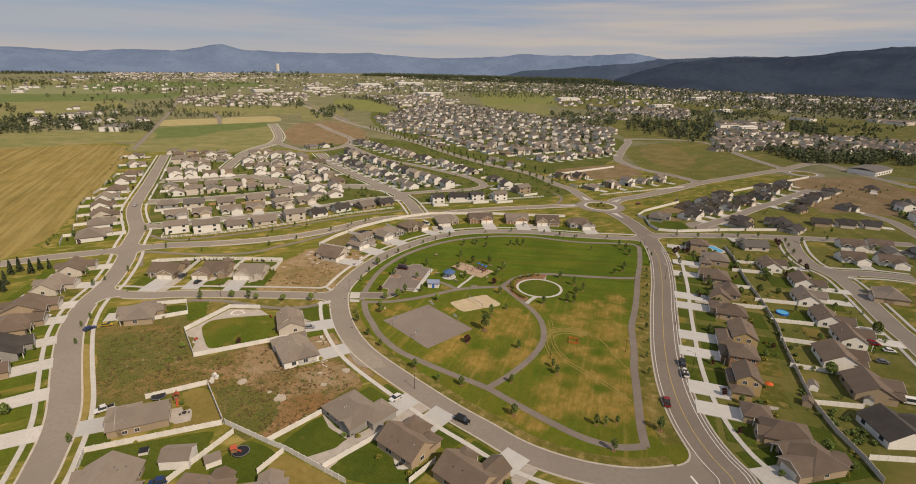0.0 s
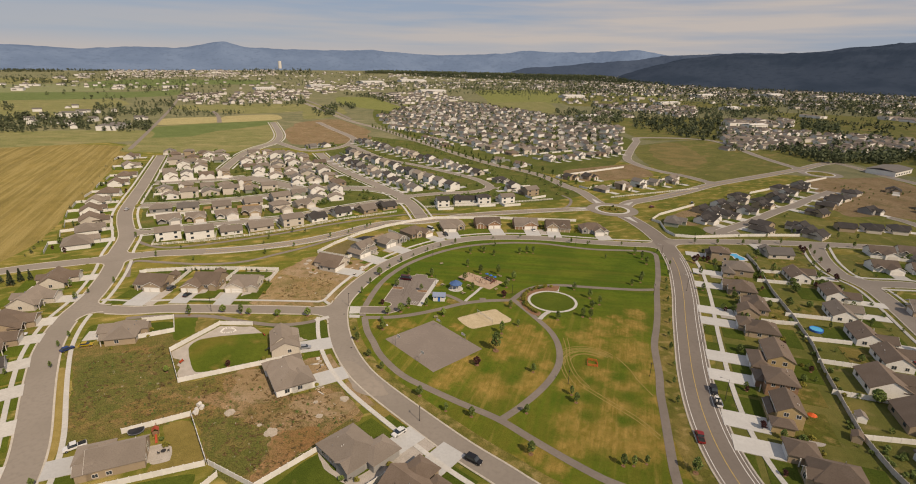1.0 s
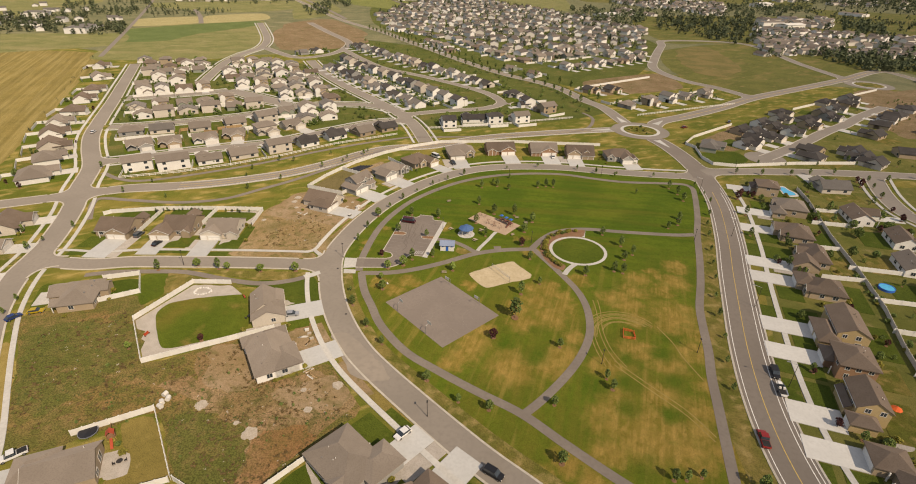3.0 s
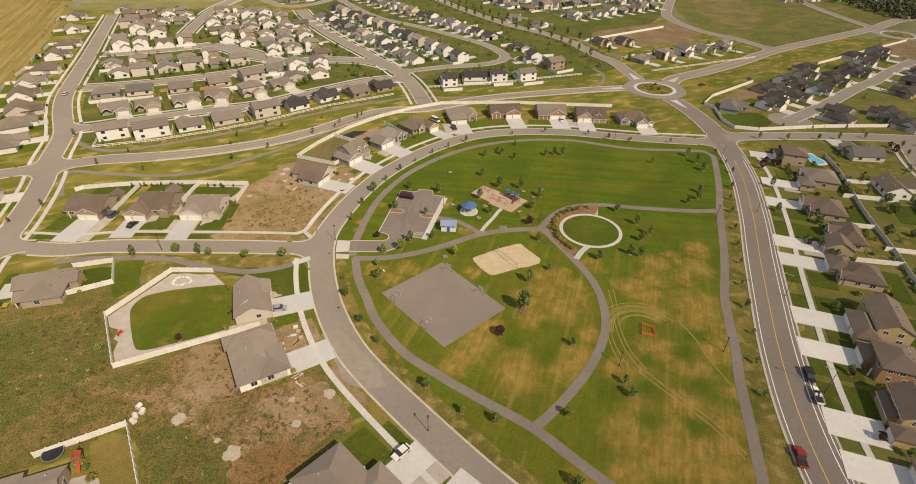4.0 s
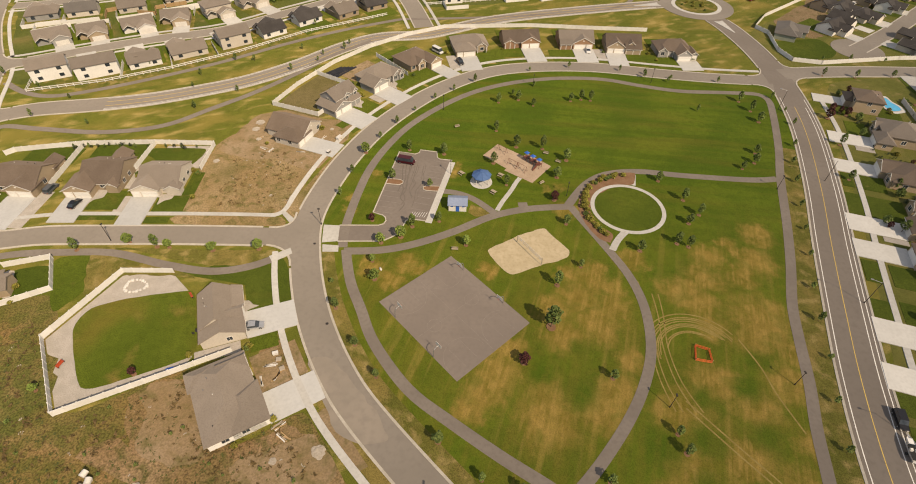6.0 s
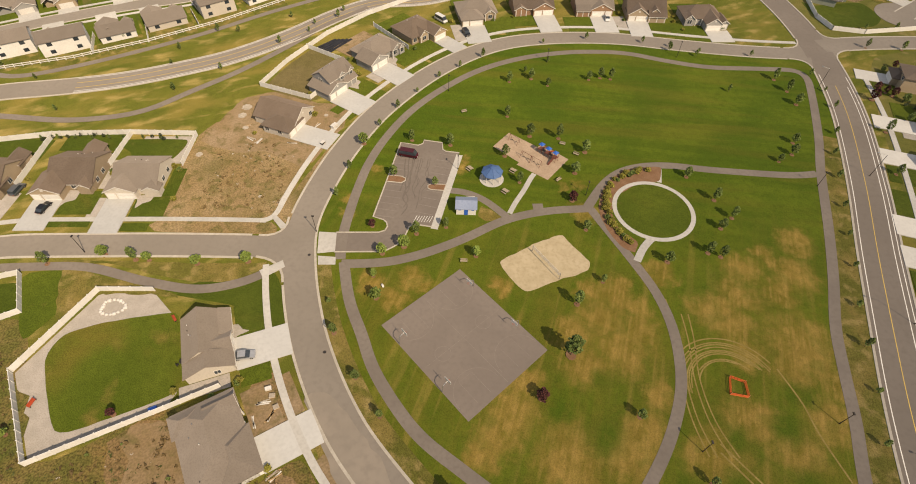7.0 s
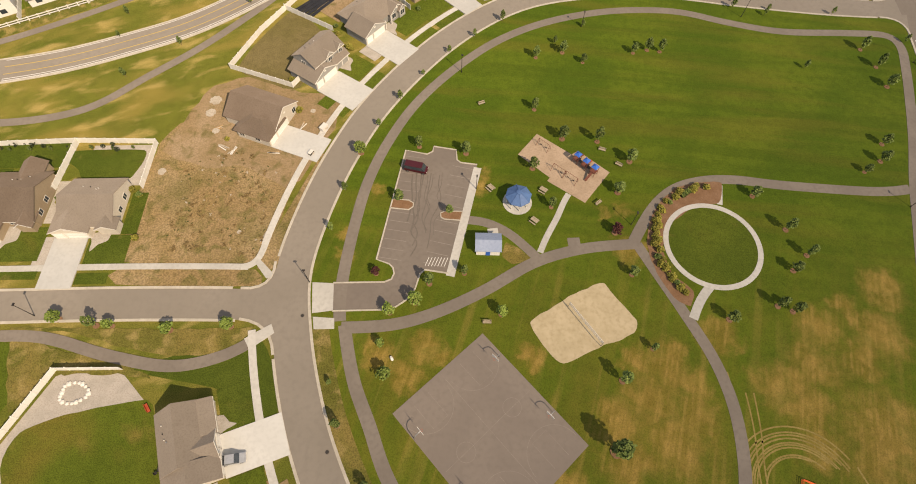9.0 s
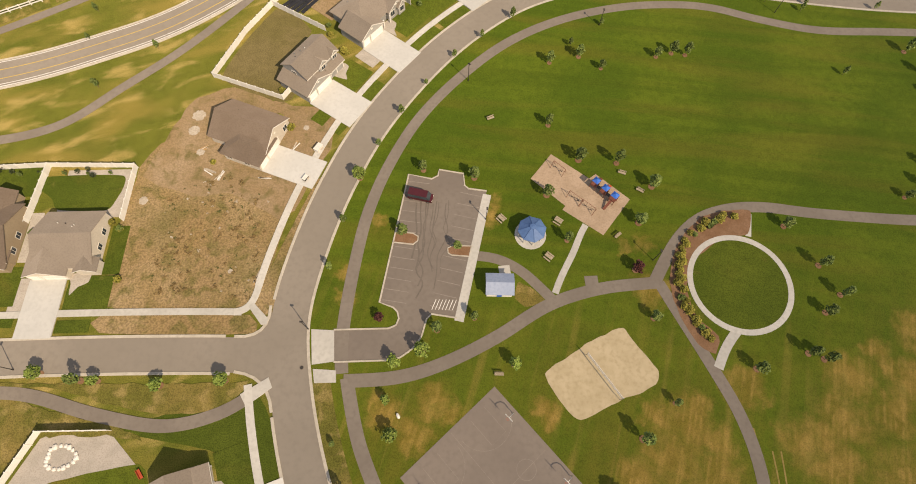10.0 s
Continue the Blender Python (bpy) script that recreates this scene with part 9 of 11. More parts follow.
car(-30.9, 248.4, -12, "maroon", "van")
car(-60.0, 182.4, 12, "silver")
car(-125.1, 222.6, 80, "black")
car(-135.7, 228.8, 85, "grey", "suv")
car(-15.5, 319.0, -65, "black", "suv")
car(40.4, 334.0, -90, "white")
car(-25.6, 328.5, -45, "white", "van")
car(80.9, 164.8, -102, "black", "suv")
car(-139.0, 178.7, 20, "yellow")
car(-143.4, 175.4, 60, "blue")
car(-105.2, 127.8, 222, "white", "pickup")
car(-73.4, 101.0, 200, "blue")
car(2.0, 128.9, -32, "black", "suv")
car(66.9, 141.6, 79, "red", "pickup")
car(137.2, 401.5, 30, "red")
car(163.5, 184.6, -12, "red", "suv")
car(166.0, 179.5, -12, "white")
car(157.0, 171.0, -12, "grey")
car(147.6, 145.9, -15, "white", "van")
car(-19.3, 138.6, 228, "white")
for x, y, a, c in ((174, 418, 60, "grey"), (183, 405, 40, "black"), (190, 400, 40, "white"), (-236, 352, 100, "white"), (-168, 184, 20, "white")):
    car(x, y, a, c)


def boat(x, y, yaw):
    ob = thing("boat_trailer", x, y, yaw, "white motor boat on a road trailer by the kerb", "boat", z=0.15)
    bm = bmesh.new()
    secs = [(-2.8, 0.95, 0.6), (-1, 1.05, 0.55), (1, 0.95, 0.6), (2.2, 0.55, 0.75), (3.0, 0.05, 1.0)]
    rows = []
    for px, w, low in secs:
        rows.append([bm.verts.new(p) for p in ((px, -w, 1.35), (px, -w * 0.7, low + 0.1), (px, 0, low), (px, w * 0.7, low + 0.1), (px, w, 1.35))])
    for a, b in zip(rows, rows[1:]):
        for k in range(4):
            bm.faces.new((a[k], b[k], b[k + 1], a[k + 1]))
    bm.faces.new(rows[0])
    hull = part("hull", bm, PAINTS["white"], ob, "white glossy hull")
    part("cockpit", boxm(-2.4, 0.7, -0.75, 0.75, 1.0, 1.1), TYRE, ob, "dark open cockpit")
    part("foredeck", boxm(0.8, 2.2, -0.5, 0.5, 1.28, 1.38), PAINTS["white"], ob)
    part("windscreen", boxm(0.65, 0.75, -0.75, 0.75, 1.1, 1.7), GLASS, ob)
    for s in (-0.5, 0.5):
        part("seat", boxm(-0.6, -0.1, s - 0.25, s + 0.25, 1.1, 1.6), TRIM, ob)
    bm = bmesh.new()
    for s in (-0.6, 0.6):
        tube(bm, (-2.6, s, 0.45), (2.6, s * 0.3, 0.45), 0.05, None, 5)
    tube(bm, (2.6, 0, 0.45), (4.0, 0, 0.45), 0.05, None, 5)
    part("trailer_frame", bm, DARK_METAL, ob)
    for s in (-0.95, 0.95):
        bm = bmesh.new()
        tube(bm, (-0.8, s - 0.1, 0.3), (-0.8, s + 0.1, 0.3), 0.3, None, 12)
        part("wheel", bm, TYRE, ob)


boat(79.4, 158.4, 78)


# ---- yards ----
def garden_shed(x, y, yaw, wall="white", roof="taupe", s=1.0, high=2.0):
    ob = thing("garden_shed", x, y, yaw, f"small {COLOUR_WORD[wall]} garden shed with a pitched roof", "shed", "garden sheds")
    bm = bmesh.new()
    gable_wall(bm, -1.6 * s, 1.6 * s, -1.3 * s, 1.3 * s, high, 0.8 * s ** 0.7, "x")
    part("wall", bm, WALLS[wall], ob)
    bm = bmesh.new()
    gable_roof(bm, -1.6 * s, 1.6 * s, -1.3 * s, 1.3 * s, high, 0.8 * s ** 0.7, "x", 0.25, 0.1)
    part("roof", bm, ROOFS[roof], ob)
    part("door", boxm(1.6 * s, 1.6 * s + 0.05, -0.6, 0.6, 0.05, 1.85), TRIM, ob)


garden_shed(120.0, 152.9, 70)
garden_shed(-63.2, 108.5, 35, "white", "taupe", 1.2)
garden_shed(-72.3, 108.7, 8, "white", "taupe", 2.3, 2.9)
garden_shed(112.5, 143.6, 60, "tan", "brown")
garden_shed(133.5, 146.0, 60, "white", "grey")


def trampoline(x, y, r=2.1):
    ob = thing("trampoline", x, y, 0, "round black trampoline on steel legs in a yard", "trampoline", "trampolines")
    bm = bmesh.new()
    slab(bm, circle(0, 0, r, 24), 0.82, 0.86)
    part("mat", bm, BLACK_TARP, ob)
    bm = bmesh.new()
    ring_wall(bm, 0, 0, r, r + 0.15, 0.8, 0.92, 24)
    part("rim", bm, STEEL, ob)
    for k in range(6):
        a = k * 1.047
        bm = bmesh.new()
        tube(bm, (r * math.cos(a), r * math.sin(a), 0), (r * math.cos(a), r * math.sin(a), 0.85), 0.04, None, 5)
        part("leg", bm, STEEL, ob)


trampoline(-57.4, 112.4)
trampoline(-92.9, 134.9, 2.0)
trampoline(166, 268)


def pool(x, y, r):
    ob = thing("paddling_pool", x, y, 0, "round blue above-ground pool full of water", "pool", "pools")
    bm = bmesh.new()
    ring_wall(bm, 0, 0, r, r + 0.15, 0, 0.9, 28)
    part("wall", bm, BLUE, ob)
    bm = bmesh.new()
    slab(bm, circle(0, 0, r, 28), 0.1, 0.75)
    part("water", bm, POOL_BLUE, ob)


pool(142.5, 210.5, 2.4)


def garden_pool(x, y, yaw):
    """A sunken pool in a paved terrace."""
    ob = thing("swimming_pool", x, y, yaw, "sunken blue swimming pool with a pale paved edge", "pool", "pools", z=0.1)
    edge = [(-4.6, -2.0), (-2.0, -2.9), (1.2, -2.3), (4.2, -2.6), (5.2, 0.0), (4.0, 2.3), (0.8, 1.5), (-2.4, 2.6), (-5.0, 1.4)]
    bm = bmesh.new()
    slab(bm, [(a * 1.32, b * 1.4) for a, b in blob(edge, 0.8, 0.0)], 0, 0.06)
    part("terrace", bm, NEW_CONCRETE, ob)
    bm = bmesh.new()
    slab(bm, [(a * 1.06, b * 1.08) for a, b in blob(edge, 0.8, 0.0)], 0.02, 0.1)
    part("coping", bm, GRAVEL, ob)
    bm = bmesh.new()
    slab(bm, blob(edge, 0.8, 0.0), 0.04, 0.108)
    part("water", bm, POOL_BLUE, ob)


garden_pool(151.2, 296.5, 100)


def rubble(x, y, r, label="heap of pale crushed stone on bare ground"):
    bm = bmesh.new()
    bmesh.ops.create_icosphere(bm, subdivisions=3, radius=1)
    for v in bm.verts:
        k = 1 + 0.35 * noise.noise(v.co * 2.2 + Vector((x, y, 0)))
        v.co = Vector((v.co.x * r * k, v.co.y * r * k, max(v.co.z, -0.1) * r * 0.28 * k))
    ob = tagged(part("stone_mound", bm, ROCK), label, "heap", "stone heaps")
    ob.location = (x, y, 0.03)


for x, y, r in ((-71.0, 145.0, 1.6), (-38.6, 153.6, 1.4), (-55.5, 137.0, 1.8), (-80.3, 146.5, 0.8), (-44, 145, 1.0), (-47, 151.5, 0.8), (-92.3, 246.1, 1.0), (-85.3, 265.1, 1.3), (-70.0, 230.0, 0.5), (-60, 140, 0.7), (-52.5, 158.0, 0.7)):
    rubble(x, y, r)
for k in range(4):
    bm = bmesh.new()
    tube(bm, (0, -0.6, 0.6), (0, 0.6, 0.6), 0.62, 0.6, 14)
    b = tagged(part("wrapped_bale", bm, TRIM), "white wrapped round bale lying in weeds", "bale", "wrapped bales")
    b.matrix_world = pose(-80.6 + 0.3 * k * (-1) ** k, 143.6 + 1.35 * k, 0.02, 0, 0, 60 - 25 * k)


def skip_bin(x, y, yaw, material, label, s=1.0):
    ob = thing("rubbish_bin", x, y, yaw, label, "bin", "bins", 0.15)
    bm = bmesh.new()
    box(bm, -1.0 * s, 1.0 * s, -0.6 * s, 0.6 * s, 0, 1.0 * s)
    part("body", bm, material, ob)
    part("lid", boxm(-1.05 * s, 1.05 * s, -0.65 * s, 0.65 * s, 1.0 * s, 1.08 * s), TRIM, ob)


skip_bin(-55.2, 260.6, 60, TRIM, "white plastic site bin beside a new driveway")
skip_bin(-57.2, 252.6, 60, DARK_METAL, "dark wheeled site bin with pale lid", 0.7)
skip_bin(-53.1, 175.3, 20, TRIM, "white site box in front of a new house", 0.6)

# ring of white stones in the gravel yard
for k in range(18):
    a = k * 0.349
    bm = bmesh.new()
    bmesh.ops.create_icosphere(bm, subdivisions=1, radius=0.42 if k % 3 else 0.55)
    for v in bm.verts:
        v.co *= 1 + 0.3 * noise.noise(v.co * 3 + Vector((k, 0, 0)))
        v.co.z *= 0.6
    st = tagged(part("stone", bm, TRIM), "white rounded garden stone in a ring", "stone", "ring of stones")
    st.location = (-93.7 + 2.6 * math.cos(a) * (1 + 0.15 * math.cos(3 * a)), 193.4 + 2.0 * math.sin(a), 0.15)

def play_set(x, y, yaw):
    ob = thing("play_set", x, y, yaw, "red-brown timber play tower with a slide in a yard", "play set", "play sets")
    for sx in (-0.7, 0.7):
        for sy in (-0.7, 0.7):
            part("post", boxm(sx - 0.06, sx + 0.06, sy - 0.06, sy + 0.06, 0, 2.7), MULCH, ob)
    part("deck", boxm(-0.8, 0.8, -0.8, 0.8, 1.3, 1.4), MULCH, ob)
    bm = bmesh.new()
    gable_roof(bm, -0.7, 0.7, -0.7, 0.7, 2.6, 0.6, "x", 0.2, 0.06)
    part("roof", bm, RED, ob, "red pitched canopy")
    bm = bmesh.new()
    solid(bm, [(0.8, -0.3, 1.4), (3.0, -0.3, 0.2), (3.0, 0.3, 0.2), (0.8, 0.3, 1.4), (0.8, -0.3, 1.3), (3.0, -0.3, 0.1), (3.0, 0.3, 0.1), (0.8, 0.3, 1.3)],
          [(0, 1, 2, 3), (7, 6, 5, 4), (0, 4, 5, 1), (3, 2, 6, 7), (1, 5, 6, 2), (0, 3, 7, 4)])
    part("slide", bm, RED, ob)
    bm = bmesh.new()
    tube(bm, (-0.7, 0, 2.2), (-3.4, 0, 2.2), 0.06, None, 6)
    tube(bm, (-3.4, -0.8, 0), (-3.4, 0, 2.2), 0.05, None, 6)
    tube(bm, (-3.4, 0.8, 0), (-3.4, 0, 2.2), 0.05, None, 6)
    part("swing_beam", bm, MULCH, ob)


play_set(-86.4, 133.6, -60)
play_set(-59.0, 111.9, 20)


def patio_set(x, y, yaw):
    ob = thing("patio_table", x, y, yaw, "dark round patio table on paving", "table", "patio tables", 0.1)
    bm = bmesh.new()
    slab(bm, circle(0, 0, 0.65, 16), 0.7, 0.74)
    part("tabletop", bm, DARK_METAL, ob)
    bm = bmesh.new()
    tube(bm, (0, 0, 0), (0, 0, 0.7), 0.06, None, 7)
    part("pedestal", bm, DARK_METAL, ob)
    for k in range(2):
        a = radians(yaw + 180 * k + 20)
        ch = thing("patio_chair", x + 1.15 * math.cos(a), y + 1.15 * math.sin(a), math.degrees(a), "dark garden chair beside a patio table", "chair", "patio chairs", 0.1)
        part("seat", boxm(-0.25, 0.25, -0.25, 0.25, 0.4, 0.46), DARK_METAL, ch)
        part("backrest", boxm(0.2, 0.26, -0.25, 0.25, 0.46, 0.9), DARK_METAL, ch)
        for sx in (-0.2, 0.2):
            for sy in (-0.2, 0.2):
                part("leg", boxm(sx - 0.03, sx + 0.03, sy - 0.03, sy + 0.03, 0, 0.4), DARK_METAL, ch)


for x, y, a in ((-80.9, 127.6, 10), (-83.0, 107.6, 40), (-13.9, 110.2, 0), (-29.5, 121.0, 30), (-124.5, 190.5, 5), (-72.6, 180.5, 20)):
    patio_set(x, y, a)


def hot_tub(x, y, yaw):
    ob = thing("hot_tub", x, y, yaw, "square hot tub with a dark folded cover", "hot tub", z=0.08)
    part("body", boxm(-1.1, 1.1, -1.1, 1.1, 0, 0.85), TRIM, ob)
    for s in (-1, 1):
        part("cover", boxm(min(0.02 * s, 1.15 * s), max(0.02 * s, 1.15 * s), -1.15, 1.15, 0.85, 0.97), BLACK_TARP, ob)


hot_tub(-83.2, 111.3, 20)


def patio_umbrella(x, y):
    ob = thing("patio_umbrella", x, y, 0, "orange fabric patio umbrella on a pole", "umbrella", z=0.1)
    bm = bmesh.new()
    tube(bm, (0, 0, 0), (0, 0, 2.6), 0.04, None, 6)
    part("pole", bm, STEEL, ob)
    bm = bmesh.new()
    top, low = bm.verts.new((0, 0, 2.75)), bm.verts.new((0, 0, 2.65))
    rim = [[bm.verts.new((1.35 * math.cos(k * 0.785), 1.35 * math.sin(k * 0.785), z)) for k in range(8)] for z in (1.95, 1.85)]
    for k in range(8):
        j = (k + 1) % 8
        bm.faces.new((rim[0][k], rim[0][j], top))
        bm.faces.new((rim[1][j], rim[1][k], low))
        bm.faces.new((rim[1][k], rim[1][j], rim[0][j], rim[0][k]))
    part("canopy", bm, ORANGE, ob)


patio_umbrella(104.6, 151.8)

# rows and bushes of the vegetable garden
for k in range(26):
    shrub(114.5 + 7.5 * prng.random(), 122 + 19 * prng.random(), 2)

# clumps along the long board fence
frng2 = random.Random(52)
fence_line = smooth_line([(157.7, 298.7), (144.8, 248.1), (132.8, 197.2), (120.3, 161.7), (114.8, 144.6), (113.0, 118.4)], 1.0)
for k in range(46):
    p = fence_line[int(len(fence_line) * frng2.random())]
    shrub(p[0] + frng2.choice((-1.3, 1.3, 1.8)), p[1] + frng2.uniform(-1, 1), frng2.choice((2, 2, 1)))


def garden_bench(x, y, yaw):
    ob = thing("garden_bench", x, y, yaw, "red painted bench on grey gravel", "bench", "garden benches", 0.03)
    part("seat", boxm(-0.9, 0.9, -0.25, 0.25, 0.4, 0.46), RED, ob)
    part("backrest", boxm(-0.9, 0.9, 0.22, 0.28, 0.46, 0.95), RED, ob)
    for s in (-0.8, 0.8):
        part("leg", boxm(s - 0.05, s + 0.05, -0.22, 0.25, 0, 0.4), DARK_METAL, ob)


garden_bench(-99.3, 170.5, 80)
garden_bench(-78.5, 191.0, 130)
bm = boxm(-0.8, 0.8, -0.35, 0.35, 0.05, 0.5)
tub = tagged(part("water_tub", bm, BLUE), "blue plastic tub on the gravel", "tub")
tub.matrix_world = pose(-75.0, 170.3, 0, 0, 0, 25)

# black sheeting over garden rows
for k in range(5):
    f0 = k / 5
    ax, ay, bx, by = -71.0 + 7.3 * f0, 304.8 - 2.0 * f0, -64.2 + 7.3 * f0, 312.4 + 0.8 * f0
    bm = bmesh.new()
    ribbon(bm, np.array([(ax, ay), (bx, by)]), 0.55, -0.55, 0, 0.16)
    tagged(part("cloche", bm, BLACK_TARP), "long low garden cloche of black sheeting", "cloche", "garden cloches")

# building leftovers round the two unfinished houses
drng = random.Random(61)


def lumber_pile(x, y, yaw, n=5):
    ob = thing("lumber_pile", x, y, yaw, "small pile of pale building boards on bare soil", "lumber", "lumber piles", 0.05)
    for k in range(n):
        w = drng.uniform(-0.5, 0.5)
        bm = boxm(-1.3, 1.3, -0.12, 0.12, 0, 0.06)
        pl = part("board", bm, drng.choice((TIMBER, TRIM, ROCK)), ob)
        pl.matrix_basis = pose(drng.uniform(-0.4, 0.4), w, 0.005 + 0.06 * (k // 3), 0, 0, drng.uniform(-14, 14))


def pallet(x, y, yaw):
    ob = thing("pallet", x, y, yaw, "wooden pallet of pale building blocks", "pallet", "pallets", 0.05)
    part("pallet_base", boxm(-0.6, 0.6, -0.5, 0.5, 0, 0.14), TIMBER, ob)
    part("block", boxm(-0.55, 0.55, -0.45, 0.45, 0.14, 0.14 + drng.uniform(0.3, 0.7)), ROCK, ob)


for x, y, a in ((-53.5, 172.6, 20), (-51.4, 169.8, 70), (-54.5, 168.6, 120), (-47.8, 158.6, 40), (-82.4, 260.0, 30), (-79.3, 254.0, -30), (-76.5, 252.7, 60), (-66.5, 252.5, 0), (-60.8, 261.5, 60), (-64.2, 228.6, 80), (-46.2, 156.3, 150)):
    lumber_pile(x, y, a)
for x, y, a in ((-52.0, 173.9, 10), (-50.6, 171.6, 30), (-54.9, 260.7, 50), (-57.1, 252.8, 15)):
    pallet(x, y, a)
for x, y in [(44.6, 129.6), (48.3, 130.5)]:
    plant(x, y, "park_tree", 0.7)
plant(-82.3, 168.9, "plum_tree", 0.7)
plant(-101.0, 164.2, "lime_tree", 0.6)

# greener weeds and redder soil within the vacant lot
patch("weed_patch", [(-134.2, 168.9), (-123.0, 175.0), (-104.7, 174.5), (-97.8, 163.0), (-99.4, 152.2), (-103.9, 146.3), (-108.7, 139.5), (-118.8, 145.4)], GREEN_WEEDS, "low green weeds over a vacant lot", 2.5, 2, 0.045)
patch("weed_patch", [(-76.3, 139.0), (-69.4, 141.9), (-59.7, 140.0), (-54.7, 134.3), (-54.3, 125.5), (-57.8, 117.5), (-63.9, 121.0)], GREEN_WEEDS, "low green weeds over a vacant lot", 2.0, 2, 0.045)
patch("red_soil", [(-53.9, 136.2), (-44.8, 140.1), (-40.1, 136.3), (-45.6, 128.2), (-49.5, 119.8), (-54.7, 118.0), (-53.0, 127.7)], RED_SOIL, "reddish bare soil beside a garden fence", 1.8, 1.5, 0.05)
# churned ground of the building site
patch("churned_ground", [(-79.4, 164.7), (-72.6, 168.0), (-65.0, 162.2), (-58.9, 153.3), (-63.6, 149.8), (-71.2, 150.7), (-75.5, 154.9), (-75.3, 160.1)], PALE_DIRT, "pale churned soil beside a new house", 1.2, 1.5, 0.05)
patch("churned_ground", [(-55.0, 150.1), (-42.0, 156.8), (-34.5, 151.0), (-36.9, 145.4), (-48.9, 145.7)], PALE_DIRT, "pale dusty soil at the foot of a new drive", 1.2, 1.5, 0.05)
patch("churned_ground", [(-85.4, 150.7), (-80.3, 154.7), (-71.2, 150.7), (-63.6, 149.8), (-54.2, 149.5), (-49.5, 145.7), (-57.8, 143.7), (-71.3, 146.2)], DIRT, "brown tracked soil across a vacant lot", 1.2, 2, 0.045)
patch("churned_ground", [(-41.2, 160.7), (-39.4, 163.0), (-28.4, 151.2), (-30.7, 149.8)], PALE_DIRT, "bare soil strip beside the kerb", 0.3, 1.5, 0.088)

# concrete at the street corners, covers and a loose rock
sheet("corner_pavement", [(-63.3, 205.1), (-58.4, 208.4), (-57.4, 206.5), (-60.9, 203.7), (-62.0, 203.2)], CONCRETE, "pale concrete ramp at a street corner", 0.2145, "pavement")
sheet("corner_pavement", [(-64.8, 222.4), (-63.9, 223.3), (-60.3, 219.9), (-60.5, 218.8), (-61.6, 218.7)], CONCRETE, "pale concrete ramp at a street corner", 0.2165, "pavement")


rock = thing("boulder", -32.9, 201.8, 30, "pale white boulder lying on park grass", "rock", z=0.1)
bm = bmesh.new()
bmesh.ops.create_icosphere(bm, subdivisions=2, radius=0.55)
for q in bm.verts:
    q.co *= 1 + 0.22 * noise.noise(q.co * 2.3)
    q.co.x *= 0.6
    q.co.z = max(q.co.z * 0.7 + 0.25, 0.0)
part("stone", bm, TRIM, rock)


def manhole(x, y, z):
    ob = thing("manhole_cover", x, y, 0, "round dark iron manhole cover in the asphalt", "manhole cover", "manhole covers", z=z)
    bm = bmesh.new()
    slab(bm, circle(0, 0, 0.46), 0, 0.012)
    part("rim", bm, ASPHALT_OLD, ob, "worn asphalt collar")
    bm = bmesh.new()
    slab(bm, circle(0, 0, 0.34), 0.004, 0.022)
    part("lid", bm, DARK_METAL, ob)


manhole(-52.3, 210.4, 0.128)
manhole(-43.3, 184.1, 0.128)

patch("dry_verge", [(-111.4, 206.3), (-97.6, 206.3), (-81.5, 206.7), (-65.3, 207.1), (-62, 207.9), (-64.1, 204.2), (-70.9, 201.4), (-80, 201.5), (-87.2, 202.7), (-99.6, 205.6), (-111, 205.3)], VERGE, "browned verge between street and footpath", 0.5, 1.5, 0.088)
patch("dry_verge", [(-110.3, 203.5), (-101.8, 202.3), (-93.2, 200.3), (-82.4, 198.2), (-79.7, 196.3), (-86.6, 197.2), (-97.6, 196.9), (-100.3, 195.3), (-104.6, 189.5)], VERGE, "browned grass beside a footpath", 0.8, 1.5, 0.088)
sheet("dusty_asphalt", [(-45.6, 173.6), (-41.6, 175.4), (-35.3, 170), (-28.4, 162.1), (-24.9, 156.1), (-32.9, 155.8), (-37.5, 159.6), (-41.3, 167.3)], DUSTY, "dusty pale stretch of street before a new drive", 0.1335, "road", 0.9, 1.5)

for x, y, kind, grow in ((122.3, 284.7, "plum_tree", 1.2), (130.4, 287.0, "plum_tree", 1.0), (134.4, 302.5, "big_tree", 0.5), (157.0, 288.0, "big_tree", 0.5), (162.0, 296.5, "park_tree", 1.2), (158.5, 273.1, "park_tree", 1.2), (193.4, 305.2, "plum_tree", 1.2)):
    plant(x, y, kind, grow)
rubble(-85.0, 269.3, 1.5)
rubble(-82.5, 259.1, 0.9)
rubble(-59.0, 266.5, 0.7)

patch("garden_lawn", [(126.0, 354.6), (129.9, 351.3), (150.6, 355.1), (153.7, 343.0), (147.3, 335.4), (130.3, 333.5), (126.7, 340.9)], LAWN, "dark watered garden lawn beside a curved fence", 0.2, 2, 0.06)

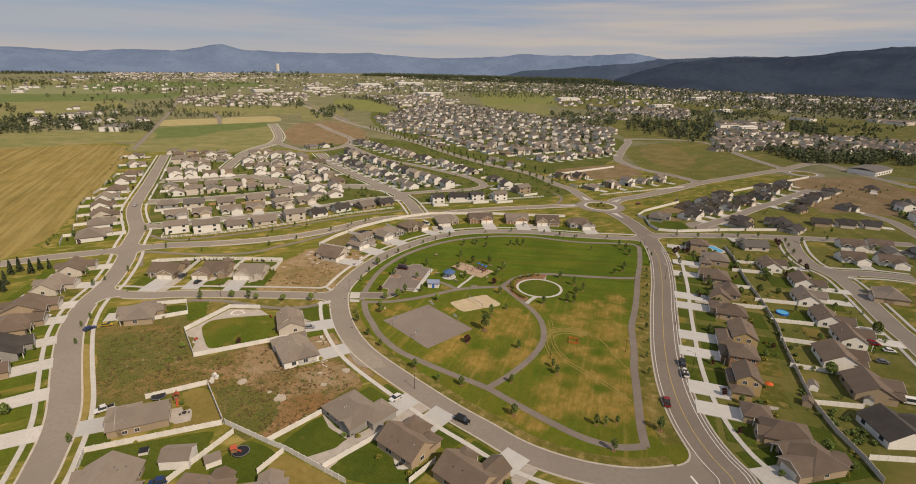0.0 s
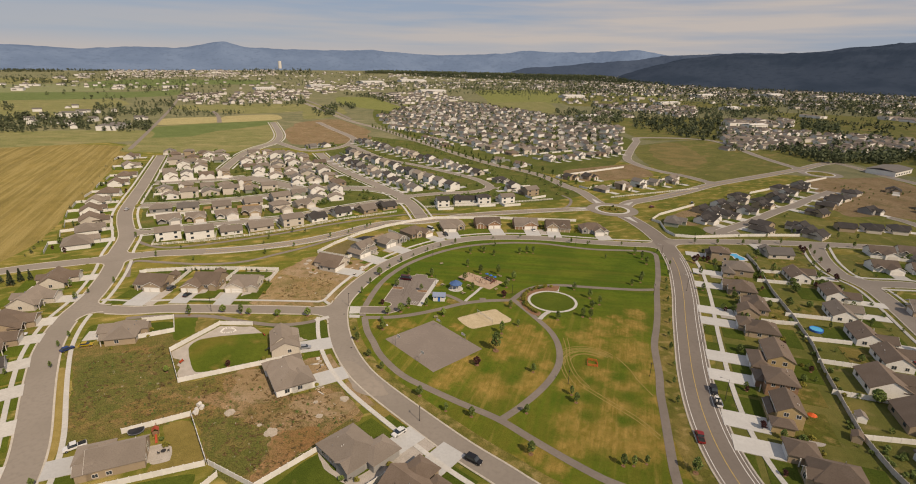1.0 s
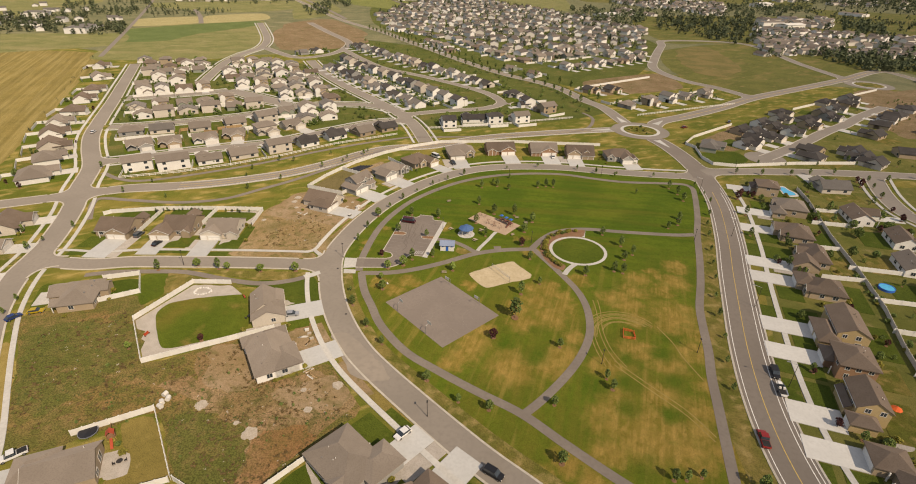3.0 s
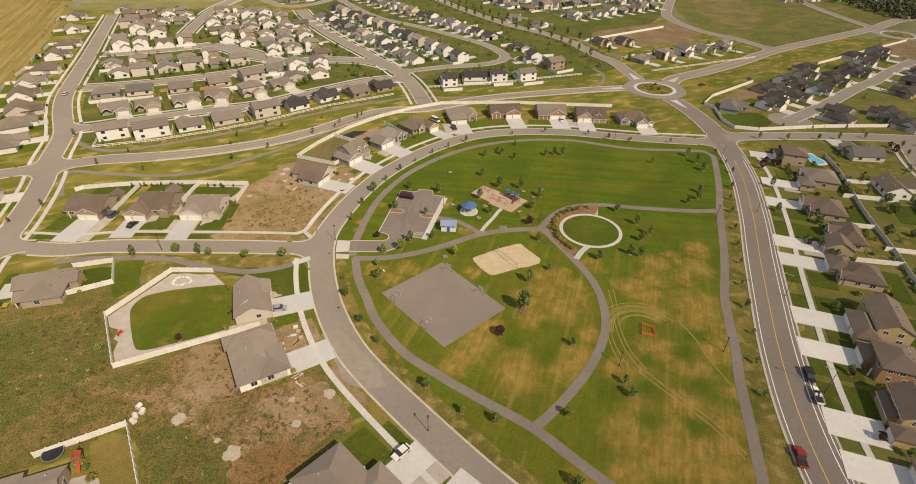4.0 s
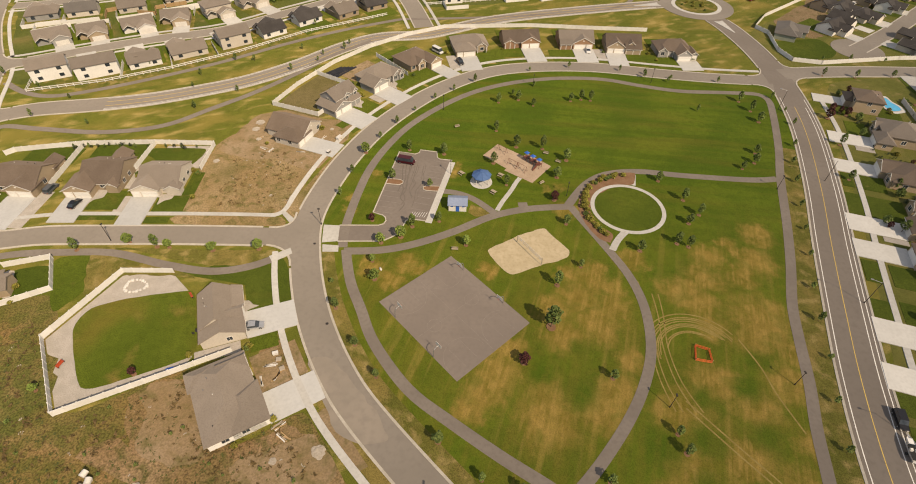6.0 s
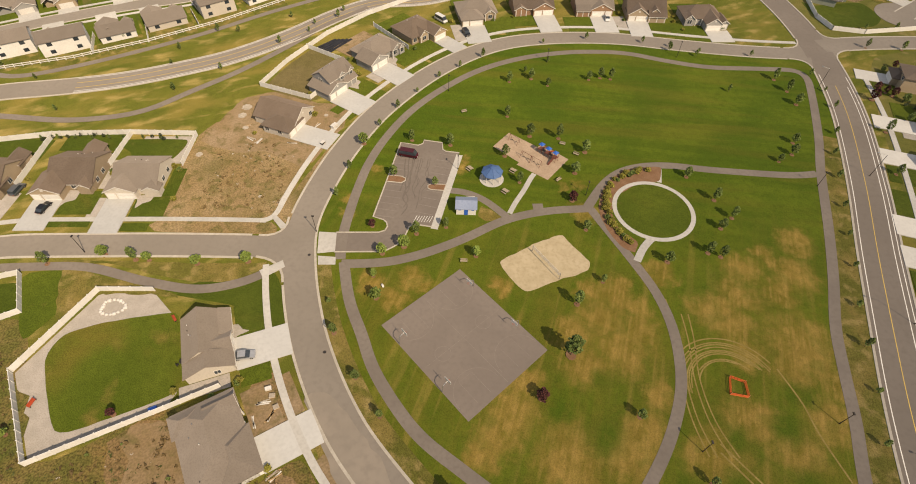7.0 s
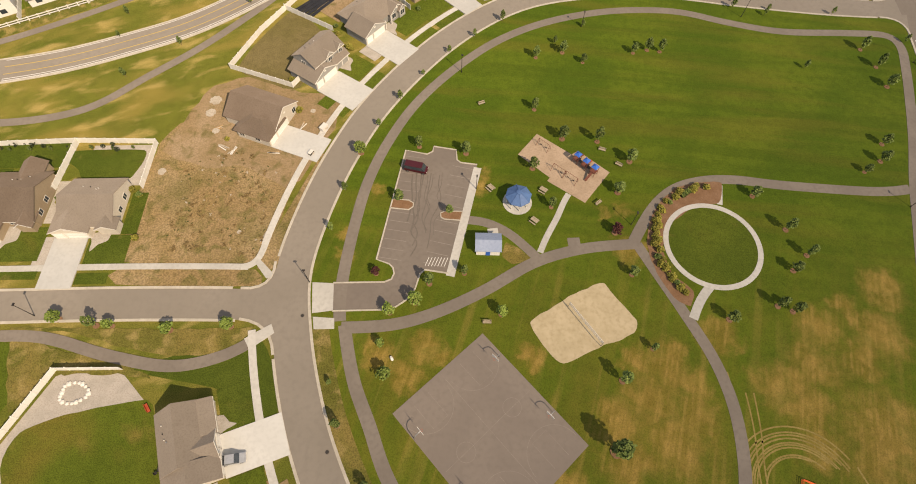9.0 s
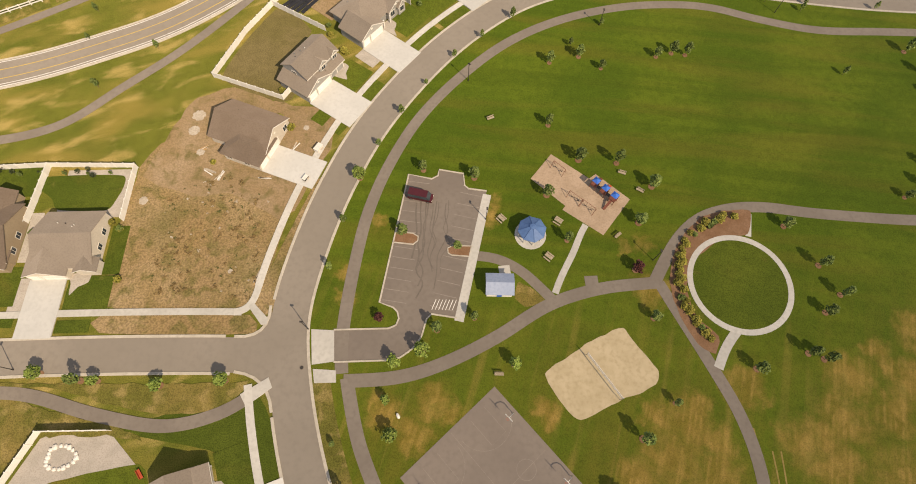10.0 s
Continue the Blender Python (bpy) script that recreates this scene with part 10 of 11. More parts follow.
# weeds and rubble of the vacant lots
def tufts(name, poly, n, seed, material, label, size=(0.15, 0.5), flat=0.6):
    g = random.Random(seed)
    xs, ys = [p[0] for p in poly], [p[1] for p in poly]
    v, f, made, tries = [], [], 0, 0
    while made < n and tries < n * 30:
        tries += 1
        x, y = g.uniform(min(xs), max(xs)), g.uniform(min(ys), max(ys))
        if not inside((x, y), poly) or noise.noise((x * 0.09, y * 0.09, seed)) < g.uniform(-0.5, 0.25) or any((x - hx) ** 2 + (y - hy) ** 2 < (hr + 1) ** 2 for hx, hy, hr in HOUSES):
            continue
        made += 1
        r = g.uniform(*size)
        for _ in range(5):
            k = len(v)
            c = Vector((x + g.uniform(-r, r), y + g.uniform(-r, r), r * flat * g.random()))
            v += [c + Vector((g.uniform(-r, r), g.uniform(-r, r), g.uniform(-r, r) * flat)) for _ in range(4)]
            f += [(k, k + 1, k + 2), (k, k + 2, k + 3), (k, k + 3, k + 1), (k + 1, k + 3, k + 2)]
    me = bpy.data.meshes.new(name)
    me.from_pydata([(a[0], a[1], max(a[2], 0.0) + 0.02) for a in v], [], f)
    me.materials.append(material)
    return tagged(new(name, me), label, "weeds", kind="stuff")


LOT_SW = [(-131, 172), (-112, 181), (-106, 172), (-93, 156), (-62, 172), (-28, 140), (-38, 134), (-52, 120), (-66, 128), (-84, 142), (-104, 134), (-112, 136), (-124, 150)]
LOT_N = [(-87, 224), (-87, 248), (-75, 254), (-64, 248), (-64, 224)]
for lot, seed in ((LOT_SW, 41), (LOT_N, 43)):
    tufts("weed_tufts", lot, 1100 if seed == 41 else 80, seed, WEED_LEAF, "scattered green weed tufts on rough ground", (0.08, 0.34), 0.35)
    tufts("dead_tufts", lot, 700 if seed == 41 else 120, seed + 1, DEADGRASS, "scattered straw-brown dead weeds on rough ground")
    tufts("stones", lot, 90 if seed == 41 else 25, seed + 5, ROCK, "scattered pale stones on rough ground", (0.08, 0.3), 0.4)


# ---- further housing ----
def plain_house(w, d, storeys, wall, roof, front, gside=1):
    """A smaller-detail house for the streets further off."""
    ob = thing("house", 0, -400, 0, f"{'two-storey' if storeys == 2 else 'single-storey'} {COLOUR_WORD[wall]} house with {roof} shingle roof", "house", "suburban houses")
    eave, rise = (2.8, min(w, d) * 0.24) if storeys == 1 else (5.2, min(w, d) * 0.22)
    x0, x1 = -d / 2, d / 2 - 1.5
    ga, gb = (w / 2 - 6.2, w / 2) if gside > 0 else (-w / 2, -w / 2 + 6.2)
    bm = bmesh.new()
    if front == "hip":
        box(bm, x0, x1, -w / 2, w / 2, 0, eave)
    else:
        gable_wall(bm, x0, x1, -w / 2, w / 2, eave, rise, front)
    gable_wall(bm, x1 - 3, d / 2 + 2, ga, gb, 2.7, 1.7, "x")
    em = -gside * (w / 2 - (w - 6.2) / 2)
    part("wall", bm, WALLS[wall], ob)
    bm = bmesh.new()
    if front == "hip":
        hip_roof(bm, x0, x1, -w / 2, w / 2, eave, rise)
    else:
        gable_roof(bm, x0, x1, -w / 2, w / 2, eave, rise, front, 0.4)
    gable_roof(bm, x1 - 4.5, d / 2 + 2, ga, gb, 2.7, 1.7, "x", 0.4)
    gable_roof(bm, x1 - 3.2, x1 + 0.7, em - 1.9, em + 1.9, eave, 1.35, "x", 0.3, 0.15)
    part("roof", bm, ROOFS[roof], ob)
    gm = (ga + gb) / 2
    part("garage_door", boxm(d / 2 + 2, d / 2 + 2.06, gm - 2.4, gm + 2.4, 0.05, 2.2), TRIM, ob, "white garage door")
    bm = bmesh.new()
    gable_wall(bm, x1 - 2, x1 + 0.7, em - 1.9, em + 1.9, eave, 1.35, "x")
    part("entrance_gable", bm, WALLS[wall if storeys == 1 else "white"], ob)
    part("window", boxm(x0 - 0.05, x0, -w * 0.27 - 0.9, -w * 0.27 + 0.9, eave - 1.9, eave - 0.6), GLASS, ob)
    return ob


STOCK = {
    "warm": [plain_house(11, 11, 2, "white", "taupe", "x"), plain_house(12, 9, 2, "cream", "taupe", "y", -1), plain_house(11, 11, 1, "tan", "brown", "hip"), plain_house(9.5, 11, 2, "white", "grey", "x", -1), plain_house(12, 10, 1, "white", "brown", "y"),
             plain_house(11, 10, 1, "grey", "taupe", "hip", -1), plain_house(10, 10, 2, "tan", "taupe", "hip"), plain_house(12, 9, 1, "cream", "grey", "x"), plain_house(10, 11, 1, "sage", "taupe", "y", -1), plain_house(11, 9, 1, "white", "taupe", "x", -1)],
    "cool": [plain_house(9.5, 10, 2, "white", "charcoal", "y"), plain_house(11, 10, 1, "white", "charcoal", "y", -1), plain_house(10, 10, 2, "white", "grey", "y", -1), plain_house(10, 10, 2, "grey", "charcoal", "y"), plain_house(11, 10, 1, "cream", "charcoal", "y"),
             plain_house(11, 10, 1, "white", "grey", "y", -1), plain_house(10, 10, 2, "cream", "taupe", "y"), plain_house(9.5, 10, 1, "grey", "grey", "x", -1)],
    "dark": [plain_house(11, 11, 1, "grey", "charcoal", "y"), plain_house(13, 10, 1, "cream", "charcoal", "hip"), plain_house(11, 10, 1, "tan", "charcoal", "x"), plain_house(11, 10, 1, "white", "charcoal", "x", -1)],
}
STOCK_USED = set()
frng = random.Random(77)
PLACED = list(HOUSES)


def settle(x, y, yaw, stock):
    ob = frng.choice(STOCK[stock])
    m = pose(x, y, 0, 0, 0, yaw)
    if ob.name in STOCK_USED:
        copy_thing(ob, m)
    else:
        STOCK_USED.add(ob.name)
        ob.matrix_basis = m
    PLACED.append((x, y, 6.5))


def fill_rows(poly, angle, row_gap, step, stock, fence=0.5, trees=0.5, gap_chance=0.02):
    """Back-to-back rows of houses over a quarter, clear of the streets and of one another."""
    c, s = math.cos(radians(angle)), math.sin(radians(angle))
    us = [x * c + y * s for x, y in poly]
    vs = [-x * s + y * c for x, y in poly]
    row, v = 0, min(vs)
    while v < max(vs):
        u = min(us) + frng.uniform(0, step)
        while u < max(us):
            x, y = u * c - v * s, u * s + v * c
            ok = inside((x, y), poly) and not any(near(np.array((x, y)), ol, oh + 7.6) for oh, ol in ROAD_LINES.values())
            ok = ok and all((x - hx) ** 2 + (y - hy) ** 2 > (hr + 5.6) ** 2 for hx, hy, hr in PLACED)
            if ok and frng.random() > gap_chance:
                face = 90 if row % 2 else -90
                settle(x + frng.uniform(-1, 1), y + frng.uniform(-1, 1), angle + face + frng.uniform(-3, 3), stock)
                YARDS.append((x, y, angle, 1 if row % 2 else -1))
                if frng.random() < 0.92:
                    bm = bmesh.new()
                    k = 1 if row % 2 else -1
                    px, py = x - s * k * 10, y + c * k * 10
                    a = Vector((c, s)) * 2.6
                    b = Vector((-s, c)) * 4.5
                    q = Vector((px, py))
                    slab(bm, [tuple(q - a - b), tuple(q + a - b), tuple(q + a + b), tuple(q - a + b)], 0, 0.1 + lift())
                    structure(part("driveway", bm, NEW_CONCRETE), "pale concrete driveway of a house", "driveway")
                if frng.random() < fence:
                    k = -1 if row % 2 else 1
                    bx, by = x - s * k * 11 * -1, y + c * k * 11 * -1
                    FAR_FENCES.append((x - c * 7 - s * -k * 9, y - s * 7 + c * -k * 9, angle, 13))
                if frng.random() < trees:
                    t = frng.uniform(0, 6.28)
                    plant(x + 8.5 * math.cos(t), y + 8.5 * math.sin(t), frng.choice(("young_tree", "park_tree", "lime_tree")), frng.uniform(0.8, 1.2))
            u += step * frng.uniform(0.95, 1.12)
        v += row_gap * (0.9 if row % 2 else 1.1)
        row += 1


def line_up(p, q, step, face, stock):
    """One row of houses along a street, with drives, back fences and gardens."""
    n = max(int(math.hypot(q[0] - p[0], q[1] - p[1]) / step), 1)
    along = Vector((q[0] - p[0], q[1] - p[1])) / n
    ahead = Vector((math.cos(radians(face)), math.sin(radians(face))))
    side = Vector((-ahead.y, ahead.x))
    for k in range(n + 1):
        o = Vector(p) + along * k + Vector((frng.uniform(-1, 1), frng.uniform(-1, 1)))
        if any(near(np.array(o), ol, oh + 6.5) for oh, ol in ROAD_LINES.values()) or any((o.x - hx) ** 2 + (o.y - hy) ** 2 < (hr + 5) ** 2 for hx, hy, hr in PLACED):
            continue
        settle(o.x, o.y, face + frng.uniform(-3, 3), stock)
        YARDS.append((o.x, o.y, face - 90, 1))
        bm = bmesh.new()
        c, w = o + ahead * 11 + side * 1.5, side * 2.7
        slab(bm, [tuple(c - w - ahead * 4), tuple(c - w + ahead * 4), tuple(c + w + ahead * 4), tuple(c + w - ahead * 4)], 0, 0.1 + lift())
        structure(part("driveway", bm, NEW_CONCRETE), "pale concrete driveway of a house", "driveway")
        b = o - ahead * 11 - side * 7
        FAR_FENCES.append((b.x, b.y, face + 90, 14))
        if frng.random() < 0.4:
            b = o + ahead * 12 - side * 4
            plant(b.x, b.y, "young_tree", frng.uniform(0.9, 1.3))


FAR_FENCES = []
YARDS = []
for x, y, a in [(197.4, 357.0, 127), (219.7, 362.4, 135), (227.4, 357.4, 131), (252.2, 357.3, -15), (269.2, 356.3, -17), (286.0, 355.3, -19), (253.5, 454.1, -51), (273.9, 477.4, -49), (277.9, 471.2, -46), (302.5, 494.5, -50), (265.5, 403.6, 132), (277.6, 416.0, 136), (293.0, 432.0, 134), (307.1, 443.7, 125), (330.5, 464.3, 128), (301.9, 404.4, -62), (376.4, 479.7, -128), (384.1, 473.2, -133), (355.7, 418.1, -149), (294.7, 407.1, -47), (141.4, 365.7, -42), (171.0, 375.4, -53), (183.5, 408.2, -50), (195.1, 419.6, -48), (199.7, 414.0, -47), (220.3, 440.9, -56), (223.4, 428.8, -55), (231.5, 425.8, -59), (193.4, 391.4, -52), (209.7, 407.7, -43)]:
    if all((x - hx) ** 2 + (y - hy) ** 2 > 190 for hx, hy, hr in PLACED):
        settle(x, y, a, "dark")
        c, s = math.cos(radians(a)), math.sin(radians(a))
        bm = bmesh.new()
        slab(bm, [(x + u * c - v * s, y + u * s + v * c) for u, v in ((7.2, -0.4), (14.5, -0.4), (14.5, 5.2), (7.2, 5.2))], 0, 0.1 + lift())
        structure(part("driveway", bm, NEW_CONCRETE), "pale concrete driveway of a house", "driveway")
fill_rows([(-236, 374), (-290, 454), (-338, 572), (-243, 589), (-172, 577), (-118, 470), (-98, 425), (-71, 385), (-147, 394), (-174, 372)], 28, 24, 13.5, 'warm', 1.0, 0.3)
# rows of the newer quarter and of the streets beyond the boulevard: from, to, spacing, front
for p, q, step, face, stock in (((-176, 527), (-96, 434), 15.5, 38, "cool"), ((-152, 574), (-47, 436), 15.5, 218, "cool"), ((-138, 600), (-17, 444), 15.5, 38, "cool"), ((-156, 700), (4, 508), 15.5, 218, "cool"),
                                ((-170, 660), (-205, 625), 16, 218, "cool"), ((8, 436), (34, 446), 15, 200, "cool"), ((28, 578), (50, 556), 17, 230, "warm"), ((86, 593), (176, 658), 14.5, 306, "warm"),
                                ((46, 628), (112, 670), 16, 126, "warm"), ((92, 689), (140, 738), 15, 306, "warm"), ((146, 676), (186, 694), 15, 306, "warm"), ((112, 453), (186, 496), 18, 308, "warm"),
                                ((92, 497), (110, 503), 16, 308, "dark"), ((-66, 742), (-6, 612), 17, 218, "warm"), ((-30, 752), (30, 640), 17, 38, "warm")):
    line_up(p, q, step, face, stock)
fill_rows([(190, 252), (235, 241), (189, 187), (187, 201)], 60, 26, 16, 'warm', 0.4, 0.4)
fill_rows([(225, 334), (308, 328), (404, 443), (304, 386)], -5, 26, 17, 'warm', 0.4, 0.3)
fill_rows([(225, 305), (287, 317), (263, 275), (206, 271)], -8, 26, 17, 'cool', 0.4, 0.3)
for x, y, a, ln in FAR_FENCES:
    bm = bmesh.new()
    box(bm, 0, ln, -0.05, 0.05, 0, 1.8)
    for k in range(6):
        box(bm, ln * k / 5 - 0.1, ln * k / 5 + 0.1, -0.1, 0.1, 0, 1.95)
    side = 1 if (x * 3 + y) % 2 > 1 else -1
    box(bm, -0.05, 0.05, min(0.06, side * 9.0), max(-0.06, side * 9.0), 0, 1.8)
    f = tagged(part("fence", bm, FENCE_W), "white vinyl fence between back gardens", "fence", "garden fences")
    f.matrix_world = pose(x, y, 0, 0, 0, a)


# turning circle of the short street
bm = bmesh.new()
slab(bm, circle(*ROAD_LINES["cul"][1][0], 11), -0.05, 0.1285)
structure(part("turning_circle", bm, ASPHALT), "round asphalt turning circle at the street's end", "road")

# boulevard trees
half, line = ROAD_LINES["blvd"]
for s in (1, -1):
    for p in offset(line, s * (half + 4))[30:260:7]:
        plant(p[0], p[1], "young_tree", 2.0)


def hall(x, y, yaw, w, d, h, wall, roof, label):
    ob = thing("commercial_building", x, y, yaw, label, "building", "commercial buildings")
    bm = bmesh.new()
    box(bm, -w / 2, w / 2, -d / 2, d / 2, 0, h)
    part("wall", bm, wall, ob)
    bm = bmesh.new()
    gable_roof(bm, -w / 2, w / 2, -d / 2, d / 2, h, d * 0.07, "x", 0.8, 0.3)
    part("roof", bm, roof, ob)
    for k in range(int(w / 7)):
        px = -w / 2 + 4 + 7 * k
        part("window", boxm(px - 1.5, px + 1.5, -d / 2 - 0.06, -d / 2, 1.0, 2.6), GLASS, ob)


hall(446, 578, 35, 46, 26, 5.0, WALLS["white"], ROOFS["grey"], "long low white commercial building with grey roof")
hall(523, 1010, 25, 42, 22, 6, WALLS["white"], TRIM, "large white-roofed hall among trees")

for hx, hy, hw, hd, hh in ((-498, 2593, 120, 60, 8), (-722, 1846, 70, 34, 6), (-147, 1910, 90, 45, 8), (685, 1459, 60, 34, 6), (-334, 2896, 140, 70, 9), (571, 1611, 90, 30, 6), (236, 1119, 46, 24, 5), (-610, 2120, 90, 40, 7), (880, 2100, 110, 50, 8), (1250, 2300, 100, 50, 8), (330, 1830, 80, 40, 7)):
    hall(hx, hy, 20 + (hx % 7) * 4, hw, hd, hh, WALLS["white"], TRIM, "large pale-roofed commercial hall across the valley")


def valley_rise(x, y):
    """The valley floor climbs gently towards the mountains."""
    t = max(0.0, math.hypot(x, y) - 2800)
    az = math.degrees(math.atan2(x, y))
    side = min(max((28 - az) / 16, 0), 1)
    west = min(max((az + 40) / 34, 0), 1)
    return 0.032 * t * t / (t + 400) * side * side * (3 - 2 * side) * (0.08 + 0.92 * west * west * (3 - 2 * west))


bm = bmesh.new()
grid = []
for i in range(121):
    az = radians(-85 + 175 * i / 120)
    row = []
    for j in range(17):
        rr = 2750 + 90 * j
        x, y = rr * math.sin(az), rr * math.cos(az)
        row.append(bm.verts.new((x, y, valley_rise(x, y) + (-0.6 if j == 0 else 0.02))))
    grid.append(row)
for i in range(120):
    for j in range(16):
        bm.faces.new((grid[i][j], grid[i + 1][j], grid[i + 1][j + 1], grid[i][j + 1]))
structure(part("valley_slope", bm, VALLEY), "gently rising grassland at the foot of the mountains", "ground")


# the town across the valley: houses and trees too many to count
def scatter_town(name, poly, n, seed, wall, roof, label, size=(9, 15), big=0.0, rows=None):
    """Many small houses, loose or, with rows (angle, gap, step), along streets."""
    g = random.Random(seed)
    xs, ys = [p[0] for p in poly], [p[1] for p in poly]
    wv, wf, rv, rf = [], [], [], []
    made = tries = 0
    taken = set()
    while made < n and tries < n * 30:
        tries += 1
        x, y = g.uniform(min(xs), max(xs)), g.uniform(min(ys), max(ys))
        if rows:
            ra, gap, step = radians(rows[0]), rows[1], rows[2]
            u, v = x * math.cos(ra) + y * math.sin(ra), -x * math.sin(ra) + y * math.cos(ra)
            u, v = round(u / step), round(v / gap)
            if (u, v) in taken or any(near(np.array((x, y)), ol, oh + 8) for oh, ol in ROAD_LINES.values()):
                continue
            taken.add((u, v))
            u, v = u * step + g.uniform(-1.5, 1.5), v * gap + (4 if v % 2 else -4) + g.uniform(-1.5, 1.5) + 9 * math.sin(u * 0.012)
            x, y = u * math.cos(ra) - v * math.sin(ra), u * math.sin(ra) + v * math.cos(ra)
        if not inside((x, y), poly):
            continue
        if noise.noise((x * 0.004, y * 0.004, seed)) < (-0.3 if seed > 1 else -0.6):
            continue
        made += 1
        w, d, h = g.uniform(*size), g.uniform(8, 12), g.choice((2.8, 4.0, 5.2))
        if g.random() < big:
            w, d, h = g.uniform(25, 60), g.uniform(18, 35), g.uniform(5, 8)
        r = d * 0.2 if d < 15 else 1.0
        a = (rows[0] + g.choice((0, 90, 90, 125)) if rows else g.choice((20, 110, 30, 120))) + g.uniform(-8, 8)
        c, s = math.cos(radians(a)), math.sin(radians(a))
        base = valley_rise(x, y) - 0.3
        T = lambda u, v, z: (x + u * c - v * s, y + u * s + v * c, z + base)
        k = len(wv)
        wv += [T(-w / 2, -d / 2, 0), T(w / 2, -d / 2, 0), T(w / 2, d / 2, 0), T(-w / 2, d / 2, 0), T(-w / 2, -d / 2, h), T(w / 2, -d / 2, h), T(w / 2, d / 2, h), T(-w / 2, d / 2, h), T(-w / 2, 0, h + r), T(w / 2, 0, h + r)]
        wf += [(k, k + 1, k + 5, k + 4), (k + 1, k + 2, k + 6, k + 9, k + 5), (k + 2, k + 3, k + 7, k + 6), (k + 3, k, k + 4, k + 8, k + 7)]
        k = len(rv)
        o = 0.5
        rv += [T(-w / 2 - o, -d / 2 - o, h - 0.2), T(w / 2 + o, -d / 2 - o, h - 0.2), T(w / 2 + o, 0, h + r + 0.2), T(-w / 2 - o, 0, h + r + 0.2), T(-w / 2 - o, d / 2 + o, h - 0.2), T(w / 2 + o, d / 2 + o, h - 0.2)]
        rf += [(k, k + 1, k + 2, k + 3), (k + 3, k + 2, k + 5, k + 4)]
    ob = tagged(new(name), label, "houses", kind="stuff")
    for nm, v, f, m in (("wall", wv, wf, wall), ("roof", rv, rf, roof)):
        me = bpy.data.meshes.new(nm)
        me.from_pydata(v, [], f)
        me.materials.append(m)
        o2 = new(nm, me)
        o2.parent = ob
    return ob


def crown(v, f, g, x, y, h, r, conifer, tufts, clump=0.55):
    """One distant tree or shrub of loose leaf clumps."""
    for _ in range(tufts):
        s = g.random()
        rad = r * ((1.05 - s) if conifer else math.sin(math.pi * (0.15 + 0.8 * s))) * math.sqrt(g.random())
        a = g.uniform(0, 6.28)
        c = Vector((x + rad * math.cos(a), y + rad * math.sin(a), h * (0.1 + 0.85 * s) + valley_rise(x, y)))
        k = len(v)
        q = r * clump
        v += [c + Vector((g.uniform(-q, q), g.uniform(-q, q), g.uniform(-q, q))) for _ in range(4)]
        f += [(k, k + 1, k + 2), (k, k + 2, k + 3), (k, k + 3, k + 1), (k + 1, k + 3, k + 2)]


def scatter_trees(name, poly, n, seed, label, size=(4, 9), clump=0.0, material=None, pointed=0.4, tufts=16):
    g = random.Random(seed)
    xs, ys = [p[0] for p in poly], [p[1] for p in poly]
    v, f = [], []
    made = tries = 0
    while made < n and tries < n * 40:
        tries += 1
        x, y = g.uniform(min(xs), max(xs)), g.uniform(min(ys), max(ys))
        if not inside((x, y), poly) or noise.noise((x * 0.006, y * 0.006, seed)) < clump:
            continue
        made += 1
        h = g.uniform(*size)
        r = h * g.uniform(0.22, 0.5)
        conifer = g.random() < pointed
        crown(v, f, g, x, y, h, r, conifer, tufts)
    me = bpy.data.meshes.new(name)
    me.from_pydata(v, [], f)
    me.materials.append(material or FARTREE)
    return tagged(new(name, me), label, "trees", kind="stuff")


scatter_town('town_houses', [(-192, 1066), (-120, 1399), (-7, 1442), (172, 1141), (261, 949), (209, 749), (62, 628), (-19, 735), (-125, 825)], 1150, 1, FAR_WALL, FAR_ROOF, 'pale houses of the town across the valley', (9, 15), 0, (-40, 32, 19))
scatter_town('town_houses', [(-327, 1706), (-172, 1998), (-8, 1575), (-120, 1399), (-185, 1336)], 120, 9, FAR_WALL, FAR_ROOF, 'pale houses of the town across the valley', (9, 15), 0.02)
scatter_town('town_houses', [(-824, 1492), (-572, 1850), (-392, 1263), (-643, 1169)], 170, 2, FAR_WALL, FAR_ROOF, 'pale houses of the town across the valley', (9, 15), 0.0)
scatter_town('town_houses', [(-2393, 3512), (-1479, 3985), (-1175, 3152), (-1710, 2501)], 520, 4, FAR_WALL, FAR_ROOF, 'pale houses of the town across the valley', (9, 15), 0.02)
scatter_town('town_houses', [(-590, 3714), (1083, 4111), (663, 2491), (24, 2289), (-331, 2080)], 420, 7, FAR_WALL, FAR_ROOF, 'pale houses of the town across the valley', (9, 15), 0.05)
scatter_town('town_houses', [(-837, 2678), (-692, 2664), (-455, 2724), (-327, 1913), (-508, 1618)], 110, 10, FAR_WALL, FAR_ROOF, 'pale houses of the town across the valley', (9, 15), 0.06)
scatter_town('town_houses', [(878, 4160), (1871, 3818), (2548, 3007), (1756, 2061), (1011, 1886), (448, 2090)], 900, 12, FAR_WALL, FAR_ROOF, 'pale houses of the town across the valley', (9, 15), 0.05)
scatter_town('town_houses', [(322, 1485), (614, 1510), (488, 1192), (246, 1122)], 200, 13, FAR_WALL, FAR_ROOF, 'pale houses of the town across the valley', (9, 15), 0.0)
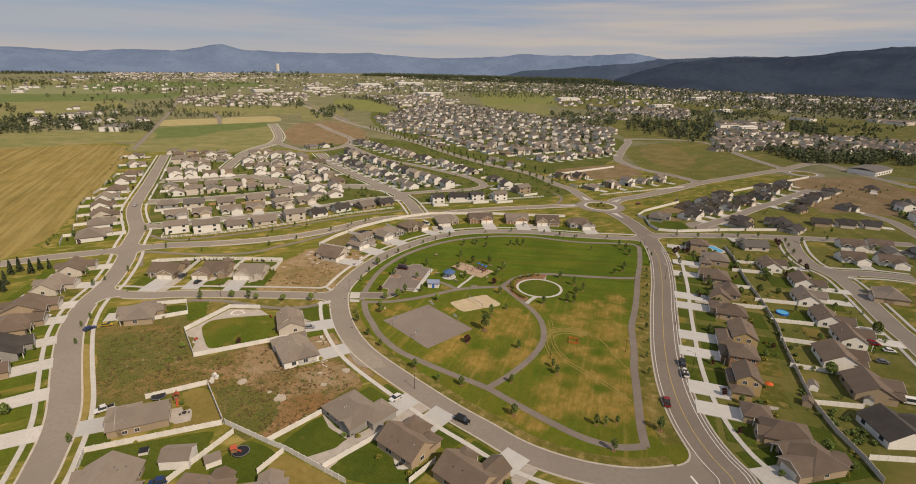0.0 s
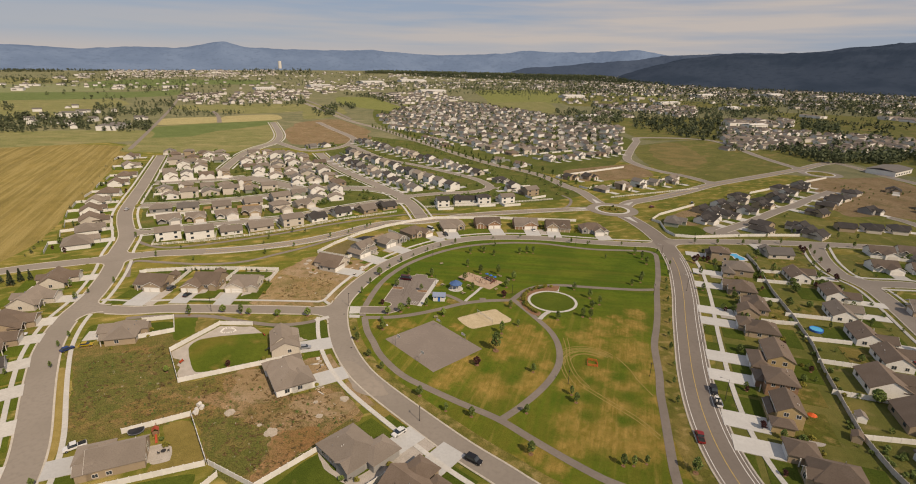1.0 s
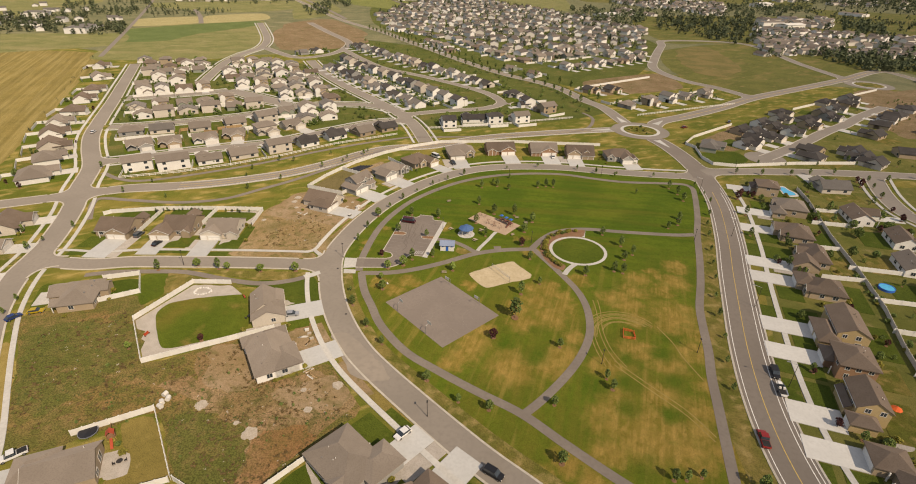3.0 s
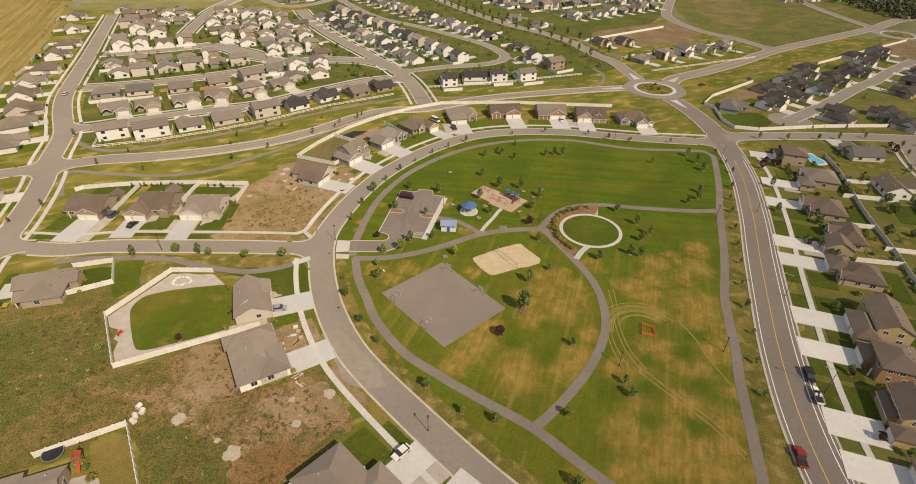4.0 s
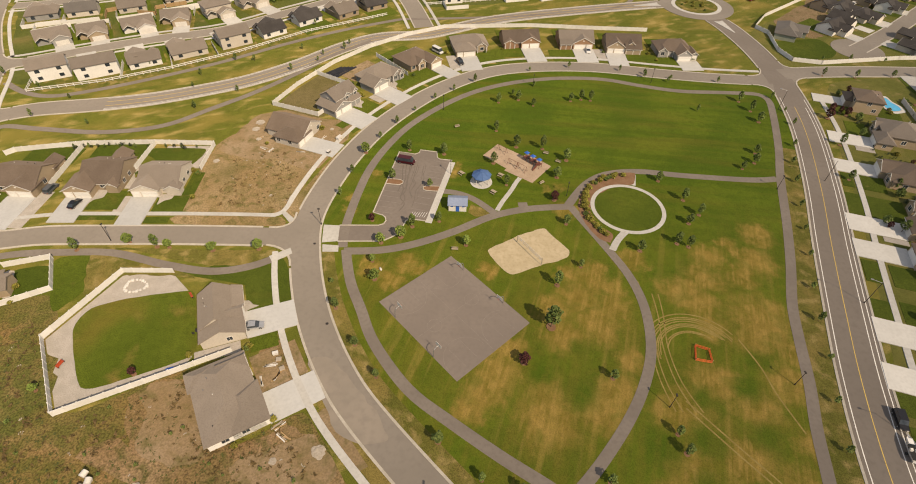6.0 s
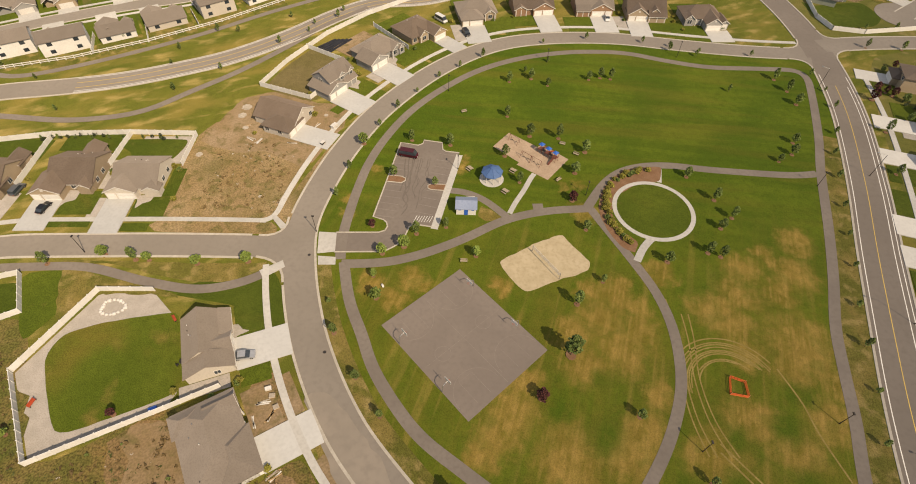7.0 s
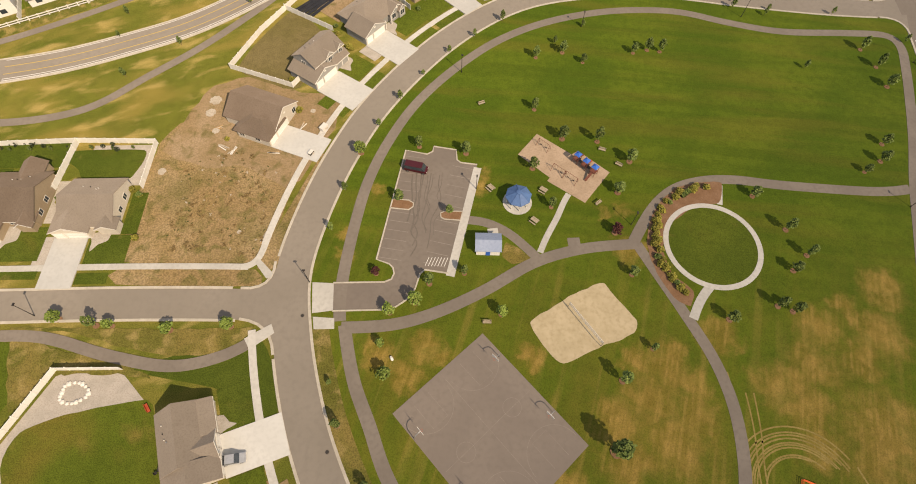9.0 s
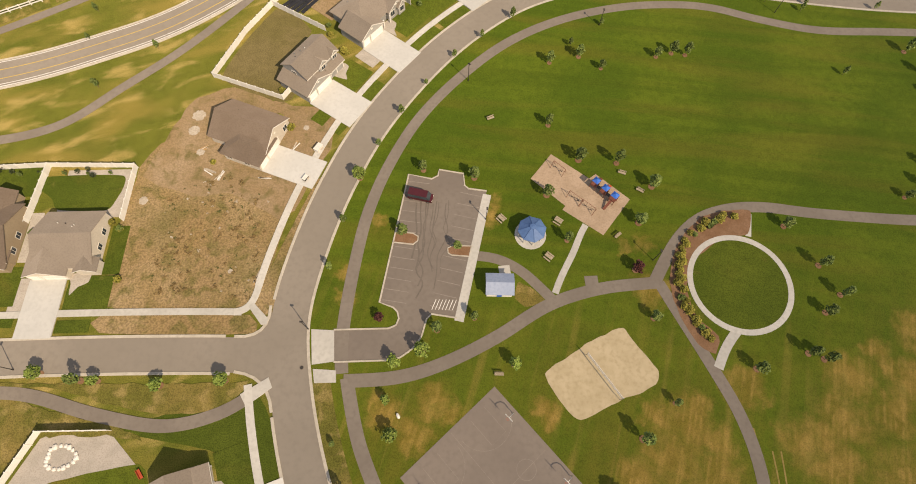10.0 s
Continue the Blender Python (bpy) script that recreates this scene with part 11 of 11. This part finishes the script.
scatter_town('town_houses', [(446, 975), (680, 905), (712, 812), (633, 718), (330, 709)], 260, 14, FAR_WALL, FAR_ROOF, 'pale houses of the town across the valley', (9, 15), 0.02)
scatter_town('town_houses', [(524, 1131), (701, 1202), (593, 1010), (464, 996)], 60, 15, FAR_WALL, FAR_ROOF, 'pale houses of the town across the valley', (9, 15), 0.08)
scatter_town('town_houses', [(845, 1379), (1084, 1258), (1012, 1171), (776, 1263)], 40, 16, FAR_WALL, FAR_ROOF, 'pale houses of the town across the valley', (9, 15), 0.1)
scatter_town('farm_houses', [(-1590, 1778), (-1004, 1896), (-888, 1672), (-1295, 1443)], 22, 6, WALLS['white'], ROOFS['grey'], 'pale houses of the town across the valley', (9, 15), 0.15)
scatter_town('farm_houses', [(-974, 1121), (-795, 1192), (-575, 940), (-463, 752), (-580, 699), (-828, 949)], 26, 5, WALLS['white'], ROOFS['grey'], 'pale houses of the town across the valley', (9, 15), 0.1)
scatter_trees('valley_trees', [(-2430, 2395), (-1565, 3951), (-405, 1272), (-744, 1144), (-1102, 1070)], 380, 50, 'dark green trees scattered across the valley', (5, 11), 0.1, None, 0.3)
scatter_trees('tree_belt', [(-837, 842), (-697, 883), (-644, 949), (-545, 810), (-521, 849), (-446, 730), (-507, 723), (-568, 735), (-596, 693), (-648, 645)], 420, 11, 'dark green trees scattered across the valley', (5, 11), -0.5, None, 0.15)
scatter_trees('tree_belt', [(-692, 1034), (-604, 1032), (-545, 916), (-616, 919)], 70, 31, 'dark green trees scattered across the valley', (4, 9), -0.6, None, 0.2)
scatter_trees('tree_belt', [(-764, 1064), (-766, 1149), (-673, 1015), (-705, 979)], 40, 32, 'dark green trees scattered across the valley', (4, 10), -0.6, None, 0.2)
scatter_trees('tree_belt', [(-753, 1174), (-731, 1312), (-631, 1111), (-687, 1068)], 50, 33, 'dark green trees scattered across the valley', (4, 10), -0.6, None, 0.3)
scatter_trees('tree_belt', [(-993, 1050), (-913, 1050), (-822, 942), (-867, 914)], 40, 34, 'dark green trees scattered across the valley', (5, 11), -0.6, None, 0.1)
scatter_trees('tree_belt', [(-630, 1094), (-586, 1127), (-480, 935), (-525, 921)], 55, 35, 'dark green trees scattered across the valley', (4, 7), -0.6, None, 0.7)
scatter_trees('tree_belt', [(-526, 1023), (-461, 1080), (-422, 986), (-482, 934)], 40, 36, 'dark green trees scattered across the valley', (4, 7), -0.6, None, 0.7)
scatter_trees('tree_belt', [(-801, 1449), (-472, 1499), (-374, 1184), (-639, 1151)], 150, 37, 'dark green trees scattered across the valley', (5, 10), -0.5, None, 0.8)
scatter_trees('tree_belt', [(-1866, 2143), (-1682, 2228), (-1365, 1803), (-1495, 1711)], 60, 38, 'dark green trees scattered across the valley', (7, 14), 0.0, None, 0.1)
scatter_trees('tree_belt', [(-1790, 2497), (-1896, 3656), (-1336, 2569), (-1501, 2090)], 120, 39, 'dark green trees scattered across the valley', (6, 12), -0.1, None, 0.3)
scatter_trees('tree_belt', [(-1246, 1772), (-1242, 1831), (-1049, 1965), (-929, 1738), (-1137, 1615)], 50, 40, 'dark green trees scattered across the valley', (6, 11), 0.0, None, 0.3)
scatter_trees('forest_belt', [(-1686, 3901), (-1216, 4073), (-978, 3263), (-1435, 3312)], 150, 17, 'dark green trees scattered across the valley', (9, 18), -0.5, None, 0.7)
scatter_trees('forest_belt', [(-760, 3700), (-720, 3900), (0, 3990), (900, 3900), (1000, 3760), (0, 3800)], 2600, 18, 'dark green trees scattered across the valley', (10, 20), -0.35, None, 0.8)
scatter_trees('forest_belt', [(-2916, 2879), (-2373, 3525), (-2239, 3322), (-2573, 2537)], 420, 21, 'dark green trees scattered across the valley', (8, 14), -0.1, None, 0.5)
scatter_trees('tree_belt', [(-435, 1690), (-288, 1688), (-177, 1377), (-171, 1271), (-294, 1532)], 110, 41, 'dark green trees scattered across the valley', (6, 11), -0.6, None, 0.3)
scatter_trees('tree_belt', [(-341, 1138), (-300, 1175), (-260, 1014), (-301, 1001)], 35, 42, 'dark green trees scattered across the valley', (7, 12), -0.6, None, 0.2)
scatter_trees('tree_belt', [(-348, 1311), (-286, 1298), (-260, 1177), (-309, 1160)], 40, 43, 'dark green trees scattered across the valley', (6, 10), -0.5, None, 0.3)
scatter_trees('town_trees', [(-194, 1080), (-122, 1422), (-7, 1467), (174, 1151), (264, 960), (207, 742), (62, 623), (-19, 724), (-123, 817)], 1100, 15, 'dark green trees scattered across the valley', (3, 7.5), -0.6, None, 0.2)
scatter_trees('town_trees', [(-455, 2724), (958, 3625), (639, 2399), (19, 1747), (-316, 1889)], 1000, 20, 'dark green trees scattered across the valley', (6, 12), -0.3, None, 0.4)
scatter_trees('tree_belt', [(186, 1235), (325, 1196), (270, 986), (180, 1019)], 130, 44, 'dark green trees scattered across the valley', (7, 13), -0.5, None, 0.5)
scatter_trees('valley_trees', [(717, 4190), (1871, 3818), (2749, 3102), (1678, 1878), (976, 1820), (343, 1967)], 2600, 14, 'dark green trees scattered across the valley', (7, 14), -0.35, None, 0.5)
scatter_trees('tree_belt', [(324, 1108), (535, 1166), (395, 839), (332, 787), (322, 849), (274, 927)], 230, 12, 'dark green trees scattered across the valley', (7, 13), -0.6, None, 0.35)
scatter_trees('tree_belt', [(580, 1426), (814, 1481), (653, 1179), (484, 1180)], 180, 45, 'dark green trees scattered across the valley', (6, 11), -0.6, None, 0.4)
scatter_trees('tree_belt', [(1002, 2023), (1320, 1898), (1426, 1590), (1196, 1328), (919, 1326), (858, 1595)], 520, 46, 'dark green trees scattered across the valley', (6, 12), -0.4, None, 0.4)
scatter_trees('tree_belt', [(658, 1110), (730, 1088), (612, 913), (575, 965)], 80, 47, 'dark green trees scattered across the valley', (7, 13), -0.6, None, 0.7)
scatter_trees('field_hedge', [(742, 1275), (833, 1075), (793, 1023), (701, 1202)], 130, 48, 'dark green trees scattered across the valley', (3, 6), -0.8, None, 0.1)
scatter_trees('town_trees', [(455, 994), (685, 911), (751, 819), (667, 724), (327, 703)], 330, 16, 'dark green trees scattered across the valley', (4, 9), -0.5, None, 0.4)
scatter_trees('town_trees', [(322, 1485), (614, 1510), (467, 1138), (241, 1098)], 220, 49, 'dark green trees scattered across the valley', (5, 11), -0.5, None, 0.3)
scatter_trees('tree_belt', [(403, 727), (635, 749), (539, 630), (407, 628)], 260, 13, 'dark green trees scattered across the valley', (7, 13), -0.3, None, 0.6)
scatter_trees('field_hedge', [(-408, 612), (-372, 542), (-246, 292), (-225, 248), (-223, 249), (-244, 292), (-366, 536), (-393, 592)], 45, 19, 'dark green trees scattered across the valley', (1, 2.2), -0.3, None, 0.0)
# the wide valley floor: scattered farmsteads, hedgerow trees and the edge of town
scatter_town("town_houses", [(250, 1500), (900, 1500), (1500, 1300), (2300, 2300), (1500, 3700), (300, 3300)], 700, 61, FAR_WALL, FAR_ROOF, "pale houses of the town across the valley", (9, 15), 0.04)
scatter_town("farm_houses", [(-1900, 1900), (-500, 1600), (-350, 2500), (-700, 3900), (-2200, 3700)], 200, 62, FAR_WALL, FAR_ROOF, "pale farm buildings among the fields", (9, 18), 0.1)
scatter_trees("town_trees", [(250, 1500), (900, 1500), (1500, 1300), (2300, 2300), (1500, 3800), (-300, 3900), (0, 2000)], 3000, 63, "dark green trees of the town across the valley", (6, 13), -0.15, None, 0.4, 9)
scatter_trees("valley_trees", [(-2100, 2000), (-1000, 1500), (-500, 1500), (-350, 2500), (-600, 3900), (-2200, 3700)], 1100, 64, "dark green hedgerow trees among the fields", (5, 12), 0.05, None, 0.3, 9)

scatter_trees("forest_belt", [(-427, 3474), (-481, 3921), (276, 3950), (953, 3823), (1780, 3493), (1464, 3289), (686, 3228), (117, 3348)], 4500, 65, "dark forest along the foot of the mountains", (9, 17), -0.25, NEEDLE, 0.7, 8)
scatter_trees("town_trees", [(778, 1913), (1588, 1932), (919, 1136), (657, 807), (469, 711), (403, 760), (438, 1058)], 300, 66, "dense dark trees among the houses of the town", (6, 14), -0.35, NEEDLE, 0.5, 10)


def shrubs(poly, n, seed, label, size=(0.8, 2.6), material=None):
    """Bushes and small garden trees, clear of houses and streets."""
    g = random.Random(seed)
    xs, ys = [p[0] for p in poly], [p[1] for p in poly]
    v, f = [], []
    made = tries = 0
    while made < n and tries < n * 40:
        tries += 1
        x, y = g.uniform(min(xs), max(xs)), g.uniform(min(ys), max(ys))
        if not inside((x, y), poly) or any((x - hx) ** 2 + (y - hy) ** 2 < (hr + 2.5) ** 2 for hx, hy, hr in HOUSES):
            continue
        if any(near(np.array((x, y)), ol, oh + 2.5) for oh, ol in ROAD_LINES.values()):
            continue
        made += 1
        h = g.uniform(*size)
        crown(v, f, g, x, y, h, h * g.uniform(0.35, 0.55), False, 90, 0.26)
    me = bpy.data.meshes.new("garden_shrubs")
    me.from_pydata(v, [], f)
    me.materials.append(material or LEAF)
    return tagged(new("garden_shrubs", me), label, "shrubs", kind="stuff")


shrubs([(108, 130), (118, 170), (128, 205), (142, 250), (152, 285), (170, 280), (150, 215), (128, 150), (112, 118)], 26, 81, "green bushes along the back gardens of a street", (0.8, 2.4))
shrubs([(160, 190), (185, 290), (215, 280), (185, 180)], 22, 82, "green bushes in back gardens beside a street", (0.9, 3.0))
shrubs([(86, 120), (104, 176), (124, 240), (133, 290), (140, 280), (118, 200), (98, 130)], 40, 83, "low dark shrubs before house fronts", (0.6, 1.5), NEEDLE)
shrubs([(-240, 375), (-320, 560), (-170, 575), (-55, 400), (-150, 390)], 260, 84, "green bushes and small trees between garden fences", (1.0, 3.6))
shrubs([(-155, 590), (-40, 385), (90, 440), (55, 540), (-145, 740)], 260, 85, "green bushes and small trees between garden fences", (1.0, 3.6))
shrubs([(190, 350), (400, 480), (380, 520), (230, 440)], 70, 86, "green bushes between new houses", (0.8, 2.2))

shrubs([(-143.5, 252.5), (-133, 253.6), (-114, 253.5), (-97.5, 253.4), (-97.5, 251.8), (-114, 251.9), (-133, 251.6), (-141, 249)], 18, 87, "small dark shrubs planted along a white fence", (0.6, 1.7), NEEDLE)
shrubs([(-140, 162), (-112, 180), (-94, 157), (-62, 170), (-34, 140), (-66, 128), (-104, 133)], 70, 88, "low green weeds and bushes on a vacant lot", (0.3, 1.0))

# back gardens of the further streets: lawns and shrubs
yrng = random.Random(808)
bm = bmesh.new()
sv, sf = [], []
for x, y, angle, k in YARDS:
    c, s = math.cos(radians(angle)), math.sin(radians(angle))
    along, ahead = Vector((c, s)), Vector((-s, c)) * k
    q = Vector((x, y))
    for u, w, hu, hw, odds in ((0, -8.8, 5.8, 3.2, 0.75), (-4.9, 10, 2.1, 3, 0.7), (4.9, 10, 2.1, 3, 0.7)):
        if yrng.random() < odds:
            o, a, b = q + along * u + ahead * w, along * hu, ahead * hw
            slab(bm, [tuple(o - a - b), tuple(o + a - b), tuple(o + a + b), tuple(o - a + b)][::k], 0, 0.045 + lift())
    for _ in range(yrng.randint(2, 5)):
        o = q + along * yrng.uniform(-6.5, 6.5) + ahead * yrng.choice((yrng.uniform(-12, -7.5), yrng.uniform(-12, -7.5), 7.2))
        if not any(near(np.array((o.x, o.y)), ol, oh + 2.5) for oh, ol in ROAD_LINES.values()):
            h = yrng.choice((1.2, 1.6, 2.4, 3.6, 4.5))
            crown(sv, sf, yrng, o.x, o.y, h, h * yrng.uniform(0.35, 0.55), yrng.random() < 0.25, 22)
tagged(part("garden_grass", bm, LAWN), "watered green grass of back gardens", "grass", kind="stuff")
me = bpy.data.meshes.new("garden_shrubs")
me.from_pydata(sv, [], sf)
me.materials.append(LEAF)
tagged(new("garden_shrubs", me), "green shrubs and small trees in back gardens", "shrubs", kind="stuff")


def water_tower(x, y, high, r):
    ob = thing("water_tower", x, y, 0, "white water tower on a stem beyond the fields", "water tower", "water towers")
    bm = bmesh.new()
    tube(bm, (0, 0, 0), (0, 0, high), r * 0.3, r * 0.3, 12)
    part("stem", bm, TRIM, ob)
    bm = bmesh.new()
    tube(bm, (0, 0, high), (0, 0, high + r * 0.5), r * 0.4, r, 16)
    tube(bm, (0, 0, high + r * 0.5), (0, 0, high + r), r, r, 16)
    tube(bm, (0, 0, high + r), (0, 0, high + r * 1.4), r, r * 0.3, 16)
    part("tank", bm, TRIM, ob)


water_tower(-1263, 2600, 24, 7)
bm = bmesh.new()
tube(bm, (-1330, 3700, 40), (-1330, 3700, 88), 11, 11, 16)
tagged(part("silo", bm, TRIM), "tall white grain silo far across the valley", "silo")


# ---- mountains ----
def hazed_hill(name, a, b):
    """Unbroken forest far off; blue air haze is mixed into colours a and b."""
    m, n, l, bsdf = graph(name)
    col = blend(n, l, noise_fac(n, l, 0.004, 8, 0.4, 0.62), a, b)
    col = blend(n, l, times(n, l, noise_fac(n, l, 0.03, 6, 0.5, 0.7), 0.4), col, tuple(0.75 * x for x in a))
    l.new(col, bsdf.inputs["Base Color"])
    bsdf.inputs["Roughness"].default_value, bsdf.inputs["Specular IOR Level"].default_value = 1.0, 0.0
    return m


def ridge(name, az0, az1, r0, r1, hills, material, label, seed):
    """A mountain range as a height field round the valley; hills: azimuth in degrees and height of the crest."""
    bm = bmesh.new()
    na, nr = 420, 30
    grid = []
    for i in range(na + 1):
        az = az0 + (az1 - az0) * i / na
        crest = sum(np.interp(az + o, [c for c, h in hills], [h for c, h in hills]) for o in (-0.5, -0.25, 0, 0.25, 0.5)) / 5
        row = []
        for j in range(nr + 1):
            s = j / nr
            r = r0 + (r1 - r0) * s
            x, y = r * math.sin(radians(az)), r * math.cos(radians(az))
            rise = math.sin(min(s / 0.75, 1) * math.pi / 2) ** 1.6
            n1 = noise.fractal((x * 0.0014, y * 0.0014, seed), 0.9, 2.1, 6)
            n2 = noise.fractal((x * 0.006, y * 0.006, seed + 5), 0.9, 2.1, 4)
            z = crest * rise * (1 + 0.04 * n1 + 0.03 * n2) + (3.5 * n2 + 1.5 * noise.noise((x * 0.03, y * 0.03, seed))) * rise - 4 * (1 - min(s * 6, 1))
            row.append(bm.verts.new((x, y, z)))
        grid.append(row)
    for i in range(na):
        for j in range(nr):
            bm.faces.new((grid[i][j], grid[i + 1][j], grid[i + 1][j + 1], grid[i][j + 1]))
    ob = part(name, bm, material)
    return structure(ob, label, "mountains")


# blue haze of distance is put into the ranges' base colours, paler further off
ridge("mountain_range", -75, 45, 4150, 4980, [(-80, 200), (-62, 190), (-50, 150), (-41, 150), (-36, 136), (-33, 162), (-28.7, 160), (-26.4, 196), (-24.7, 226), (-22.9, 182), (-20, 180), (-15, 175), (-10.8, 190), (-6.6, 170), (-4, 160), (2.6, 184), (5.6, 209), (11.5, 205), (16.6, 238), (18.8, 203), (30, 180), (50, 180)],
      hazed_hill("haze_blue_forest", (0.138, 0.196, 0.295), (0.162, 0.225, 0.33)), "long forested mountain range behind the valley, coloured blue for haze", 3)
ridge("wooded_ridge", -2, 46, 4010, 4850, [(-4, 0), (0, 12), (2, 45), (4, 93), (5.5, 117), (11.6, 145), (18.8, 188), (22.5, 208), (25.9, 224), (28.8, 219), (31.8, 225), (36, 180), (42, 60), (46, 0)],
      hazed_hill("hazy_forest", (0.058, 0.082, 0.125), (0.07, 0.096, 0.142)), "wooded ridge behind the town, coloured blue for haze", 8)
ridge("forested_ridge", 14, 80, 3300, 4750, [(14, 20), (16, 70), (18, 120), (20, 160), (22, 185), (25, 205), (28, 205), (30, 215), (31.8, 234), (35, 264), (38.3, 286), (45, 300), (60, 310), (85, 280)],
      hazed_hill("dark_hazed_forest", (0.034, 0.050, 0.076), (0.046, 0.064, 0.094)), "dark forested ridge beside the town, tinted blue for haze", 8)
